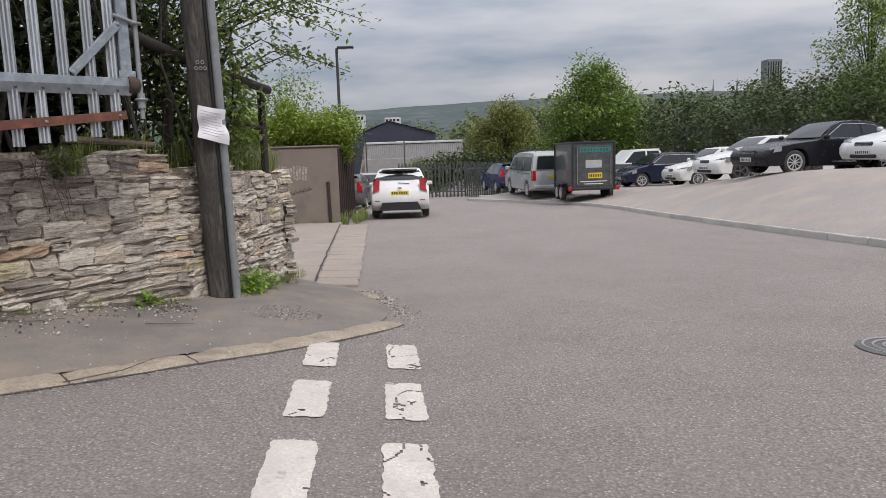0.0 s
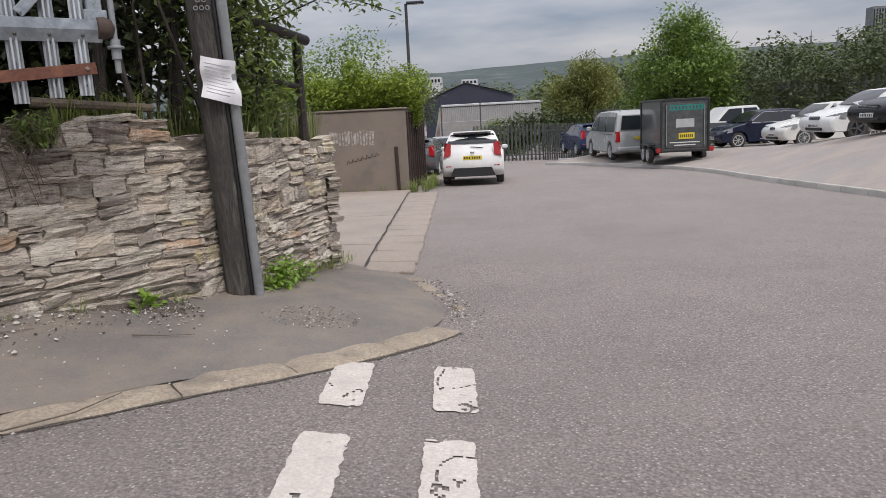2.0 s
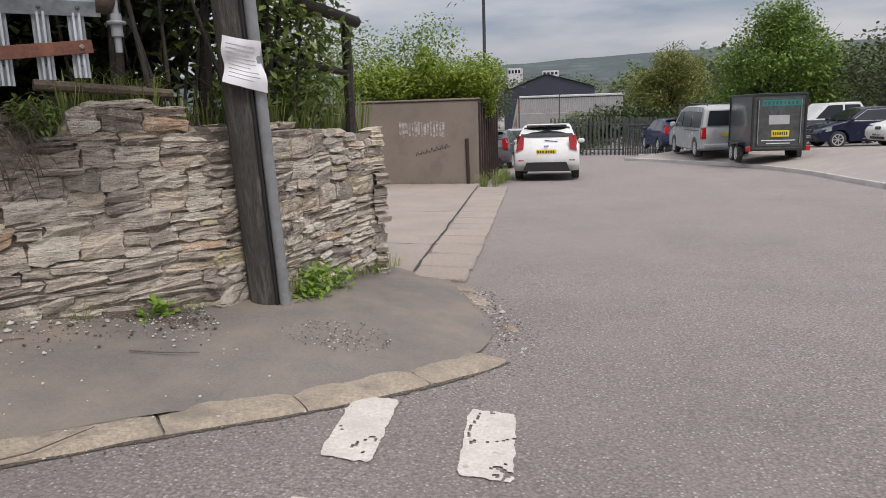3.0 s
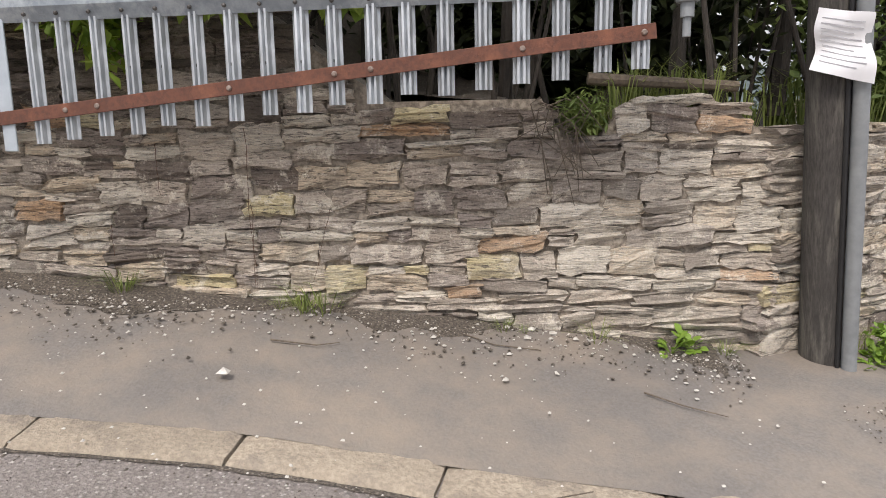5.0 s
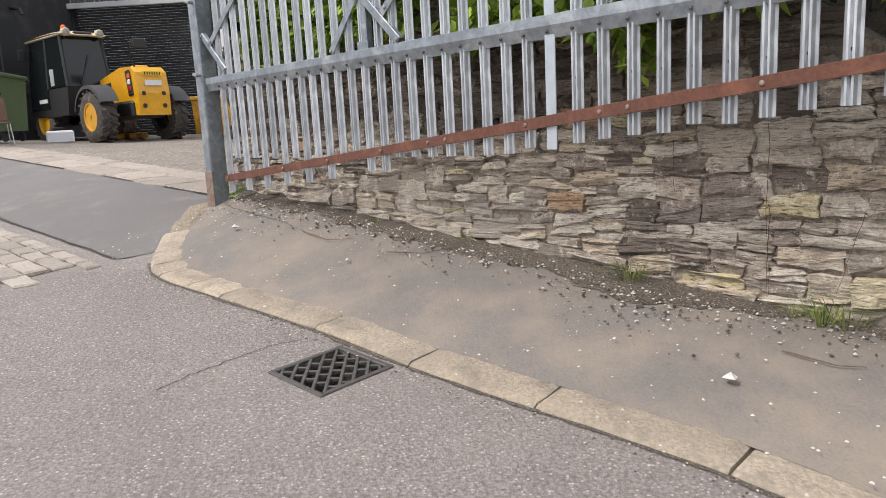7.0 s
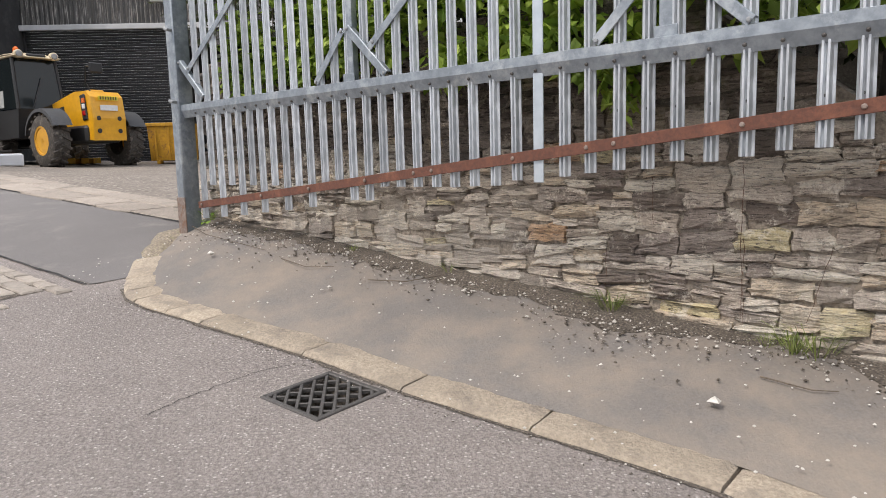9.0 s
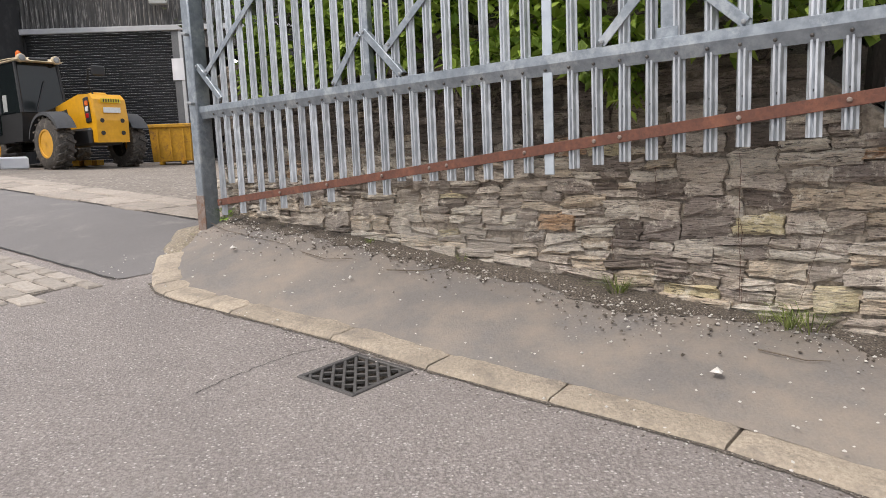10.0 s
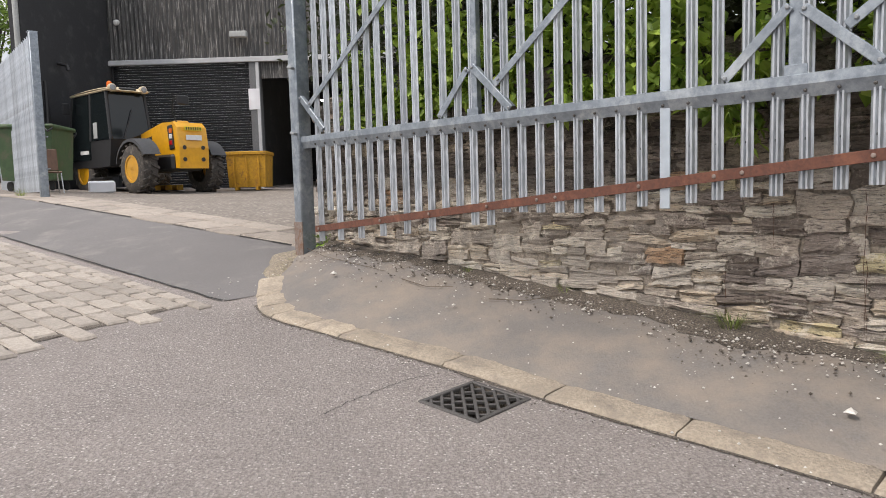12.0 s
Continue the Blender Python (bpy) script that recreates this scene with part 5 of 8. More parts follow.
PALE_IRON = material("polished_rib", (0.36, 0.35, 0.335), (0.27, 0.26, 0.25), rough=0.5, metal=0.3, fine=40, coarse=6, bump=0.2)
manhole()


def footway_at(x, y):
    """Footway height, with its share from kerb to wall found by distance."""
    p = Vector((x, y)) - WALL_A
    near = min((Vector((x, y)) - q).length for q in KERB_PTS)
    wall = abs(p.dot(WALL_OUT)) if y < 6 else abs(x + 1.8)
    return footway_height(x, y, near / max(0.05, near + wall))


def litter():
    r = random.Random(61)
    chip_mat = material("stone_chip", (0.66, 0.63, 0.58), (0.42, 0.39, 0.35), rough=0.9, fine=30, coarse=8, bump=0.4)

    def chip(b, c, s):
        o = [Vector(c) + Vector(d) * s * r.uniform(0.6, 1.1) for d in ((1, 0.1, 0), (0.1, 1, 0), (-1, 0, 0.1), (0, -1, 0), (0.1, 0, 0.7), (0, 0.1, -0.6))]
        b.add(o, [(0, 1, 4), (1, 2, 4), (2, 3, 4), (3, 0, 4), (1, 0, 5), (2, 1, 5), (3, 2, 5), (0, 3, 5)])
    pale, dark = Build(), Build()
    # drifts of grit along the wall foot
    for _ in range(9500):
        s = r.uniform(0.2, 7.0)
        w = 0.34 + 0.22 * noise.noise((s * 1.1, 0, 5))
        d = 0.04 + abs(r.gauss(0, w * 0.6))
        p = on_wall(s, d, 0)
        dens = 0.35 + 0.65 * smooth01(-0.1, 0.35, noise.noise((s * 0.9, 2.0, 1)))
        if r.random() > dens:
            continue
        z = footway_at(p[0], p[1])
        chip(dark if r.random() < 0.62 else pale, (p[0], p[1], z + 0.004), 0.003 + 0.013 * r.random() ** 4)
    for _ in range(280):
        s, d = r.uniform(0.0, 7.0), r.uniform(0.1, 1.5)
        p = on_wall(s, d, 0)
        chip(pale, (p[0], p[1], footway_at(p[0], p[1]) + 0.003), r.uniform(0.003, 0.012))
    for _ in range(260):
        a = r.uniform(0, 2 * math.pi)
        q = 0.26 * math.sqrt(r.random())
        x, y = -1.28 + q * math.cos(a) * 1.2, 5.5 + q * math.sin(a) * 0.8
        chip(dark if r.random() < 0.75 else pale, (x, y, footway_at(x, y) + 0.002), r.uniform(0.003, 0.009))
    for _ in range(150):
        u = r.random()
        x, y = lerp(-0.3, -0.75, u) + r.gauss(0, 0.05), lerp(5.7, 7.2, u) + r.gauss(0, 0.05)
        chip(dark if r.random() < 0.6 else pale, (x, y, land(x, y) + 0.03), r.uniform(0.005, 0.014))
    k = 0
    kp = along([Vector(p) for p in KERB_LINE], 200)
    for _ in range(700):
        i = r.randrange(30, 180)
        t = (kp[i + 1] - kp[i]).normalized()
        p = kp[i] + Vector((t.y, -t.x)) * abs(r.gauss(0, 0.07))
        chip(dark if r.random() < 0.8 else pale, (p.x, p.y, land(p.x, p.y) + 0.003), r.uniform(0.003, 0.008))
    pale.make("stone_chips", chip_mat, None, "scattered pale stone chips on the footway", False, "stuff", "gravel")
    dark.make("grit", DIRT, None, "dark grit drifted along the wall foot", False, "stuff", "gravel")
    # larger lumps
    for c, s in (((-3.13, 3.47), 0.035), ((-2.78, 4.86), 0.032), ((-2.7, 4.93), 0.026), ((-2.86, 4.78), 0.024), ((-2.72, 4.78), 0.03), ((-2.6, 4.98), 0.024), ((-5.78, 0.72), 0.03), ((-3.98, 3.3), 0.022),
                 ((-4.6, 2.55), 0.022), ((-0.5, 6.55), 0.035), ((-2.47, 4.42), 0.02), ((-5.2, 2.0), 0.022), ((-2.95, 4.4), 0.018), ((-4.9, 1.7), 0.02)):
        b = Build()
        chip(b, (c[0], c[1], footway_at(*c) + s * 0.35), s)
        tagged(b.make("rubble_lump", chip_mat, None, "small pale lump of broken stone on the footway", False, "", "stone"), group="loose stones")
    # twigs
    for pts in ([(-2.05, 3.66), (-1.86, 3.95), (-1.78, 4.18)], [(-4.95, 1.95), (-4.85, 2.2), (-4.9, 2.45)], [(-6.9, 0.2), (-6.3, 0.55), (-5.7, 1.15)], [(-2.9, 4.55), (-2.75, 4.6), (-2.6, 4.75)],
                [(-2.1, 4.85), (-1.95, 4.9), (-1.8, 4.98)], [(-3.3, 3.75), (-3.15, 3.9), (-3.12, 4.0)], [(-5.5, 1.3), (-5.3, 1.5), (-5.25, 1.7)]):
        b = Build()
        b.tube([(x, y, footway_at(x, y) + 0.006) for x, y in pts], 0.004, 6, 0.002)
        tagged(b.make("fallen_twig", TWIG, None, "thin dry twig lying on the footway", True, "", "twig"), group="fallen twigs")
    # soil drift under the chips
    b = Build()
    rows = []
    for k in range(90):
        s = 0.2 + 6.7 * k / 89
        wdt = max(0.03, 0.19 + 0.40 * noise.noise((s * 0.9, 2.0, 1)) + 0.12 * noise.noise((s * 5, 0, 2)) + 0.06 * noise.noise((s * 17, 0, 3)))
        rows.append([(*on_wall(s, wdt * u, 0)[:2], footway_at(*on_wall(s, wdt * u, 0)[:2]) + 0.012 * (1 - u) ** 1.5 + (-0.004 if u == 1 else 0.0015)) for u in (0, 0.3, 0.6, 0.85, 1)])
    b.grid(rows)
    b.make("soil_drift", DIRT, None, "dark gritty soil washed along the wall foot", True, "stuff", "soil")


litter()


# ---- vehicles ----
GLASS = glass_dark()
CHROME = material("bright_trim", (0.7, 0.71, 0.72), (0.6, 0.61, 0.62), rough=0.2, metal=0.9, fine=8, coarse=2, bump=0, local=True)
ALLOY = material("alloy_wheel", (0.62, 0.63, 0.64), (0.5, 0.51, 0.52), rough=0.35, metal=0.4, fine=12, coarse=3, bump=0.03, local=True)
LAMP_RED = material("red_lens", (0.42, 0.012, 0.015), (0.3, 0.008, 0.01), rough=0.12, fine=10, coarse=2, bump=0, coat=0.6, local=True)
LAMP_CLEAR = material("clear_lens", (0.34, 0.35, 0.36), (0.2, 0.21, 0.22), rough=0.1, fine=14, coarse=4, bump=0.1, coat=0.8, local=True)
PLATE_Y = material("yellow_plate", (0.72, 0.56, 0.03), (0.62, 0.48, 0.03), rough=0.5, fine=20, coarse=3, bump=0, local=True)
PLATE_W = material("white_plate", (0.72, 0.72, 0.7), (0.62, 0.62, 0.6), rough=0.5, fine=20, coarse=3, bump=0, local=True)


def car_paint(name, c):
    m = material(name, c, tuple(x * 0.9 for x in c), rough=0.25, fine=3, coarse=0.4, bump=0.0, local=True)
    m.node_tree.nodes["Principled BSDF"].inputs["Specular IOR Level"].default_value = 0.28
    return m


WHITE_CAR, WHITE_OLD = car_paint("white_car_paint", (0.74, 0.74, 0.73)), car_paint("cream_white_paint", (0.70, 0.69, 0.65))
BLACK_CAR, NAVY_CAR = car_paint("black_car_paint", (0.012, 0.012, 0.016)), car_paint("navy_car_paint", (0.018, 0.022, 0.045))
SILVER_CAR, GREY_CAR = car_paint("silver_car_paint", (0.42, 0.43, 0.43)), car_paint("grey_car_paint", (0.10, 0.105, 0.11))
BLUE_CAR = car_paint("blue_car_paint", (0.03, 0.045, 0.10))


def wheel(home, x, y, r, w, side, spokes=7, rim=None):
    tyre = Build().lathe([(-w / 2, r * 0.66), (-w / 2, r * 0.9), (-w * 0.36, r), (w * 0.36, r), (w / 2, r * 0.9), (w / 2, r * 0.66)], (x, y, r), (0, 1, 0), 26, False).make("wheel", TYRE, home, "", True)
    o = side * w * 0.42
    b = Build().lathe([(0, r * 0.69), (side * 0.03, r * 0.69), (side * 0.03, r * 0.60), (side * 0.005, r * 0.56)], (x, y + o - side * 0.012, r), (0, 1, 0), 26, False)
    b.make("rim", rim or ALLOY, tyre, "", True)
    b = Build()
    for k in range(spokes):
        a = 2 * math.pi * k / spokes
        b.box((x + math.cos(a) * r * 0.34, y + o + side * 0.008, r + math.sin(a) * r * 0.34), (r * 0.58, 0.02, r * (0.7 / spokes)), Euler((0, -a, 0)).to_matrix(), 0.006)
    b.lathe([(0, r * 0.13), (side * 0.03, r * 0.11)], (x, y + o, r), (0, 1, 0), 12)
    b.make("spokes", rim or ALLOY, tyre)
    b = Build().lathe([(0, r * 0.56), (side * 0.004, r * 0.56)], (x, y + o - side * 0.02, r), (0, 1, 0), 20)
    b.make("brake", BLACK, tyre)
    return tyre


def side_body(b, poly, half, belt=None, top=None, tuck=0.0, nose=0.045):
    """A car shell: the side outline carried across the width, drawn in towards the sides."""
    layers = [(-1.0, 1.0), (-0.95, 0.38), (-0.80, 0.10), (0.0, 0.0), (0.80, 0.10), (0.95, 0.38), (1.0, 1.0)]
    n = len(poly)
    zm = 0.5 * (min(p[1] for p in poly) + max(p[1] for p in poly))
    vs = []
    for f, ins in layers:
        for x, z in poly:
            t = 0 if belt is None else max(0, min(1, (z - belt) / (top - belt)))
            zz = z - (z - zm) * 0.07 * ins
            vs.append((x * (1 - nose * ins), f * half * (1 - tuck * t), zz))
    fs = [tuple(range(n)), tuple((len(layers) - 1) * n + k for k in reversed(range(n)))]
    for l in range(len(layers) - 1):
        for k in range(n):
            fs.append((l * n + k, l * n + (k + 1) % n, (l + 1) * n + (k + 1) % n, (l + 1) * n + k))
    b.add(vs, fs)


def car(m, label, paint, L=3.95, W=1.72, H=1.47, fa=1.27, ra=-1.23, r=0.30, ws=1.0, rf=0.28, rr=-1.35, re=-1.82, hood=0.84, belt=0.92, tail=0.86, rear=True, plate=PLATE_Y, grille=0.5, name="car", rim=None, spokes=7, trim=None):
    home = thing(name, m, label, "car", "parked cars")
    h, f, k = W / 2, L / 2, -L / 2
    arch = lambda xc: [(xc + (r + 0.055) * math.cos(a), r + (r + 0.055) * math.sin(a)) for a in [math.pi * (1 - j / 10) for j in range(11)]]
    sill = 0.22
    low = [(k + 0.10, 0.30), (ra - r - 0.07, sill)] + [p for p in arch(ra) if p[1] > sill] + [(ra + r + 0.07, sill), (fa - r - 0.07, sill)] + [p for p in arch(fa) if p[1] > sill]
    low += [(fa + r + 0.07, sill), (f - 0.10, 0.22), (f - 0.01, 0.36), (f, 0.52), (f - 0.07, 0.63), (f - 0.24, hood - 0.13), (lerp(f, ws, 0.5), hood - 0.02), (ws, belt + 0.01)]
    low += [(lerp(ws, re, 0.5), belt + 0.015), (re, belt + 0.04), (k + 0.06, tail), (k, 0.62), (k + 0.01, 0.42)]
    b = Build()
    side_body(b, low, h)
    b.make("body", paint, home, "", True)
    roof = [(ws + 0.02, belt - 0.03), (lerp(ws, rf, 0.55), lerp(belt, H, 0.60)), (rf, H - 0.05), (lerp(rf, rr, 0.35), H), (lerp(rf, rr, 0.75), H - 0.02), (rr, H - 0.07), (lerp(rr, re, 0.55), lerp(belt, H, 0.52)), (re, belt - 0.01)]
    b = Build()
    side_body(b, roof, h * 0.97, belt, H, 0.27, 0.02)
    b.make("cabin", paint, home, "", True)
    b = Build()
    b.box((0.0, 0, 0.42), (L * 0.86, W * 0.72, 0.34), ch=0.03)
    b.make("underbody", BLACK, home)
    hw = lambda z: h * 0.97 * (1 - 0.27 * max(0, (z - belt) / (H - belt)))
    # side glass, split by the door pillar
    for s in (-1, 1):
        mid = lerp(ws, re, 0.52)
        a0, a1 = ws - 0.16, rf - 0.02
        z0, z1 = belt + 0.035, H - 0.115
        panes = [[(a0, z0), (a1, z1), (mid + 0.03, z1 + 0.01), (mid + 0.03, z0)], [(mid - 0.04, z0), (mid - 0.04, z1 + 0.01), (rr + 0.10, z1 - 0.02), (lerp(rr, re, 0.55) + 0.10, z0 + 0.08), (re + 0.24, z0)]]
        for p in panes:
            b = Build()
            b.prism(p, lambda q: (q[0] * 0.985, s * (hw(q[1]) + 0.004), q[1]), lambda q: (q[0] * 0.985, s * (hw(q[1]) - 0.02), q[1]))
            b.make("side_window", GLASS, home, "dark side window")
        if trim:
            line = [panes[0][0], panes[0][1], panes[0][2], panes[1][1], panes[1][2], panes[1][3], panes[1][4], panes[0][0]]
            Build().tube([(q[0] * 0.985, s * (hw(q[1]) + 0.008), q[1]) for q in line], 0.011, 6).make("window_trim", trim, home, "bright window surround", True)
            Build().box((lerp(ws, re, 0.5), s * (h + 0.004), 0.34), (1.7, 0.014, 0.022), ch=0.004).make("sill_strip", trim, home)
        b = Build()
        b.box((lerp(ws, rf, 0.1) - 0.04, s * (h + 0.10), belt + 0.07), (0.10, 0.19, 0.13), ch=0.035)
        b.make("mirror", paint, home, "", True)
        b = Build()
        b.box((lerp(ws, re, 0.48), s * (h + 0.005), belt - 0.13), (0.19, 0.03, 0.028), ch=0.01)
        b.make("door_handle", paint, home)
        b = Build()
        b.box((lerp(ws, re, 0.52), s * (h - 0.006), 0.62), (0.008, 0.012, 0.56))
        b.make("door_gap", BLACK, home)

    def slope_pane(name, xa, za, xb, zb, lbl, us=(0.08, 0.35, 0.65, 0.9)):
        n = Vector((zb - za, 0, xa - xb)).normalized()
        if n.z < 0:
            n = -n
        b = Build()
        rows = []
        for u in us:
            x, z = lerp(xa, xb, u), lerp(za, zb, u)
            bow = 0.012 + (0.05 if 0.3 < u < 0.7 else 0.02)
            rows.append([(x + n.x * bow - 0.03 * (1 if xa > 0 else -1) * abs(v) ** 2, v * (hw(z) - 0.06), z + n.z * bow) for v in (-1, -0.6, 0, 0.6, 1)])
        b.grid(rows)
        b.make(name, GLASS, home, lbl, "all")
    slope_pane("windscreen", ws, belt, rf, H - 0.05, "dark windscreen")
    slope_pane("rear_window", re, belt, rr, H - 0.07, "dark rear window", (0.34, 0.5, 0.7, 0.9) if rear else (0.1, 0.35, 0.65, 0.9))
    for x, y in ((fa, h - 0.1), (ra, h - 0.1), (fa, -h + 0.1), (ra, -h + 0.1)):
        wheel(home, x, y, r, 0.2, 1 if y > 0 else -1, spokes, rim)
    if rear:
        for s in (-1, 1):
            b = Build()
            b.prism([(-0.13, -0.20), (0.07, -0.15), (0.09, 0.15), (-0.01, 0.20), (-0.08, 0.02)], lambda q: (k + 0.005 + 0.14 * (q[1] + 0.2), s * (h - 0.19 + q[0] * -1 - 0.0), belt + q[1] + 0.05),
                    lambda q: (k + 0.16 + 0.1 * (q[1] + 0.2), s * (h - 0.10 + q[0] * -0.4), belt + q[1] + 0.05))
            b.make("tail_lamp", LAMP_RED, home, "red tail lamp")
            b = Build()
            b.box((k + 0.03, s * (h - 0.2), 0.52), (0.05, 0.16, 0.035), ch=0.012)
            b.make("reflector", LAMP_RED, home)
        b = Build()
        b.prism([(-0.66, 0.23), (0.66, 0.23), (0.55, 0.47), (-0.55, 0.47)], lambda q: (k - 0.008, q[0] * h * 1.1, q[1]), lambda q: (k + 0.12, q[0] * h * 1.1, q[1]))
        b.make("bumper_insert", BLACK, home, "black lower bumper")
        b = Build()
        b.box((rr - 0.10, 0, H - 0.05), (0.24, W * 0.62, 0.03), Euler((0, 0.08, 0)).to_matrix(), 0.012)
        b.make("spoiler", paint, home)
        b = Build()
        b.box((lerp(rr, re, 0.8) - 0.05, -0.12, belt + 0.10), (0.02, 0.34, 0.02), Euler((0.1, 0, 0)).to_matrix(), 0.005)
        b.make("wiper", BLACK, home)
        b = Build()
        b.box((re - 0.16, 0.0, belt - 0.035), (0.02, 0.12, 0.06), ch=0.02)
        b.make("badge", CHROME, home)
    for e in (1, -1):
        z = 0.40 if e > 0 else 0.74
        b = Build()
        x = (f - 0.0) if e > 0 else k + 0.02
        b.box((x, 0, z), (0.022, 0.52, 0.11), ch=0.004)
        pl = b.make("number_plate", PLATE_W if e > 0 else plate, home)
        for j in range(7):
            b = Build()
            b.box((x + e * 0.013, -0.19 + 0.064 * j + (0.02 if j > 3 else 0), z), (0.004, 0.036, 0.062))
            b.make("plate_mark", BLACK, pl)
    for s in (-1, 1):
        b = Build()
        b.prism([(-0.22, -0.06), (0.10, -0.08), (0.16, 0.02), (-0.20, 0.09)], lambda q: (f - 0.10 - max(0, q[0] * -1 + 0.1) * 0.2, s * (h - 0.24 - q[0]), 0.63 + q[1]), lambda q: (f - 0.45, s * (h - 0.10 - q[0] * 0.7), 0.68 + q[1]))
        b.make("headlamp", LAMP_CLEAR, home, "clear headlamp")
        b = Build()
        b.box((f - 0.07, s * (h - 0.32), 0.36), (0.08, 0.2, 0.1), ch=0.03)
        b.make("fog_lamp_recess", BLACK, home)
    b = Build()
    b.box((f - 0.045, 0, 0.60), (0.06, W * grille * 0.62, 0.12), ch=0.025)
    g = b.make("grille", BLACK, home)
    for j in range(3):
        b = Build()
        b.box((f - 0.012, 0, 0.565 + 0.035 * j), (0.012, W * grille * 0.58, 0.010), ch=0.002)
        b.make("grille_bar", CHROME, g)
    b = Build()
    b.box((f - 0.04, 0, 0.31), (0.07, W * 0.5, 0.1), ch=0.03)
    b.make("air_intake", BLACK, home)
    return home


def stand(x, y, heading, z):
    """A pose on ground of that height; heading in degrees from +x."""
    return pose(x, y, z, 0, 0, heading)


def park_by_wheel(x, y, heading, fa, half, pitch=0.0):
    """The pose of a car whose front left wheel stands at x, y on the bank; it tips with the slope."""
    a = radians(heading)
    fx, fy = math.cos(a), math.sin(a)
    cx, cy = x - fa * fx + half * fy, y - fa * fy - half * fx
    zf, zr = bank(x, y), bank(cx - 1.3 * fx, cy - 1.3 * fy)
    tip = math.degrees(math.atan2(zr - zf, 2.6)) * 0.6
    return pose(cx, cy, (zf + zr) / 2 + 0.0, 0, 0, heading) @ pose(0, 0, 0, 0, tip, 0)


car(pose(-1.31, 22.85, land(-1.2, 22.8) + 0.03, 0, 0, 92.5) @ pose(0, 0, 0, 0, 1.8, 0), "white hatchback with black lower bumper parked at the roadside", WHITE_CAR, r=0.31, H=1.49, spokes=5)
car(pose(-3.85, 29.6, land(-3, 29), 0, 0, 90), "dark grey car with red tail lamps parked beyond the hatchback", GREY_CAR, L=4.3, H=1.42, re=-1.95)
car(pose(-3.5, 36, land(-2, 35), 0, 0, -86), "silver car facing up the street behind parked cars", SILVER_CAR, L=4.2, rear=False)
car(pose(-5.3, 41.5, land(-3, 41), 0, 0, 90), "white car parked at the far end of the street", WHITE_CAR, L=4.2)

car(park_by_wheel(9.4, 19.05, 188, 1.42, 0.8), "black saloon car with chrome grille and alloy wheels", BLACK_CAR, L=4.6, W=1.78, H=1.45, fa=1.42, ra=-1.34, r=0.325, ws=0.72, rf=0.0, rr=-1.1, re=-1.75,
    hood=0.85, belt=0.92, tail=0.96, rear=False, grille=0.72, spokes=10, trim=CHROME)
car(park_by_wheel(11.35, 17.0, 188, 1.3, 0.8), "white hatchback nosing out of the car park row", WHITE_CAR, L=4.25, W=1.8, H=1.46, fa=1.3, ra=-1.3, r=0.315, ws=0.95, rf=0.2, rr=-1.4, re=-1.95, rear=False, grille=0.55)
car(park_by_wheel(9.27, 22.2, 188, 1.3, 0.8), "white hatchback with dark five-spoke wheels in the row", WHITE_CAR, L=4.1, W=1.7, H=1.44, fa=1.25, ra=-1.25, r=0.315, ws=0.95, rf=0.2, rr=-1.3, re=-1.85, rear=False, rim=GREY_CAR, spokes=5)
car(park_by_wheel(9.5, 26.4, 188, 1.2, 0.75), "small older white hatchback with steel wheels in the row", WHITE_OLD, L=3.85, W=1.64, H=1.47, fa=1.2, ra=-1.2, r=0.29, ws=0.8, rf=0.2, rr=-1.45, re=-1.75, rear=False, spokes=14, grille=0.3)
car(park_by_wheel(8.4, 29.9, 188, 1.27, 0.75), "dark navy hatchback parked behind the trailer", NAVY_CAR, H=1.45, rear=False, trim=CHROME)
car(pose(3.35, 37.0, bank(3.4, 36.5), 0, 0, 100), "dark blue hatchback parked beside the kerb", BLUE_CAR, L=4.1, H=1.45)


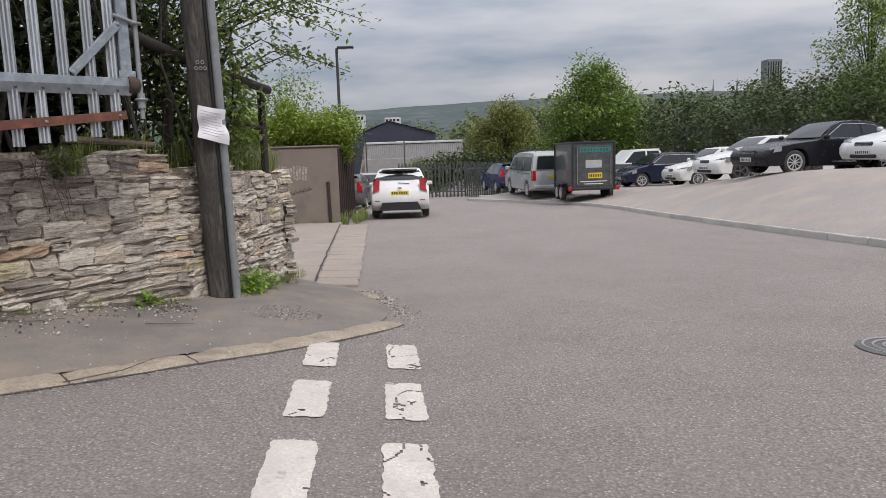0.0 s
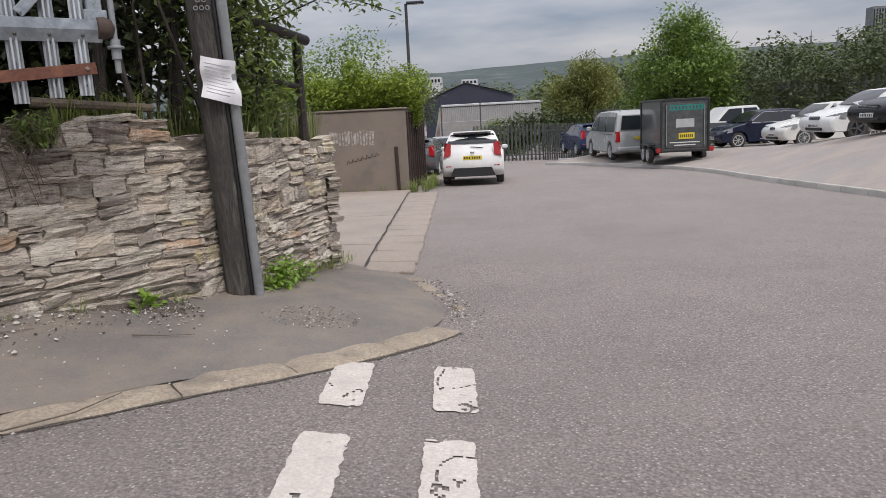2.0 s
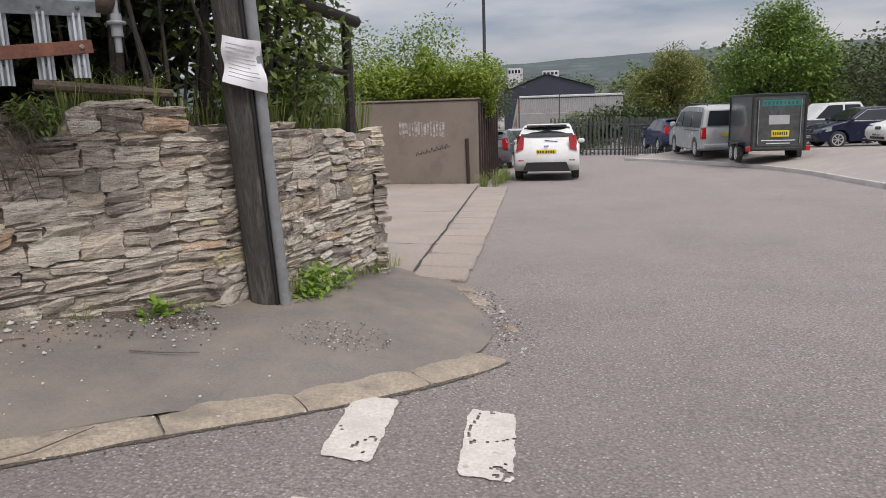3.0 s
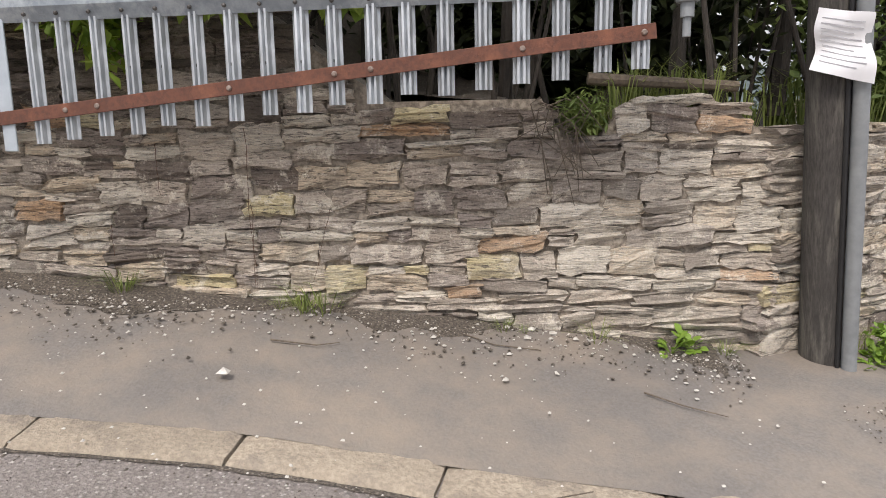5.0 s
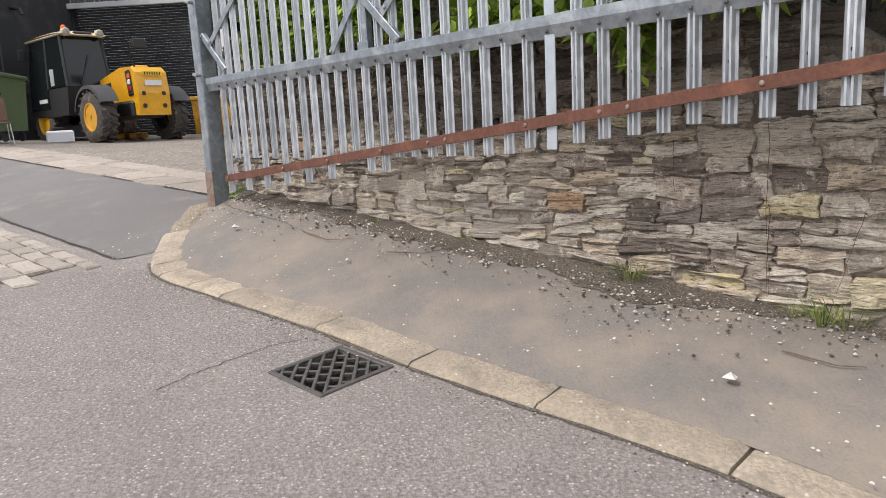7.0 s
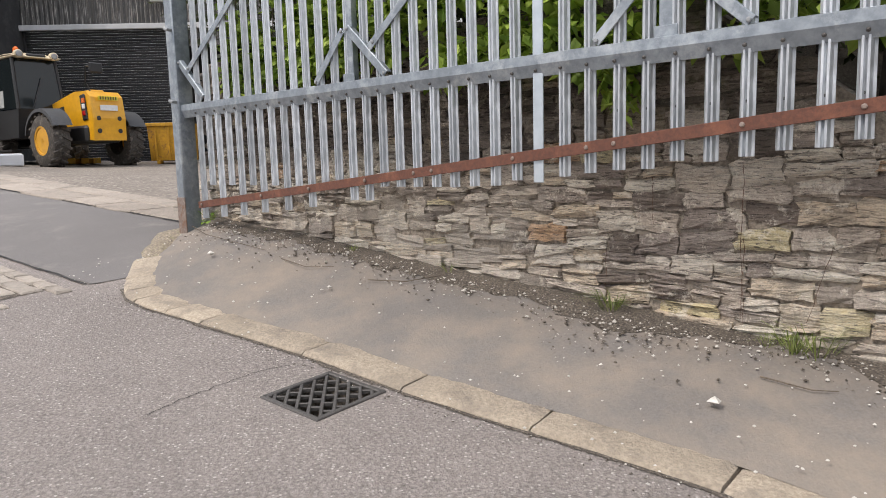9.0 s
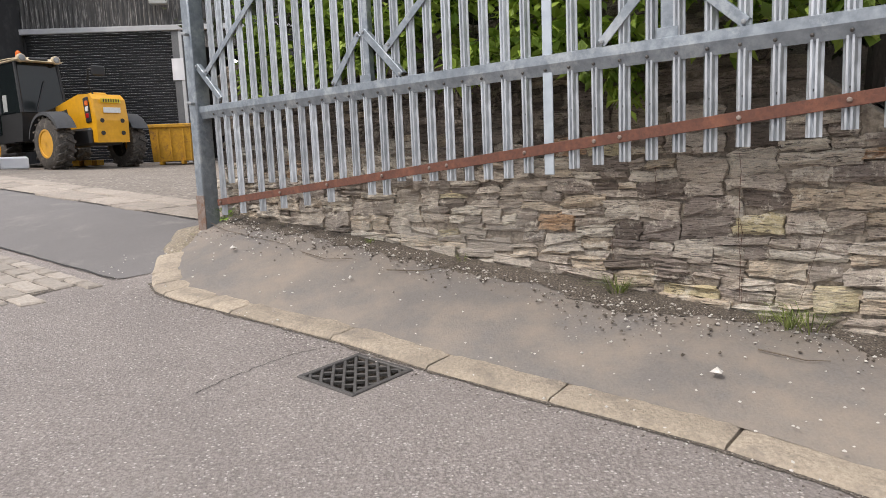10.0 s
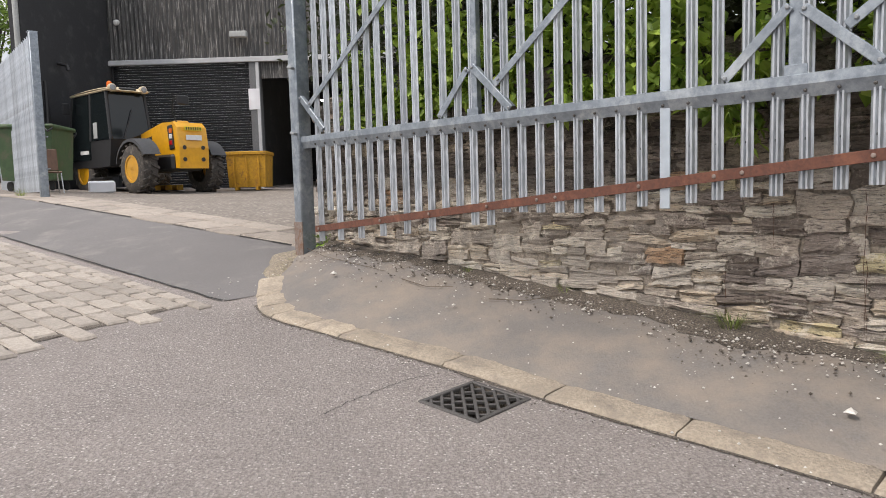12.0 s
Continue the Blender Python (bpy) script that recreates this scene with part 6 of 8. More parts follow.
def van():
    m = pose(4.35, 31.7, bank(4.3, 31) + 0.0, 0, 0, 98)
    home = thing("van", m, "silver passenger van parked with its rear to the road", "van", "parked cars")
    L, W, H, r = 4.9, 1.93, 1.92, 0.34
    fa, ra = 1.6, -1.5
    arch = lambda xc: [(xc + (r + 0.06) * math.cos(a), r + (r + 0.06) * math.sin(a)) for a in [math.pi * (1 - j / 10) for j in range(11)]]
    poly = [(-2.42, 0.32), (ra - r - 0.1, 0.25)] + [p for p in arch(ra) if p[1] > 0.25] + [(ra + r + 0.1, 0.25), (fa - r - 0.1, 0.25)] + [p for p in arch(fa) if p[1] > 0.25]
    poly += [(fa + r + 0.1, 0.25), (2.38, 0.26), (2.45, 0.55), (2.38, 0.85), (1.75, 1.08), (0.95, 1.78), (0.4, H - 0.03), (-1.0, H), (-2.2, H - 0.04), (-2.36, H - 0.18), (-2.45, 1.0), (-2.45, 0.5)]
    b = Build()
    side_body(b, poly, W / 2, 1.0, H, 0.13, 0.015)
    b.make("body", SILVER_CAR, home, "", True)
    hw = lambda z: W / 2 * (1 - 0.13 * max(0, min(1, (z - 1.0) / (H - 1.0))))
    for s in (-1, 1):
        for p in ([(1.5, 1.12), (0.86, 1.66), (0.42, 1.68), (0.42, 1.1)], [(0.34, 1.1), (0.34, 1.68), (-0.8, 1.69), (-0.8, 1.1)], [(-0.9, 1.1), (-0.9, 1.69), (-2.1, 1.66), (-2.15, 1.1)]):
            b = Build()
            b.prism(p, lambda q: (q[0], s * (hw(q[1]) + 0.005), q[1]), lambda q: (q[0], s * (hw(q[1]) - 0.03), q[1]))
            b.make("side_window", GLASS, home, "dark side window")
        b = Build()
        b.prism([(-0.02, 0.72), (0.14, 0.72), (0.12, 1.12), (0.0, 1.12)], lambda q: (-2.46, s * (W / 2 - 0.02 - q[0]), q[1]), lambda q: (-2.3, s * (W / 2 + 0.003 - q[0] * 0.4), q[1]))
        b.make("tail_lamp", LAMP_RED, home, "red tail lamp")
        b = Build()
        b.box((1.45, s * (W / 2 + 0.1), 1.18), (0.12, 0.2, 0.2), ch=0.04)
        b.make("mirror", SILVER_CAR, home)
        b = Build()
        b.tube([(0.6, s * 0.7, H - 0.02), (0.4, s * 0.7, H + 0.05), (-1.9, s * 0.7, H + 0.04), (-2.1, s * 0.7, H - 0.04)], 0.018, 8)
        b.make("roof_rail", BLACK, home, "", True)
        b = Build()
        b.box((-1.0, s * (W / 2 + 0.003), 1.0), (2.0, 0.012, 0.02))
        b.make("door_rail", BLACK, home)
        wheel(home, fa, s * (W / 2 - 0.12), r, 0.22, s)
        wheel(home, ra, s * (W / 2 - 0.12), r, 0.22, s)
    b = Build()
    b.prism([(-0.78, 1.18), (0.78, 1.18), (0.7, 1.7), (-0.7, 1.7)], lambda q: (-2.48 + 0.1 * max(0, q[1] - 1.2), q[0], q[1]), lambda q: (-2.3, q[0], q[1]))
    b.make("rear_window", GLASS, home, "dark rear window")
    b = Build()
    b.box((-2.46, 0, 0.45), (0.12, 1.8, 0.18), ch=0.05)
    b.make("bumper", SILVER_CAR, home)
    b = Build()
    b.box((-2.47, 0, 0.86), (0.02, 0.52, 0.11), ch=0.004)
    b.make("number_plate", PLATE_Y, home)
    b = Build()
    b.prism([(0, 0), (1, 0), (1, 1), (0, 1)], lambda q: (lerp(1.72, 1.02, q[1]) + 0.02, lerp(-0.8, 0.8, q[0]), lerp(1.11, 1.75, q[1]) + 0.015), lambda q: (lerp(1.72, 1.02, q[1]) - 0.05, lerp(-0.8, 0.8, q[0]), lerp(1.11, 1.75, q[1]) - 0.05))
    b.make("windscreen", GLASS, home)
    b = Build()
    b.box((0, 0, 0.42), (4.2, 1.4, 0.3), ch=0.03)
    b.make("underbody", BLACK, home)


van()

TRAILER = material("charcoal_panel", (0.075, 0.08, 0.08), (0.035, 0.04, 0.04), rough=0.35, fine=8, coarse=1.5, bump=0.03, coat=0.4, stain=(0.10, 0.105, 0.105), stain_at=(0.5, 0.75))
TEAL = material("teal_lettering", (0.01, 0.22, 0.19), (0.008, 0.17, 0.15), rough=0.5, fine=10, coarse=2, bump=0)


def trailer():
    m = pose(5.45, 27.25, 0, 0, 0, 94)
    z = bank(5.3, 26.6)
    m = m @ Matrix.Translation((0, 0, z))
    home = thing("box_trailer", m, "charcoal box trailer with teal lettering and a yellow plate", "trailer")
    L, W, lo, hi = 2.75, 1.55, 0.42, 2.12
    b = Build()
    b.box((0, 0, (lo + hi) / 2), (L, W, hi - lo), ch=0.02)
    b.make("box_body", TRAILER, home)
    for s in (-1, 1):
        for e in (-1, 1):
            b = Build()
            b.box((e * (L / 2), s * (W / 2), (lo + hi) / 2), (0.07, 0.07, hi - lo + 0.03), ch=0.012)
            b.make("corner_post", BLACK, home)
        for zz in (lo, hi):
            b = Build()
            b.box((0, s * W / 2, zz), (L, 0.06, 0.07), ch=0.012)
            b.make("edge_rail", BLACK, home)
        b = Build()
        b.box((0, s * (W / 2 + 0.12), 0.62), (1.35, 0.24, 0.05), ch=0.02)
        b.make("mudguard", BLACK, home)
        b = Build()
        b.box((-L / 2 - 0.02, s * (W / 2 + 0.1), 0.47), (0.05, 0.16, 0.16), ch=0.02)
        b.make("tail_lamp", LAMP_RED, home, "red trailer lamp")
        for x in (-0.36, 0.28):
            wheel(home, x, s * (W / 2 + 0.12), 0.28, 0.17, s, 5)
    for zz in (lo + 0.02, hi):
        b = Build()
        b.box((-L / 2, 0, zz), (0.06, W, 0.08), ch=0.012)
        b.make("end_rail", BLACK, home)
    b = Build()
    b.box((-L / 2 - 0.012, 0.0, 1.27), (0.03, W - 0.25, 1.46), ch=0.01)
    door = b.make("ramp_door", TRAILER, home)
    b = Build()
    b.box((-L / 2 - 0.03, -0.05, 1.86), (0.008, 1.12, 0.18))
    b.make("sign_panel", TEAL, door, "teal name panel")
    for j in range(9):
        b = Build()
        b.box((-L / 2 - 0.035, 0.43 - 0.115 * j, 1.86), (0.004, 0.06, 0.10))
        b.make("sign_mark", TRAILER, door)
    b = Build()
    b.box((-L / 2 - 0.03, 0.0, 1.35), (0.006, 0.6, 0.28), ch=0.002)
    b.make("pale_graphic", SILVER_CAR, door, "pale vehicle graphic")
    for j in range(2):
        b = Build()
        b.box((-L / 2 - 0.03, 0.0, 0.72 - 0.09 * j), (0.006, 1.0 - 0.3 * j, 0.03))
        b.make("sign_line", PLATE_W, door)
    b = Build()
    b.box((-L / 2 - 0.035, -0.05, 0.93), (0.012, 0.52, 0.2), ch=0.003)
    pl = b.make("number_plate", PLATE_Y, door)
    for j in range(7):
        b = Build()
        b.box((-L / 2 - 0.044, 0.15 - 0.064 * j, 0.93), (0.004, 0.036, 0.10))
        b.make("plate_mark", BLACK, pl)
    for s in (-1, 1):
        b = Build()
        b.tube([(-L / 2 - 0.06, s * 0.62, 0.62), (-L / 2 - 0.06, s * 0.62, 1.95)], 0.014, 8)
        b.make("lock_bar", CONDUIT, door, "", True)
    b = Build()
    b.tube([(L / 2, 0.5, 0.45), (L / 2 + 1.1, 0, 0.45)], 0.04, 8)
    b.tube([(L / 2, -0.5, 0.45), (L / 2 + 1.1, 0, 0.45)], 0.04, 8)
    b.make("drawbar", BLACK, home)


trailer()


def pickup():
    m = pose(9.3, 34.2, bank(9, 34) - 0.05, 0, 0, 188)
    home = thing("pickup_truck", m, "grey pickup truck with a white cab behind the trailer", "pickup")
    b = Build()
    side_body(b, [(-2.5, 0.4), (2.4, 0.4), (2.5, 0.7), (2.3, 1.0), (1.2, 1.12), (-2.45, 1.12)], 0.9)
    b.make("body", GREY_CAR, home, "", True)
    b = Build()
    side_body(b, [(1.1, 1.08), (0.4, 1.75), (-0.9, 1.78), (-1.3, 1.08)], 0.86, 1.1, 1.78, 0.16, 0.01)
    b.make("cab", WHITE_CAR, home, "white cab", True)
    for s in (-1, 1):
        for p in ([(0.85, 1.16), (0.35, 1.66), (-0.2, 1.68), (-0.2, 1.16)], [(-0.28, 1.16), (-0.28, 1.68), (-0.85, 1.68), (-1.05, 1.16)]):
            b = Build()
            b.prism(p, lambda q: (q[0], s * (0.865 * (1 - 0.16 * (q[1] - 1.1) / 0.68) + 0.005), q[1]), lambda q: (q[0], s * 0.7, q[1]))
            b.make("side_window", GLASS, home)
        for x in (1.5, -1.5):
            wheel(home, x, s * 0.8, 0.36, 0.24, s)


pickup()


# ---- rendered wall, lamp, hedge ----
WHITEWASH = material("faded_white_paint", (0.50, 0.47, 0.43), (0.33, 0.30, 0.27), rough=0.95, fine=25, coarse=4, bump=0.2, stain=(0.235, 0.2, 0.168), stain_at=(0.47, 0.54))


def garage_block():
    home = thing("rendered_outbuilding", Matrix.Identity(4), "low brown rendered outbuilding with a whitewashed patch", "outbuilding")
    zb = land(-3, 20)
    b = Build()
    b.box((-6.4, 21.9, (1.72 + zb - 0.3) / 2), (7.0, 3.6, 1.72 - zb + 0.3), ch=0.03)
    b.make("wall", CONC, home)
    b = Build()
    b.box((-6.4, 21.9, 1.745), (7.08, 3.68, 0.05), ch=0.015)
    b.make("coping", CONC, home)
    b = Build()
    b.tube([(-3.17, 20.07, zb), (-3.19, 20.07, 0.75)], 0.045, 8)
    b.make("downpipe", RUSTDARK, home, "dark rusty pipe", True)
    # whitewashed name patch: faded upright strokes
    for k in range(15):
        r = random.Random(k)
        b = Build()
        x = -4.95 + 0.082 * k
        b.box((x, 20.094, 1.02 + r.uniform(-0.03, 0.03)), (r.uniform(0.03, 0.075), 0.008, r.uniform(0.28, 0.42)), ch=0.001)
        b.make("paint_patch", WHITEWASH, home)
    for k in range(7):
        r = random.Random(k + 50)
        b = Build()
        x = -4.55 + 0.13 * k
        b.tube([(x, 20.095, 0.32 + 0.03 * k), (x + 0.03, 20.094, 0.44 + 0.03 * k), (x + 0.08, 20.094, 0.36 + 0.03 * k), (x + 0.12, 20.095, 0.38 + 0.03 * k)], 0.008, 5)
        b.make("scrawl", INKD, home)
    for k in range(9):
        b = Build()
        b.box((-2.88, 20.25 + 0.4 * k, 0.55), (0.05, 0.1, 2.2), ch=0.01)
        b.make("timber_slat", RUSTDARK, home)


RUSTDARK = material("dark_rust", (0.05, 0.03, 0.025), (0.03, 0.02, 0.018), rough=0.9, fine=30, coarse=4, bump=0.3)
INKD = material("dark_paint", (0.04, 0.036, 0.034), (0.025, 0.022, 0.02), rough=0.9, bump=0)
garage_block()
bush("hedge", [((-6.3 + 0.55 * k, 20.9 + 0.5 * (k % 2), 2.0 + 0.35 * math.sin(k * 1.3) ** 2), (0.75, 0.9, 0.6)) for k in range(7)] + [((-3.1, 20.9, 2.0), (0.5, 0.7, 0.5)), ((-4.4, 20.8, 2.75), (0.35, 0.4, 0.5)), ((-2.85, 21.4, 1.7), (0.3, 0.5, 0.45))],
     LEAF_BUSH, "bright yellow-green hedge overhanging the rendered outbuilding", 71, 26000, 0.09, (), 0.45)
bush("hedge", [((-8.5 + 0.8 * k, 22.3, 2.6 + 0.3 * (k % 3)), (1.0, 1.0, 1.0)) for k in range(6)], LEAF_TREE, "darker green hedge behind the outbuilding", 72, 7000, 0.1, (), 0.45)
bush("shrub", [((-5.0, 35.0, 2.6), (1.0, 0.9, 1.3)), ((-4.3, 35.5, 2.0), (0.7, 0.8, 1.0)), ((-5.2, 35.2, 0.6), (0.8, 0.8, 1.4))], LEAF_DARK, "dark green shrub at the roadside behind the lamp post", 73, 5000, 0.1, (), 0.4)


def street_lamp(x, y, h, label, size=1.0, head=0.55):
    home = thing("street_lamp", Matrix.Translation((x, y, land(x, y))), label, "street lamp", "street lamps")
    b = Build()
    b.lathe([(0, 0.09 * size), (1.1, 0.09 * size), (1.15, 0.06 * size), (h, 0.045 * size)], (0, 0, 0), (0, 0, 1), 12)
    b.make("column", LAMPM, home, "", True)
    b = Build()
    b.box((head / 2 + 0.02, 0, h + 0.02), (head, 0.2 * size, 0.08 * size), ch=0.025)
    b.make("lamp_head", LAMPM, home)
    b = Build()
    b.box((head / 2 + 0.08, 0, h - 0.025), (head * 0.6, 0.14 * size, 0.012))
    b.make("lens", LAMP_CLEAR, home)


LAMPM = material("black_lamp_paint", (0.035, 0.037, 0.042), (0.025, 0.026, 0.03), rough=0.5, fine=20, coarse=3, bump=0.05)
street_lamp(-3.33, 24.2, 5.55, "black street lamp column with a flat arm head")
street_lamp(-6.4, 62, 5.0, "thin far street lamp column by the works")
street_lamp(-3.3, 66, 6.0, "thin far street lamp column by the works")

# ---- distance ----
NAVY = material("navy_cladding", (0.032, 0.038, 0.062), (0.024, 0.028, 0.046), rough=0.6, fine=2, coarse=0.2, bump=0.05)
PALEROOF = material("pale_sheet_roof", (0.55, 0.56, 0.57), (0.45, 0.46, 0.47), rough=0.7, fine=3, coarse=0.3, bump=0.1)
GREYROOF = material("fibre_cement_roof", (0.20, 0.195, 0.185), (0.14, 0.137, 0.132), rough=0.9, fine=4, coarse=0.5, bump=0.2)
BRICK = material("red_brick", (0.26, 0.14, 0.10), (0.18, 0.10, 0.075), rough=0.9, fine=12, coarse=1, bump=0.3)
PALEWALL = material("pale_sheet_wall", (0.34, 0.33, 0.32), (0.26, 0.255, 0.25), rough=0.85, fine=5, coarse=0.5, bump=0.1)


def warehouse():
    y = 150.0
    home = thing("warehouse", Matrix.Translation((-10.6, y, -11.8)), "navy clad warehouse with a pale pitched roof", "warehouse")
    b = Build()
    gable = [(-8.4, 0), (9.6, 0), (9.6, 17.6), (0.2, 20.2), (-8.4, 17.0)]
    b.prism(gable, lambda p: (p[0], 0, p[1]), lambda p: (p[0], 40, p[1]))
    b.make("wall", NAVY, home)
    b = Build()
    b.add([(-8.8, -0.4, 17.0), (0.2, -0.4, 20.35), (-2.0, 40, 20.9), (-13.5, 40, 18.0)], [(0, 1, 2, 3)])
    b.add([(9.9, -0.4, 17.6), (0.2, -0.4, 20.35), (0.2, 40, 20.35), (9.9, 40, 17.6)], [(0, 1, 2, 3)])
    b.make("roof", PALEROOF, home)
    b = Build()
    b.box((2.6, -0.05, 15.6), (2.4, 0.1, 1.0))
    b.make("sign", PALEROOF, home)
    for k in range(16):
        b = Build()
        b.box((-7.2 + 0.98 * k, -0.03, 8.8), (0.06, 0.06, 16.5))
        b.make("cladding_rib", NAVY, home)


warehouse()


def works():
    y = 68.0
    home = thing("works_building", Matrix.Translation((-2.6, y, -4.1)), "low grey works with a fibre-cement roof and brick gable", "factory")
    b = Build()
    b.box((0.0, 5.5, 2.6), (9.4, 10, 5.2), ch=0.02)
    b.make("wall", PALEWALL, home)
    b = Build()
    b.prism([(0, 0), (10, 0), (10, 3.9), (5, 6.6), (0, 3.9)], lambda p: (-4.95, 0.5 + p[0], p[1]), lambda p: (-4.7, 0.5 + p[0], p[1]))
    b.make("brick_gable", BRICK, home, "red brick gable")
    rows = []
    for k in range(95):
        x = -5.2 + 10.1 * k / 94
        w = 0.05 * math.sin(k * math.pi)
        rows.append([(x, 0.1, 3.55 + 0.07 * (k % 2)), (x, 5.6, 6.65 + 0.07 * (k % 2))])
    b = Build()
    b.grid(rows)
    b.make("roof", GREYROOF, home, "", False)
    b = Build()
    b.box((0, 5.6, 6.78), (10.2, 0.5, 0.22), ch=0.04)
    b.make("ridge", PALEROOF, home, "pale ridge flashing")
    b = Build()
    b.box((-3.3, 0.42, 2.9), (2.2, 0.12, 0.9))
    b.make("window", PALEROOF, home, "pale boarded window band")
    b = Build()
    b.box((-2.9, 0.42, 1.2), (1.4, 0.1, 2.3))
    b.make("door", PALEWALL, home)


works()
for k, (x, y, w, h) in enumerate(((-12, 330, 6, 26), (-2, 420, 9, 29), (3, 470, 12, 24))):
    home = thing("far_block", Matrix.Translation((x - 25, y, -6)), "distant pale flat-roofed building among trees", "building")
    b = Build()
    b.box((0, 0, h / 2), (w, 8, h), ch=0.05)
    b.make("wall", PALEROOF, home)
    for j in range(4):
        b = Build()
        b.box((-w * 0.36 + w * 0.24 * j, -4.02, h - 1.6), (w * 0.15, 0.08, 1.4))
        b.make("window", GLASS, home)


def far_palisade(x0, y0, x1, y1, z, h, label, pitch=0.22, mat=None):
    d = Vector((x1 - x0, y1 - y0))
    n = int(d.length / pitch)
    home = thing("palisade_fence", Matrix.Identity(4), label, "fence", "palisade fences")
    first = None
    a = math.degrees(math.atan2(d.y, d.x))
    for k in range(n + 1):
        p = Vector((x0, y0)).lerp(Vector((x1, y1)), k / n)
        if first is None:
            first = pale_mesh(0, h).make("pale", mat or FENCEM, home)
            me = first.data
            ob = first
        else:
            ob = new("pale", me)
            ob.parent = home
        ob.matrix_basis = pose(p.x, p.y, z, 0, 0, a) @ Matrix.Diagonal((1.5, 1, 1, 1))
    for zz in (0.35, h - 0.4):
        b = Build()
        b.box(((x0 + x1) / 2, (y0 + y1) / 2, z + zz), (d.length, 0.05, 0.06), Matrix.Rotation(radians(a), 3, "Z"), 0.005)
        b.make("rail", mat or FENCEM, home)
    return home


FENCEM = material("weathered_galvanised", (0.135, 0.142, 0.14), (0.085, 0.09, 0.09), rough=0.6, metal=0.4, fine=10, coarse=1.0, bump=0.05, local=True)
far_palisade(-2.5, 42.5, 1.4, 41.5, -1.15, 2.1, "weathered steel palisade fence across the end of the street")
far_palisade(1.5, 41.2, 3.9, 39.2, -1.1, 2.0, "leaning steel palisade gate at the end of the street", 0.15)
far_palisade(4.0, 39.2, 6.0, 39.6, -0.9, 2.4, "tall steel palisade panel beside the gate", 0.2)
far_palisade(12.5, 38.0, 20, 34.5, 0.1, 2.4, "steel palisade fence behind the car park", 0.26)
b = Build()
b.box((2.9, 39.6, -1.02), (1.6, 0.12, 0.14), ch=0.02)
b.make("barrier_board", PLATE_W, None, "white board lying at the foot of the gate", False, "", "board")

# trees and scrub
tree("tree", (8.6, 39.5, -0.4), 6.2, 4.4, LEAF_TREE, "young broadleaf tree in fresh green leaf behind the van", 81, 26000, 0.165, 40, 0.22, 0.14)
tree("willow_tree", (4.2, 47, -1.0), 5.3, 3.9, LEAF_WILLOW, "yellow-green willow in thin spring leaf", 82, 22000, 0.2, 18, 0.2, 0.16, 0.35)
tree("willow_tree", (6.8, 66, -1.2), 6.5, 3.6, LEAF_WILLOW, "yellow-green willow in thin spring leaf", 83, 9000, 0.34, 16, 0.2, 0.16, 0.35)
tree("birch_tree", (22.6, 38, 0.5), 8.9, 3.6, LEAF_TREE, "tall thin birch with open spring foliage", 84, 9000, 0.17, 20, 0.3, 0.12)
bush("scrub", [((-0.9 + 1.1 * k, 44.5 + (k % 2), 0.0 + 0.12 * k + 0.35 * math.sin(k)), (1.0, 0.9, 1.2)) for k in range(8)], LEAF_DARK, "dark scrub behind the palisade fence", 85, 12000, 0.2, (), 0.5, category="scrub")
bush("scrub", [((-2.6 + 0.9 * k, 55 + (k % 2), -0.3 + 0.5 * math.sin(k * 2)), (0.9, 0.9, 1.2)) for k in range(4)], LEAF_BUSHG, "green scrub in front of the works", 86, 5000, 0.16, (), 0.5, category="scrub")
rs = random.Random(90)
for j in range(3):
    blobs = []
    for k in range(12):
        x = 9.5 + 2.1 * k + rs.uniform(-0.6, 0.6)
        y = (40, 46, 56)[j] - 0.42 * (x - 9) * (1 if j < 2 else 0.6) + rs.uniform(-0.8, 0.8)
        top = lerp(3.2, 5.9, k / 11) + (0.5 * j) + rs.uniform(-0.5, 0.7)
        blobs.append(((x, y, top * 0.45), (rs.uniform(1.3, 2.0), 1.4, top * 0.6)))
    bush("scrub", blobs, (LEAF_DARK, LEAF_DARK, LEAF_FAR)[j], "dense dark scrub and small trees behind the car park", 91 + j, 26000, 0.21 + 0.04 * j, (), 0.55, category="scrub")
blobs = []
for k in range(26):
    x = 4 + 5.0 * k + rs.uniform(-2, 2)
    blobs.append(((x, 105 + rs.uniform(-6, 10), 1.5 + rs.uniform(-0.5, 1.5) + (2 if k > 10 else 0)), (rs.uniform(4, 6), 4, rs.uniform(4.5, 7.5))))
bush("far_woods", blobs, LEAF_FAR, "distant belt of pale green trees beyond the works", 99, 26000, 0.95, (), 0.6, category="woods")

blobs = []
for k in range(26):
    blobs.append(((-62 + 5.2 * k + rs.uniform(-2, 2), 215 + rs.uniform(-8, 10), 3.5 + rs.uniform(-1, 2) + 2.5 * smooth01(0, 30, -62 + 5.2 * k)), (rs.uniform(5, 7), 5, rs.uniform(6, 8.5))))
bush("far_woods", blobs, LEAF_FAR, "distant belt of trees below the hillside", 98, 26000, 0.9, (), 0.6, category="woods")

# woodland colour with the blue-grey of distant haze mixed in
HILLM = material("hazed_wooded_hillside", (0.062, 0.085, 0.08), (0.034, 0.05, 0.052), rough=1.0, fine=0.05, coarse=0.006, bump=0.0, stain=(0.09, 0.112, 0.105))


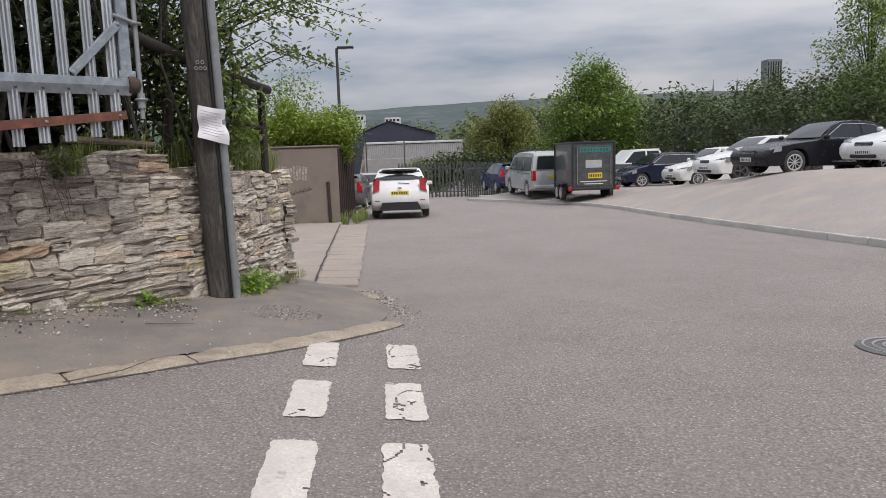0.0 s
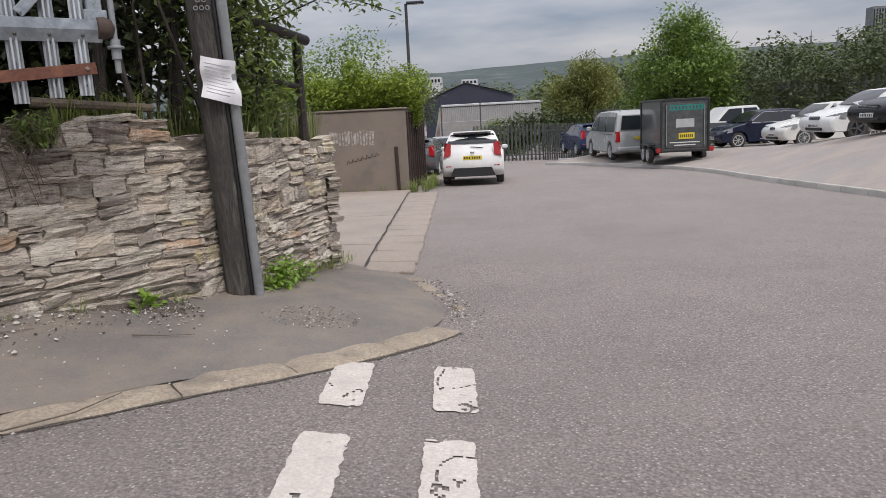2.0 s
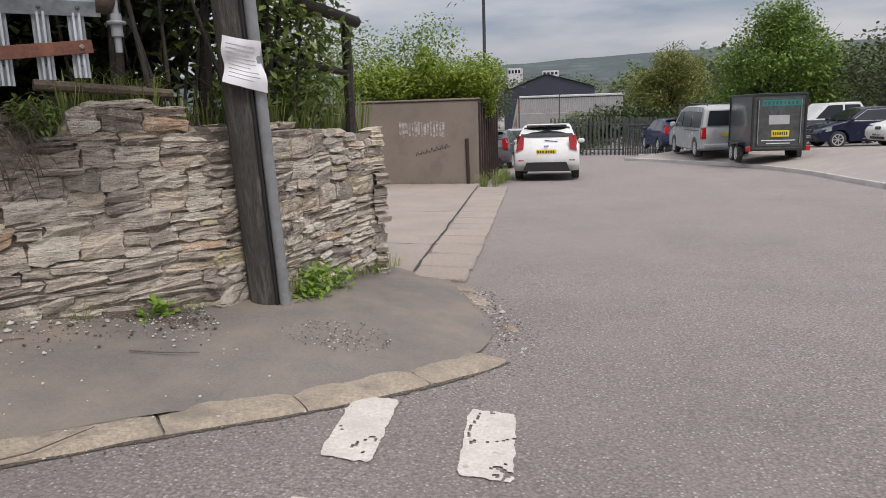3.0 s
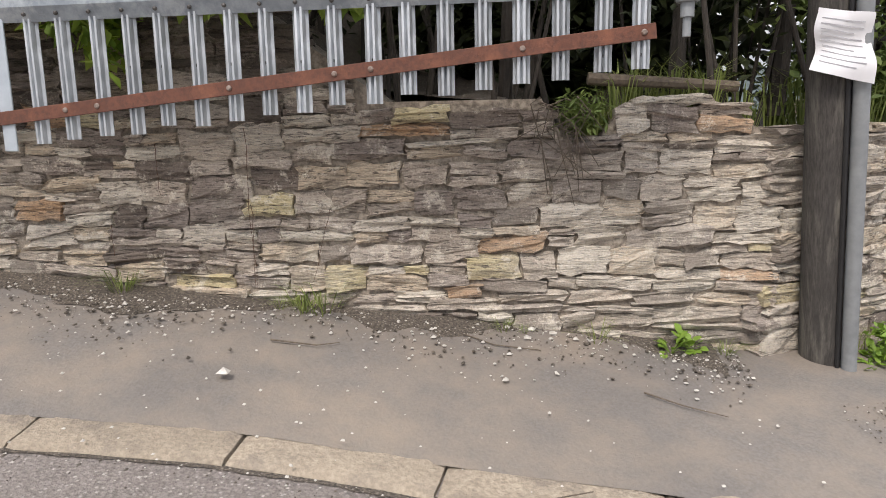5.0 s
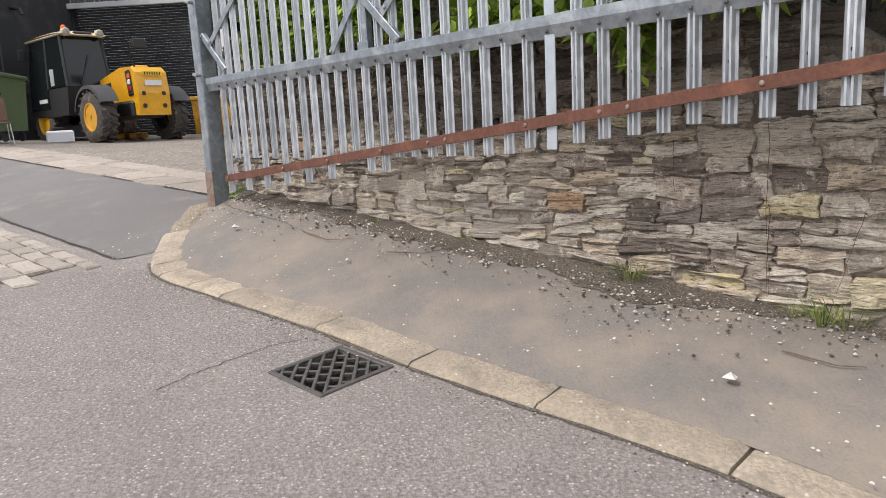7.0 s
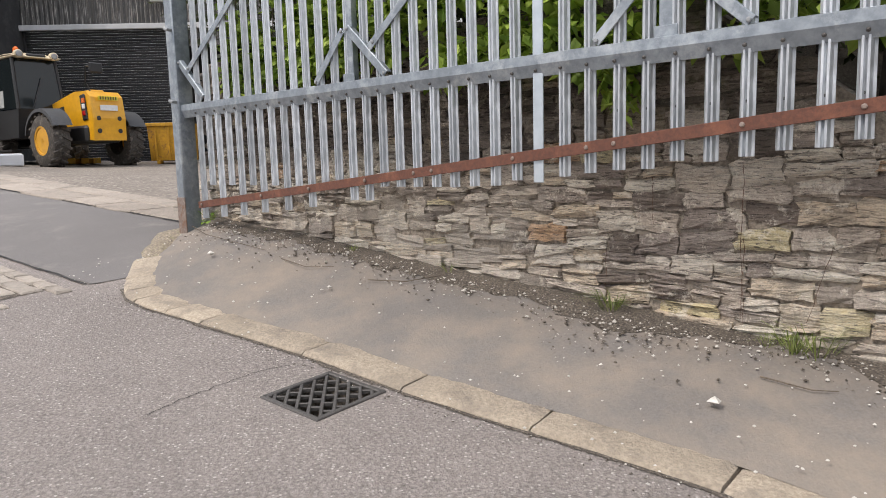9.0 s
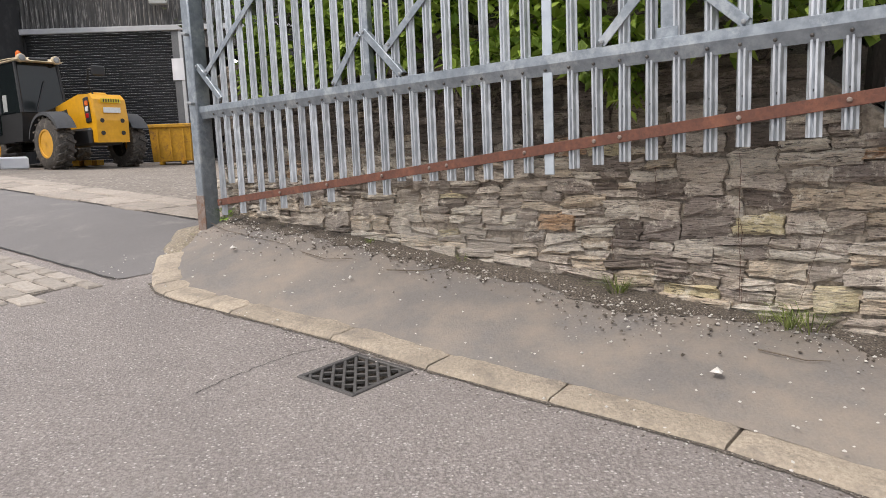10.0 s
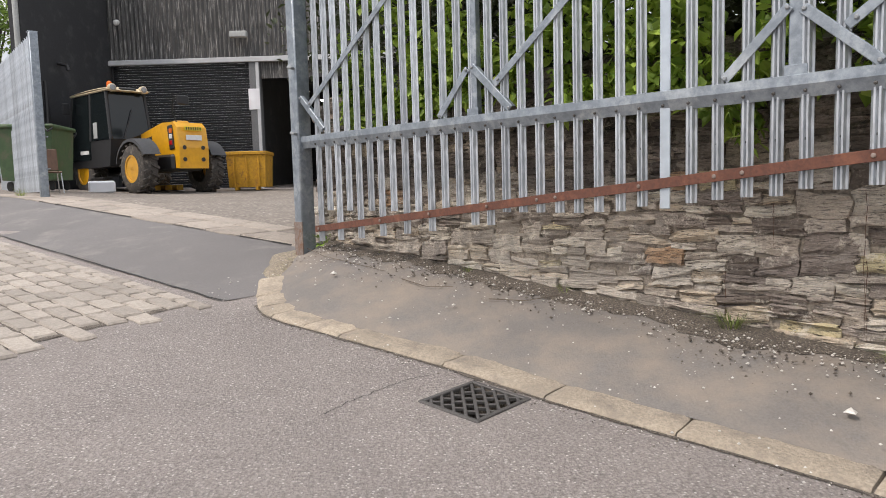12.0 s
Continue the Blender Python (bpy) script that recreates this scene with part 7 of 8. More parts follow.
def hills():
    b = Build()
    rows = []
    for i in range(16):
        d = 520 + 110 * i
        row = []
        for k in range(70):
            a = lerp(-0.75, 0.75, k / 69)
            x = d * math.sin(a)
            y = d * math.cos(a)
            h = 0.083 * 1500 * smooth01(500, 2000, d) * (1 + 0.14 * math.sin(a * 5 + 0.6)) + 7 * noise.noise((x * 0.006, y * 0.006, 0)) + 2.5 * noise.noise((x * 0.03, y * 0.03, 4))
            row.append((x, y, -6 + h))
        rows.append(row)
    b.grid(rows)
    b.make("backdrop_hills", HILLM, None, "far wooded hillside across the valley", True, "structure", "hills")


hills()


def tower():
    home = thing("tower_block", Matrix.Translation((283, 615, 5)), "grey concrete tower block on the skyline", "tower")
    b = Build()
    b.box((0, 0, 33), (12.5, 12, 66), ch=0.1)
    b.make("wall", TOWERM, home)
    for k in range(6):
        b = Build()
        b.box((-5.2 + 2.05 * k, -6.05, 50), (0.9, 0.2, 28))
        b.make("window_strip", GLASS, home)
    for x, h in ((232, 47), (252, 48)):
        sp = thing("church_spire", Matrix.Translation((x, 610, 5)), "thin dark church spire on the skyline", "spire", "skyline spires")
        b = Build()
        b.lathe([(0, 1.6), (h - 12, 1.4), (h + 4, 0.1)], (0, 0, 0), (0, 0, 1), 8)
        b.make("steeple", TOWERM, sp)


TOWERM = material("grey_far_concrete", (0.20, 0.21, 0.22), (0.16, 0.17, 0.18), rough=0.9, fine=0.3, coarse=0.05, bump=0)
tower()


# ---- yard: shed, telehandler, gate leaf, clutter ----
DARKWALL = material("black_painted_wall", (0.032, 0.033, 0.036), (0.021, 0.022, 0.024), rough=0.8, fine=12, coarse=0.8, bump=0.15, stain=(0.05, 0.05, 0.052))
CORR = material("weathered_dark_sheeting", (0.085, 0.083, 0.08), (0.04, 0.04, 0.04), rough=0.75, fine=9, coarse=1.2, bump=0.1, stretch=(1, 9, 0.45), stain=(0.36, 0.345, 0.33), stain_at=(0.53, 0.66))
SHUTTER = material("dark_shutter", (0.014, 0.015, 0.020), (0.009, 0.010, 0.013), rough=0.6, fine=8, coarse=0.8, bump=0.04)
YELLOW = material("machine_yellow", (0.72, 0.36, 0.012), (0.62, 0.30, 0.01), rough=0.4, fine=9, coarse=1.6, bump=0.04, coat=0.3, stain=(0.45, 0.22, 0.02), stain_at=(0.58, 0.78))
SKIPY = material("skip_yellow", (0.55, 0.29, 0.015), (0.38, 0.19, 0.012), rough=0.7, fine=14, coarse=2.5, bump=0.15, stain=(0.15, 0.08, 0.03), stain_at=(0.55, 0.7))
GREEN = material("green_container", (0.075, 0.13, 0.055), (0.05, 0.09, 0.04), rough=0.65, fine=12, coarse=1.5, bump=0.1, stain=(0.10, 0.10, 0.06))
CREAM = material("cab_roof_cream", (0.62, 0.52, 0.36), (0.52, 0.43, 0.29), rough=0.5, fine=12, coarse=2, bump=0.05)
ORANGE = material("amber_lens", (0.75, 0.16, 0.02), (0.6, 0.12, 0.015), rough=0.25, fine=12, coarse=2, bump=0)
MUDTYRE = material("muddy_tyre", (0.085, 0.075, 0.066), (0.04, 0.036, 0.033), rough=0.95, fine=30, coarse=3, bump=0.4, stain=(0.17, 0.15, 0.125))
WOODB = material("brown_plywood", (0.16, 0.085, 0.05), (0.11, 0.058, 0.035), rough=0.55, fine=20, coarse=2, bump=0.1, stretch=(1, 1, 0.3))
LIGHT = glow("shed_lamp", (1.0, 0.93, 0.8), 6.0)
FX = -23.2
YZ = 1.46


def shed():
    home = thing("industrial_shed", Matrix.Translation((FX, 0, YZ)), "black industrial shed clad in weathered corrugated sheeting", "shed")
    # front wall pieces round the shutter and the doorway
    b = Build()
    for y0, y1, z0, z1 in ((-9.6, -9.15, 0, 4.3), (-9.6, 6.0, 4.22, 9.5), (-1.4, 6.0, 0, 4.3)):
        b.box((-0.2, (y0 + y1) / 2, (z0 + z1) / 2), (0.3, y1 - y0, z1 - z0))
    b.make("wall", DARKWALL, home)
    # corrugated cladding in two lifts of sheets
    for row, (z0, z1) in enumerate(((4.25, 5.3), (5.27, 7.3), (7.27, 9.4))):
        y = -9.62
        while y < 6:
            w = 1.02
            b = Build()
            rows = []
            n = 28
            for k in range(n + 1):
                yy = y + w * k / n
                xx = 0.03 + 0.02 * math.sin(2 * math.pi * k / 4.0) + 0.012 * row
                rows.append([(xx, yy, z0), (xx, yy, z1)])
            b.grid(rows)
            b.make("cladding_sheet", CORR, home)
            y += 1.0
    b = Build()
    b.box((0.10, -2.0, 4.24), (0.12, 15.3, 0.16), ch=0.01)
    b.make("drip_rail", PALEROOF, home, "pale flashing above the doors")
    # roller shutter of many slats
    sh = thing("roller_shutter", Matrix.Translation((FX - 0.12, 0, YZ)), "closed dark roller shutter door", "shutter", kind="structure")
    z = 0.0
    first = None
    while z < 4.2:
        if first is None:
            b = Build()
            b.prism([(0, 0), (0.035, 0.015), (0.04, 0.05), (0.0, 0.078)], lambda p: (p[0], -9.15, p[1]), lambda p: (p[0], -4.72, p[1]))
            first = b.make("slat", SHUTTER, sh)
        else:
            ob = new("slat", first.data)
            ob.parent = sh
            ob.location = (0, 0, z)
        z += 0.08
    # pier between shutter and doorway, with a notice
    b = Build()
    b.box((-0.05, -4.55, 2.1), (0.3, 0.34, 4.2), ch=0.01)
    b.make("pier", GREYPOST, home, "grey steel door pier")
    b = Build()
    b.box((0.09, -4.45, 2.1), (0.06, 0.1, 4.1), ch=0.01)
    b.make("pier_edge", PALEROOF, home)
    b = Build()
    b.box((0.12, -4.58, 2.98), (0.02, 0.36, 0.66), ch=0.004)
    b.make("notice_board", PAPER, home, "white notice board")
    # dark interior behind the open doorway
    b = Build()
    for c, s in (((-9, -2.9, 2.2), (0.1, 4, 4.5)), ((-4.6, -4.7, 2.2), (9, 0.1, 4.5)), ((-4.6, -1.1, 2.2), (9, 0.1, 4.5)), ((-4.6, -2.9, 4.4), (9, 4, 0.1))):
        b.box(c, s)
    b.make("interior", DARKWALL, home, "dark shed interior")
    for k, (x, y, z) in enumerate(((-3, -3.5, 3.6), (-5, -3.3, 3.5), (-7, -3.2, 3.4), (-4, -2.8, 2.6), (-6.5, -3.4, 2.2))):
        b = Build()
        b.box((x, y, z), (0.3, 0.12, 0.05), ch=0.01)
        tagged(b.make("tube_lamp", LIGHT, home), "small lit lamp inside the shed")
    for k in range(16):
        b = Build()
        b.box((0.02, -2.95, 3.65 + 0.035 * k), (0.03, 3.1, 0.03), ch=0.004)
        b.make("lintel_slat", CORR, home)
    # flood light and fittings
    b = Build()
    b.box((0.25, -4.95, 5.0), (0.2, 0.55, 0.2), ch=0.03)
    b.make("flood_light", CREAMG, home, "small grey flood light")
    for y, z in ((-9.55, 5.3), (-8.9, 5.55)):
        b = Build()
        b.lathe([(0, 0.09), (0.14, 0.09), (0.18, 0.05)], (0.0, y, z), (1, 0, -0.3), 12)
        b.make("camera_dome", PLATE_W, home, "", True)
    # side wing running forward, painted black
    wing = thing("shed_wing", Matrix.Translation((0, 0, YZ)), "plain black painted wing wall of the shed", "shed")
    b = Build()
    b.prism([(FX, -9.2), (-19.0, -9.55), (-19.0, -9.85), (FX, -9.9)], lambda p: (p[0], p[1], -0.1), lambda p: (p[0], p[1], 8.2))
    b.make("wall", DARKWALL, wing)
    b = Build()
    b.tube([(-18.9, -9.6, 0), (-18.9, -9.6, 8.0)], 0.07, 10)
    b.make("downpipe", CREAMG, wing, "grey downpipe", True)
    b = Build()
    b.tube([(-19.6, -9.35, 3.2), (-19.6, -9.35, 2.4), (-19.5, -9.35, 0.2)], 0.06, 8)
    b.tube([(-20.4, -9.40, 3.8), (-20.4, -9.15, 3.75), (-20.4, -9.1, 3.6)], 0.05, 8)
    b.make("vent_pipe", BLACK, wing, "black vent pipe", True)


GREYPOST = material("grey_steel_paint", (0.17, 0.175, 0.18), (0.12, 0.124, 0.128), rough=0.6, fine=20, coarse=2, bump=0.08)
CREAMG = material("pale_grey_fitting", (0.40, 0.41, 0.40), (0.32, 0.33, 0.32), rough=0.6, fine=20, coarse=2, bump=0.05)
shed()


def digits(text, m, size, mat, parent):
    cu = bpy.data.curves.new("lettering", "FONT")
    cu.body, cu.size, cu.extrude, cu.align_x = text, size, 0.004, "CENTER"
    cu.materials.append(mat)
    ob = new("lettering", cu)
    ob.parent = parent
    ob.matrix_basis = m
    return ob


def telehandler():
    m = pose(-18.85, -5.67, land(-18.7, -5.5) + 0.016, 0, 0, 231)
    home = thing("telehandler", m, "yellow and black telehandler with a glazed cab and big muddy tyres", "telehandler")

    def big_wheel(x, y, s):
        R, w = 0.64, 0.42
        t = Build()
        t.lathe([(-w / 2, R * 0.55), (-w / 2, R * 0.86), (-w * 0.42, R * 0.95), (w * 0.42, R * 0.95), (w / 2, R * 0.86), (w / 2, R * 0.55)], (x, y, R), (0, 1, 0), 30, False)
        ty = t.make("wheel", MUDTYRE, home, "big muddy tyre", True)
        b = Build()
        for k in range(18):
            for q in (-1, 1):
                a = 2 * math.pi * (k + 0.25 * q) / 18
                c = Vector((x + math.cos(a) * R * 0.965, y + q * w * 0.25, R + math.sin(a) * R * 0.965))
                b.box(c, (0.055, w * 0.54, 0.075), (Euler((0, -a, 0)).to_matrix() @ Euler((0.5 * q, 0, 0)).to_matrix()), 0.008)
        b.make("treads", MUDTYRE, ty)
        b = Build()
        o = y + s * w * 0.44
        b.lathe([(0, R * 0.56), (s * 0.02, R * 0.56), (s * 0.02, R * 0.48), (-s * 0.10, R * 0.40), (-s * 0.12, R * 0.2), (-s * 0.02, R * 0.18), (-s * 0.0, R * 0.1)], (x, o, R), (0, 1, 0), 26)
        b.make("rim", YELLOW, ty, "yellow rim", True)
    for x in (0.0, 2.75):
        for s in (-1, 1):
            big_wheel(x, s * 0.94, s)
    b = Build()
    b.box((1.3, 0, 0.78), (4.1, 0.9, 0.42), ch=0.06)
    b.make("chassis", BLACK, home)
    # rear engine and boom tail: sloped yellow casing
    b = Build()
    prof = [(-0.95, 0.62), (-0.98, 1.15), (-0.90, 1.66), (-0.72, 1.80), (-0.2, 1.82), (1.3, 1.52), (1.45, 1.2), (1.3, 0.75), (0.5, 0.72), (0.4, 0.95), (-0.35, 0.95), (-0.45, 0.66)]
    b.prism(prof, lambda p: (p[0], -0.46, p[1]), lambda p: (p[0], 0.36, p[1]))
    body = b.make("tail_casing", YELLOW, home, "yellow tail casing")
    b = Build()
    b.box((1.6, -0.12, 1.48), (4.0, 0.42, 0.42), Euler((0, 0.10, 0)).to_matrix(), 0.04)
    b.make("boom", YELLOW, home, "yellow telescopic boom")
    b = Build()
    b.box((3.75, -0.12, 1.0), (0.35, 0.38, 0.9), ch=0.06)
    b.make("boom_head", BLACK, home)
    # lettering panels and lamps on the tail
    b = Build()
    b.box((-0.985, -0.05, 1.40), (0.012, 0.44, 0.13), ch=0.003)
    b.make("name_panel", PLATE_W, body, "pale maker's panel")
    b = Build()
    b.box((-0.97, -0.05, 1.63), (0.014, 0.5, 0.1), ch=0.003)
    b.make("number_plate", PLATE_Y, body)
    for j in range(7):
        b = Build()
        b.box((-0.981, 0.14 - 0.064 * j, 1.63), (0.004, 0.03, 0.07))
        b.make("plate_mark", BLACK, body)
    b = Build()
    b.box((0.55, 0.366, 1.42), (0.42, 0.012, 0.12), Euler((0, 0.12, 0)).to_matrix(), 0.003)
    b.make("model_panel", BLACK, body)
    digits("541", pose(0.55, 0.376, 1.37, 90, 0, 180), 0.13, PLATE_W, body)
    b = Build()
    b.box((-0.62, 0.375, 1.42), (0.22, 0.05, 0.62), Euler((0, 0.12, 0)).to_matrix(), 0.05)
    lamp = b.make("lamp_housing", BLACK, body)
    for z, mt in ((1.58, ORANGE), (1.44, PLATE_W), (1.28, LAMP_RED)):
        b = Build()
        b.box((-0.66, 0.405, z), (0.13, 0.03, 0.12), ch=0.02)
        b.make("lens", mt, lamp)
    for y in (-0.3, 0.22):
        for z in (0.85, 1.15):
            b = Build()
            b.lathe([(0, 0.055), (-0.01, 0.055)], (-0.975, y, z), (1, 0, 0), 14)
            b.make("lift_hole", BLACK, body)
    b = Build()
    b.tube([(-0.5, 0.1, 1.78), (-0.45, 0.2, 2.05), (-0.6, 0.25, 2.4), (-0.75, 0.15, 2.42)], 0.022, 8)
    arm = b.make("mirror_arm", BLACK, home, "", True)
    b = Build()
    b.box((-0.8, 0.1, 2.36), (0.06, 0.34, 0.24), ch=0.05)
    b.make("mirror", BLACK, arm)
    # mudguards
    for s in (-1, 1):
        b = Build()
        rows = []
        for k in range(13):
            a = math.pi * lerp(0.06, 0.86, k / 12)
            rows.append([(math.cos(a) * 0.78, s * 0.72, 0.66 + math.sin(a) * 0.76), (math.cos(a) * 0.78, s * 1.17, 0.66 + math.sin(a) * 0.74), (math.cos(a) * 0.72, s * 1.18, 0.66 + math.sin(a) * 0.66)])
        b.grid(rows)
        b.make("mudguard", BLACKM, home, "", True)
    # cab
    x0, x1, y0, y1, zt = 1.02, 3.2, 0.08, 1.18, 2.74
    b = Build()
    b.prism([(x0 + 0.05, 0.75), (x1 + 0.1, 0.75), (x1 + 0.15, 1.45), (x0 - 0.1, 1.45)], lambda p: (p[0], y0, p[1]), lambda p: (p[0], y1, p[1]))
    cab = b.make("cab", BLACK, home, "black cab", True)
    posts = [((x0 - 0.1, 1.45), (x0 + 0.1, zt)), ((x1 + 0.15, 1.45), (x1 - 0.15, zt)), ((2.05, 1.45), (2.0, zt))]
    for (xa, za), (xb, zb) in posts:
        for y in (y0, y1):
            b = Build()
            b.tube([(xa, y, za), (xb, y - 0.04 * (1 if y > 0.5 else -1), zb)], 0.045, 8)
            b.make("pillar", BLACK, cab, "", True)
    for name, pts in (("side_pane", [(x0 - 0.06, y1 + 0.01, 1.46), (2.0, y1 + 0.01, 1.46), (1.98, y1 - 0.03, zt - 0.02), (x0 + 0.12, y1 - 0.03, zt - 0.02)]),
                      ("door_pane", [(2.1, y1 + 0.01, 0.95), (x1 + 0.08, y1 + 0.01, 0.95), (x1 - 0.12, y1 - 0.03, zt - 0.02), (2.05, y1 - 0.03, zt - 0.02)]),
                      ("rear_pane", [(x0 - 0.1, y0, 1.46), (x0 - 0.1, y1, 1.46), (x0 + 0.1, y1 - 0.04, zt - 0.02), (x0 + 0.1, y0 + 0.04, zt - 0.02)]),
                      ("front_pane", [(x1 + 0.15, y0, 1.46), (x1 + 0.15, y1, 1.46), (x1 - 0.15, y1 - 0.04, zt - 0.02), (x1 - 0.15, y0 + 0.04, zt - 0.02)]),
                      ("far_pane", [(x0 - 0.06, y0 - 0.005, 1.46), (x1 + 0.1, y0 - 0.005, 1.46), (x1 - 0.12, y0 + 0.03, zt - 0.02), (x0 + 0.12, y0 + 0.03, zt - 0.02)])):
        b = Build()
        v = [Vector(p) for p in pts]
        nrm = (v[1] - v[0]).cross(v[2] - v[0]).normalized() * 0.008
        b.add(v + [p - nrm for p in v], [(0, 1, 2, 3), (7, 6, 5, 4), (0, 4, 5, 1), (1, 5, 6, 2), (2, 6, 7, 3), (3, 7, 4, 0)])
        b.make(name, CABGLASS, cab, "dark tinted cab glass")
    # crowned roof with a visor over the rear glass
    b = Build()
    rows = []
    for u, up in ((0.0, -0.02), (0.06, 0.08), (0.25, 0.14), (0.6, 0.15), (0.9, 0.11), (1.0, 0.0)):
        x = lerp(x0 - 0.12, x1 - 0.05, u)
        rows.append([(x, lerp(y0 - 0.06, y1 + 0.04, v), zt + up * (1 - 0.75 * abs(2 * v - 1) ** 3)) for v in (0, 0.08, 0.3, 0.5, 0.7, 0.92, 1)])
    b.grid(rows)
    b.box(((x0 + x1) / 2 - 0.08, (y0 + y1) / 2, zt - 0.01), (x1 - x0 + 0.02, y1 - y0 + 0.06, 0.05), ch=0.02)
    roof = b.make("cab_roof", CREAM, home, "faded cream cab roof", True)
    b = Build()
    b.box((x0 - 0.05, (y0 + y1) / 2, zt + 0.03), (0.10, (y1 - y0) * 0.42, 0.09), ch=0.03)
    b.make("visor", BLACK, roof)
    for y in (y0 + 0.13, y1 - 0.13):
        b = Build()
        b.lathe([(0.06, 0.10), (-0.04, 0.105), (-0.06, 0.09)], (x0 - 0.06, y, zt + 0.04), (1, 0, 0), 16)
        b.make("lamp_hood", CREAM, roof, "", True)
        b = Build()
        b.lathe([(0, 0.075), (-0.02, 0.075), (-0.03, 0.05)], (x0 - 0.115, y, zt + 0.04), (1, 0, 0), 14)
        b.make("work_lamp", LAMP_CLEAR, roof, "round work lamp")
    # seat back and wiper seen through and on the rear glass
    b = Build()
    b.box((1.9, 0.62, 1.75), (0.16, 0.5, 0.75), Euler((0, -0.12, 0)).to_matrix(), 0.06)
    b.make("seat", BLACK, cab)
    b = Build()
    b.tube([(x0 - 0.115, y1 - 0.35, 1.5), (x0 - 0.02, y0 + 0.45, 2.25)], 0.012, 6)
    b.make("wiper", BLACK, cab)
    b = Build()
    b.lathe([(0, 0.07), (0.12, 0.065), (0.16, 0.03)], (1.5, 0.85, zt + 0.13), (0, 0, 1), 14)
    b.make("beacon", ORANGE, roof, "amber beacon", True)
    b = Build()
    b.box((2.45, y1 + 0.02, 1.16), (0.50, 0.01, 0.10), ch=0.002)
    b.make("name_panel", PLATE_W, cab, "pale maker's panel")
    b = Build()
    b.box((1.75, y1 + 0.012, 1.72), (0.22, 0.01, 0.42), ch=0.002)
    b.make("sticker", CREAMG, cab, "pale safety sticker")
    b = Build()
    b.box((3.1, y1 + 0.15, 2.4), (0.05, 0.2, 0.32), ch=0.03)
    b.make("wing_mirror", BLACK, cab)
    for z in (0.45, 0.75):
        b = Build()
        b.box((1.9, 1.05, z), (0.75, 0.25, 0.05), ch=0.01)
        b.make("step", BLACK, home)


BLACKM = material("faded_black_plastic", (0.06, 0.062, 0.066), (0.04, 0.042, 0.045), rough=0.7, fine=20, coarse=2, bump=0.05)
CABGLASS = glass_dark("cab_glass", (0.010, 0.014, 0.015))
telehandler()


def skip():
    home = thing("yellow_skip", pose(-20.9, -4.2, land(-20.9, -4.2) + 0.016, 0, 0, 94) @ Matrix.Diagonal((0.58, 1, 1.1, 1)), "dented rusty yellow skip beside the shutter", "skip")
    b = Build()
    o = [(-0.95, -0.6), (0.95, -0.6), (0.95, 0.6), (-0.95, 0.6)]
    b.prism(o, lambda p: (p[0] * 0.93, p[1] * 0.9, 0.08), lambda p: (p[0], p[1], 0.95))
    b.make("tub", SKIPY, home)
    b = Build()
    for c, s in (((0, -0.6, 0.96), (2.0, 0.07, 0.09)), ((0, 0.6, 0.96), (2.0, 0.07, 0.09)), ((-0.97, 0, 0.96), (0.07, 1.2, 0.09)), ((0.97, 0, 0.96), (0.07, 1.2, 0.09))):
        b.box(c, s, ch=0.015)
    b.make("rim", SKIPY, home)
    for x in (-0.6, 0.0, 0.6):
        b = Build()
        b.box((x, -0.585, 0.5), (0.07, 0.06, 0.85), ch=0.012)
        b.make("rib", SKIPY, home)
    for x in (-0.5, 0.5):
        b = Build()
        b.box((x, -0.5, 0.05), (0.12, 0.4, 0.1), ch=0.01)
        b.make("foot", SKIPY, home)


skip()


def green_bin():
    home = thing("green_container", pose(-16.3, -7.8, land(-16.3, -7.8) + 0.016, 0, 0, 100) @ Matrix.Diagonal((0.62, 1, 1, 1)), "tall green steel waste container on castors", "container")
    b = Build()
    b.prism([(-0.9, 0.25), (0.9, 0.25), (1.0, 1.42), (-1.0, 1.42)], lambda p: (p[0] * 0.95, -0.6 - 0.08 * (p[1] - 0.25), p[1]), lambda p: (p[0] * 0.95, 0.6 + 0.08 * (p[1] - 0.25), p[1]))
    b.make("tub", GREEN, home)
    b = Build()
    b.box((0, 0, 1.43), (2.05, 1.5, 0.09), ch=0.03)
    b.make("rim", GREEN, home)
    for s in (-1, 1):
        b = Build()
        b.tube([(0.75, s * 0.76, 1.38), (0.9, s * 0.84, 1.3), (1.02, s * 0.76, 1.38)], 0.025, 8)
        b.make("lift_pin", BLACK, home, "", True)
        for x in (-0.7, 0.7):
            b = Build()
            b.lathe([(-0.03, 0.11), (0.03, 0.11)], (x, s * 0.45, 0.12), (0, 1, 0), 14)
            b.make("castor", BLACK, home)


green_bin()


def chair():
    home = thing("chair", pose(-14.9, -6.75, land(-14.9, -6.75) + 0.016, 0, 0, 40), "brown moulded chair on thin metal legs beside the container", "chair")
    b = Build()
    b.box((0, 0, 0.45), (0.42, 0.42, 0.03), ch=0.012)
    b.make("seat", WOODB, home)
    b = Build()
    b.box((-0.22, 0, 0.72), (0.03, 0.42, 0.46), Euler((0, -0.15, 0)).to_matrix(), 0.012)
    b.make("backrest", WOODB, home)
    for x in (-0.18, 0.18):
        for y in (-0.18, 0.18):
            b = Build()
            b.tube([(x, y, 0.44), (x * 1.2, y * 1.15, 0)], 0.012, 8)
            b.make("leg", CHROME, home, "", True)


chair()


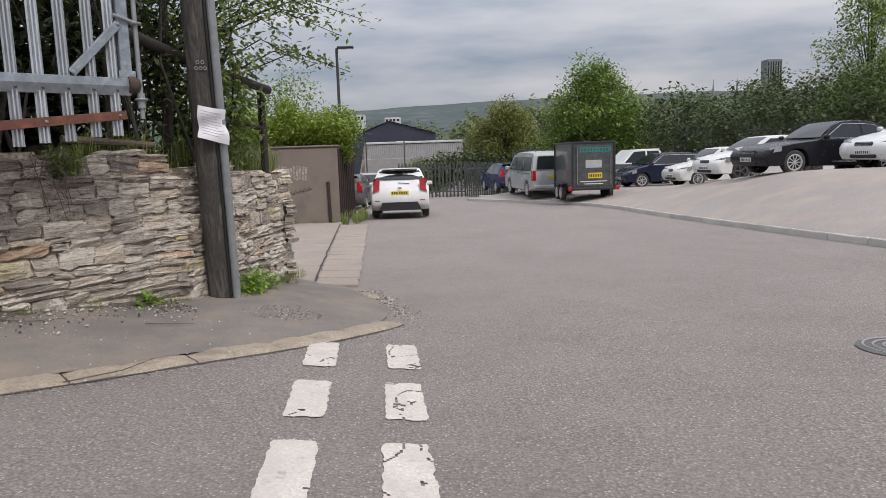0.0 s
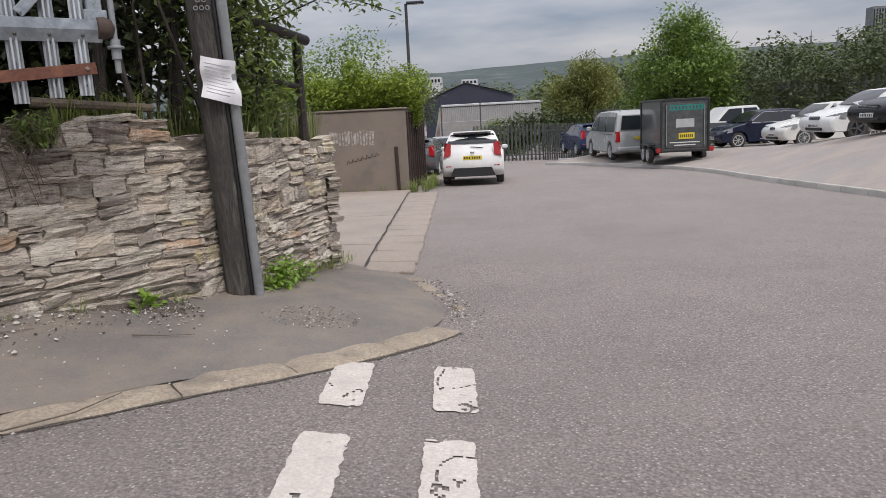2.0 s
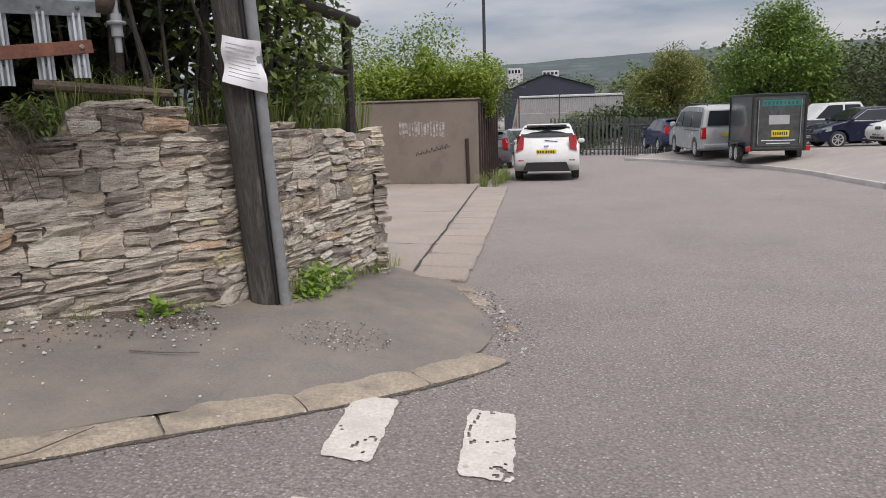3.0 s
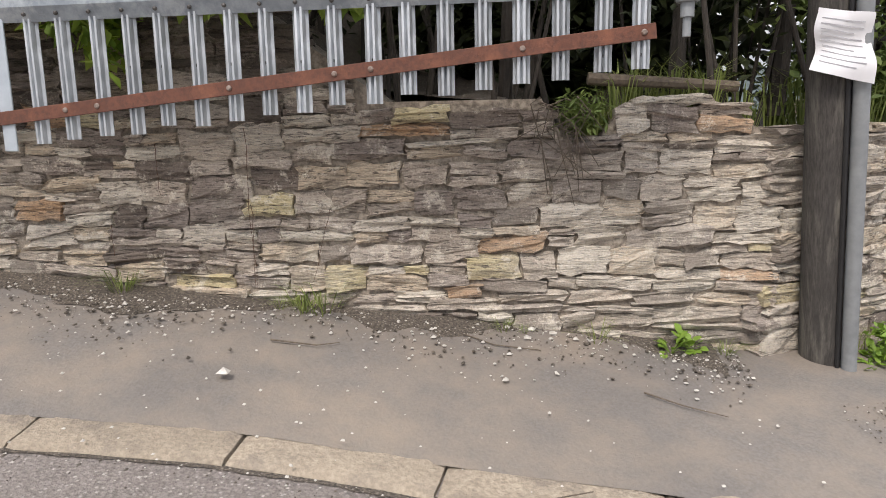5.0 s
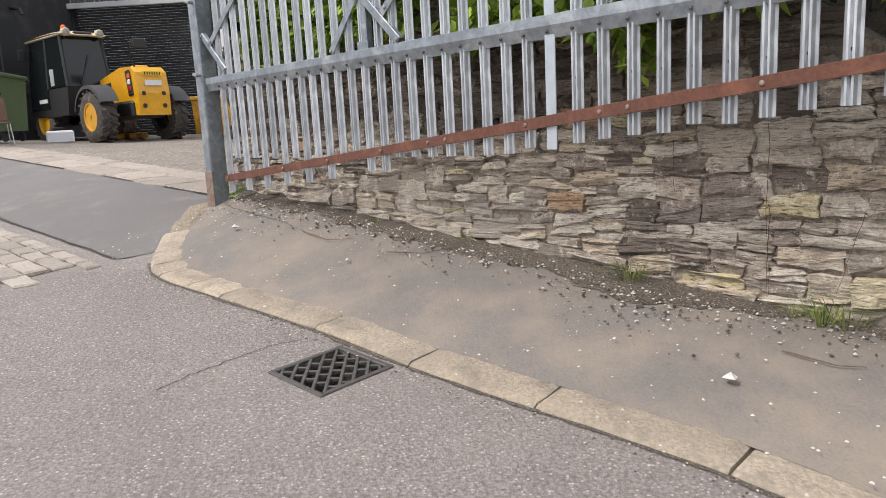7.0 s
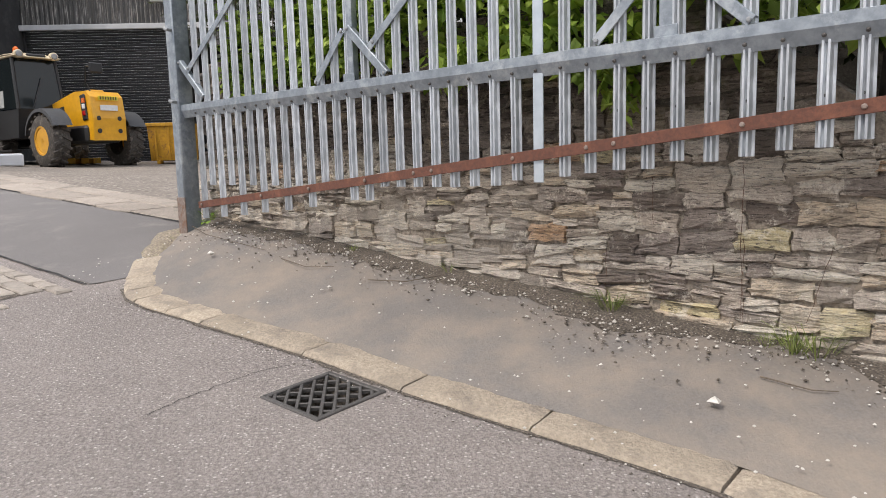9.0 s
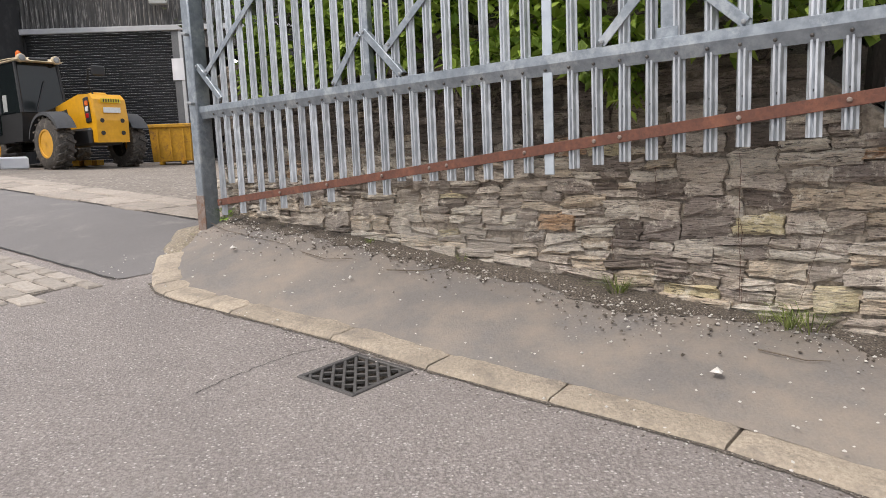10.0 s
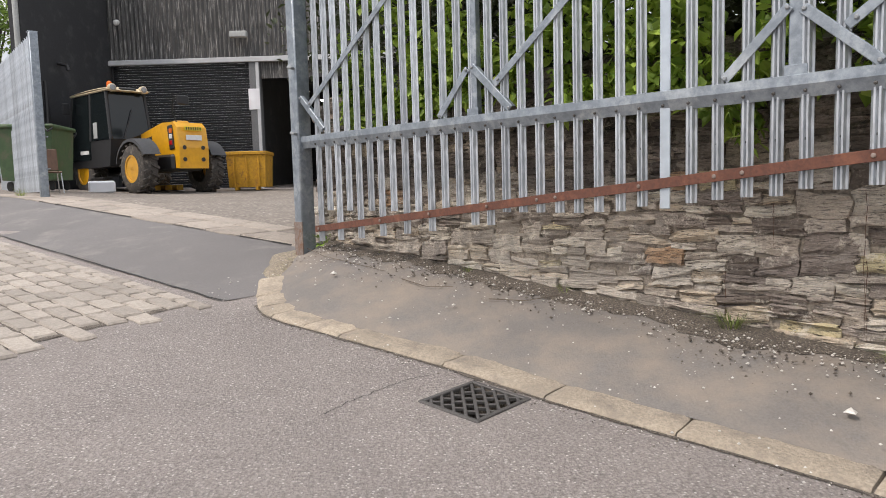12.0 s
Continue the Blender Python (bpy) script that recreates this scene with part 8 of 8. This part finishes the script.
def clutter():
    b = Build()
    b.box((-17.6, -7.0, land(-17.6, -7) + 0.16), (0.45, 0.6, 0.28), Euler((0, 0.05, 0.5)).to_matrix(), 0.03)
    b.make("plastic_crate", PAPER, None, "white plastic crate by the telehandler wheel", False, "", "crate")
    home = thing("orange_pallet", pose(-20.2, -6.5, land(-20.2, -6.5) + 0.016, 0, 0, 30), "stack of orange timber boards behind the telehandler", "boards")
    for k in range(3):
        b = Build()
        b.box((0, 0.3 * k - 0.3, 0.08), (1.6, 0.18, 0.14), ch=0.01)
        b.make("board", SKIPY, home)
    r = random.Random(17)
    grass_tuft((-13.6, -6.6, land(-13.6, -6.6)), r, 60, 0.2, 0.3, "dry grass at the foot of the gate leaf")
    # a lump of yellow stone or foam at the roadside
    b = Build()
    b.lathe([(0, 0.32), (0.14, 0.36), (0.34, 0.24), (0.42, 0.08)], (-12.9, -7.05, land(-12.9, -7)), (0, 0, 1), 12)
    b.make("concrete_block", KERB, None, "rounded buff stone bollard stump by the gate", True, "", "stone")


clutter()


def second_gate():
    z = land(-13.3, -6.1)
    home = thing("palisade_gate", Matrix.Identity(4), "galvanised palisade gate leaf standing open across the yard", "gate")
    a, c = Vector((-13.35, -6.03)), Vector((-17.2, -9.25))
    d = (c - a)
    ang = math.degrees(math.atan2(d.y, d.x))
    n = 27
    first = None
    for k in range(n):
        p = a.lerp(c, (k + 0.8) / n)
        if first is None:
            ob = pale_mesh(0.12, 3.05).make("pale", GALV, home)
            first = ob.data
        else:
            ob = new("pale", first)
            ob.parent = home
        ob.matrix_basis = pose(p.x, p.y, z + 0.0, 0, 0, ang + 180)
    for zz in (0.5, 1.5, 2.5):
        b = Build()
        mid = (a + c) / 2 - Vector((-d.y, d.x)).normalized() * 0.06
        b.box((mid.x, mid.y, z + zz), (d.length, 0.05, 0.07), Matrix.Rotation(radians(ang), 3, "Z"), 0.006)
        b.make("rail", RAILM, home)
    gate_post(pose(-13.28, -5.95, 0, 0, 0, ang), z + 3.05, z - 0.1, "galvanised square steel post at the far side of the entrance")


second_gate()
tree("tree", (-42, -25, 2), 13, 6, LEAF_TREE, "green tree behind the shed", 120, 9000, 0.3, 16, 0.15, 0.3)
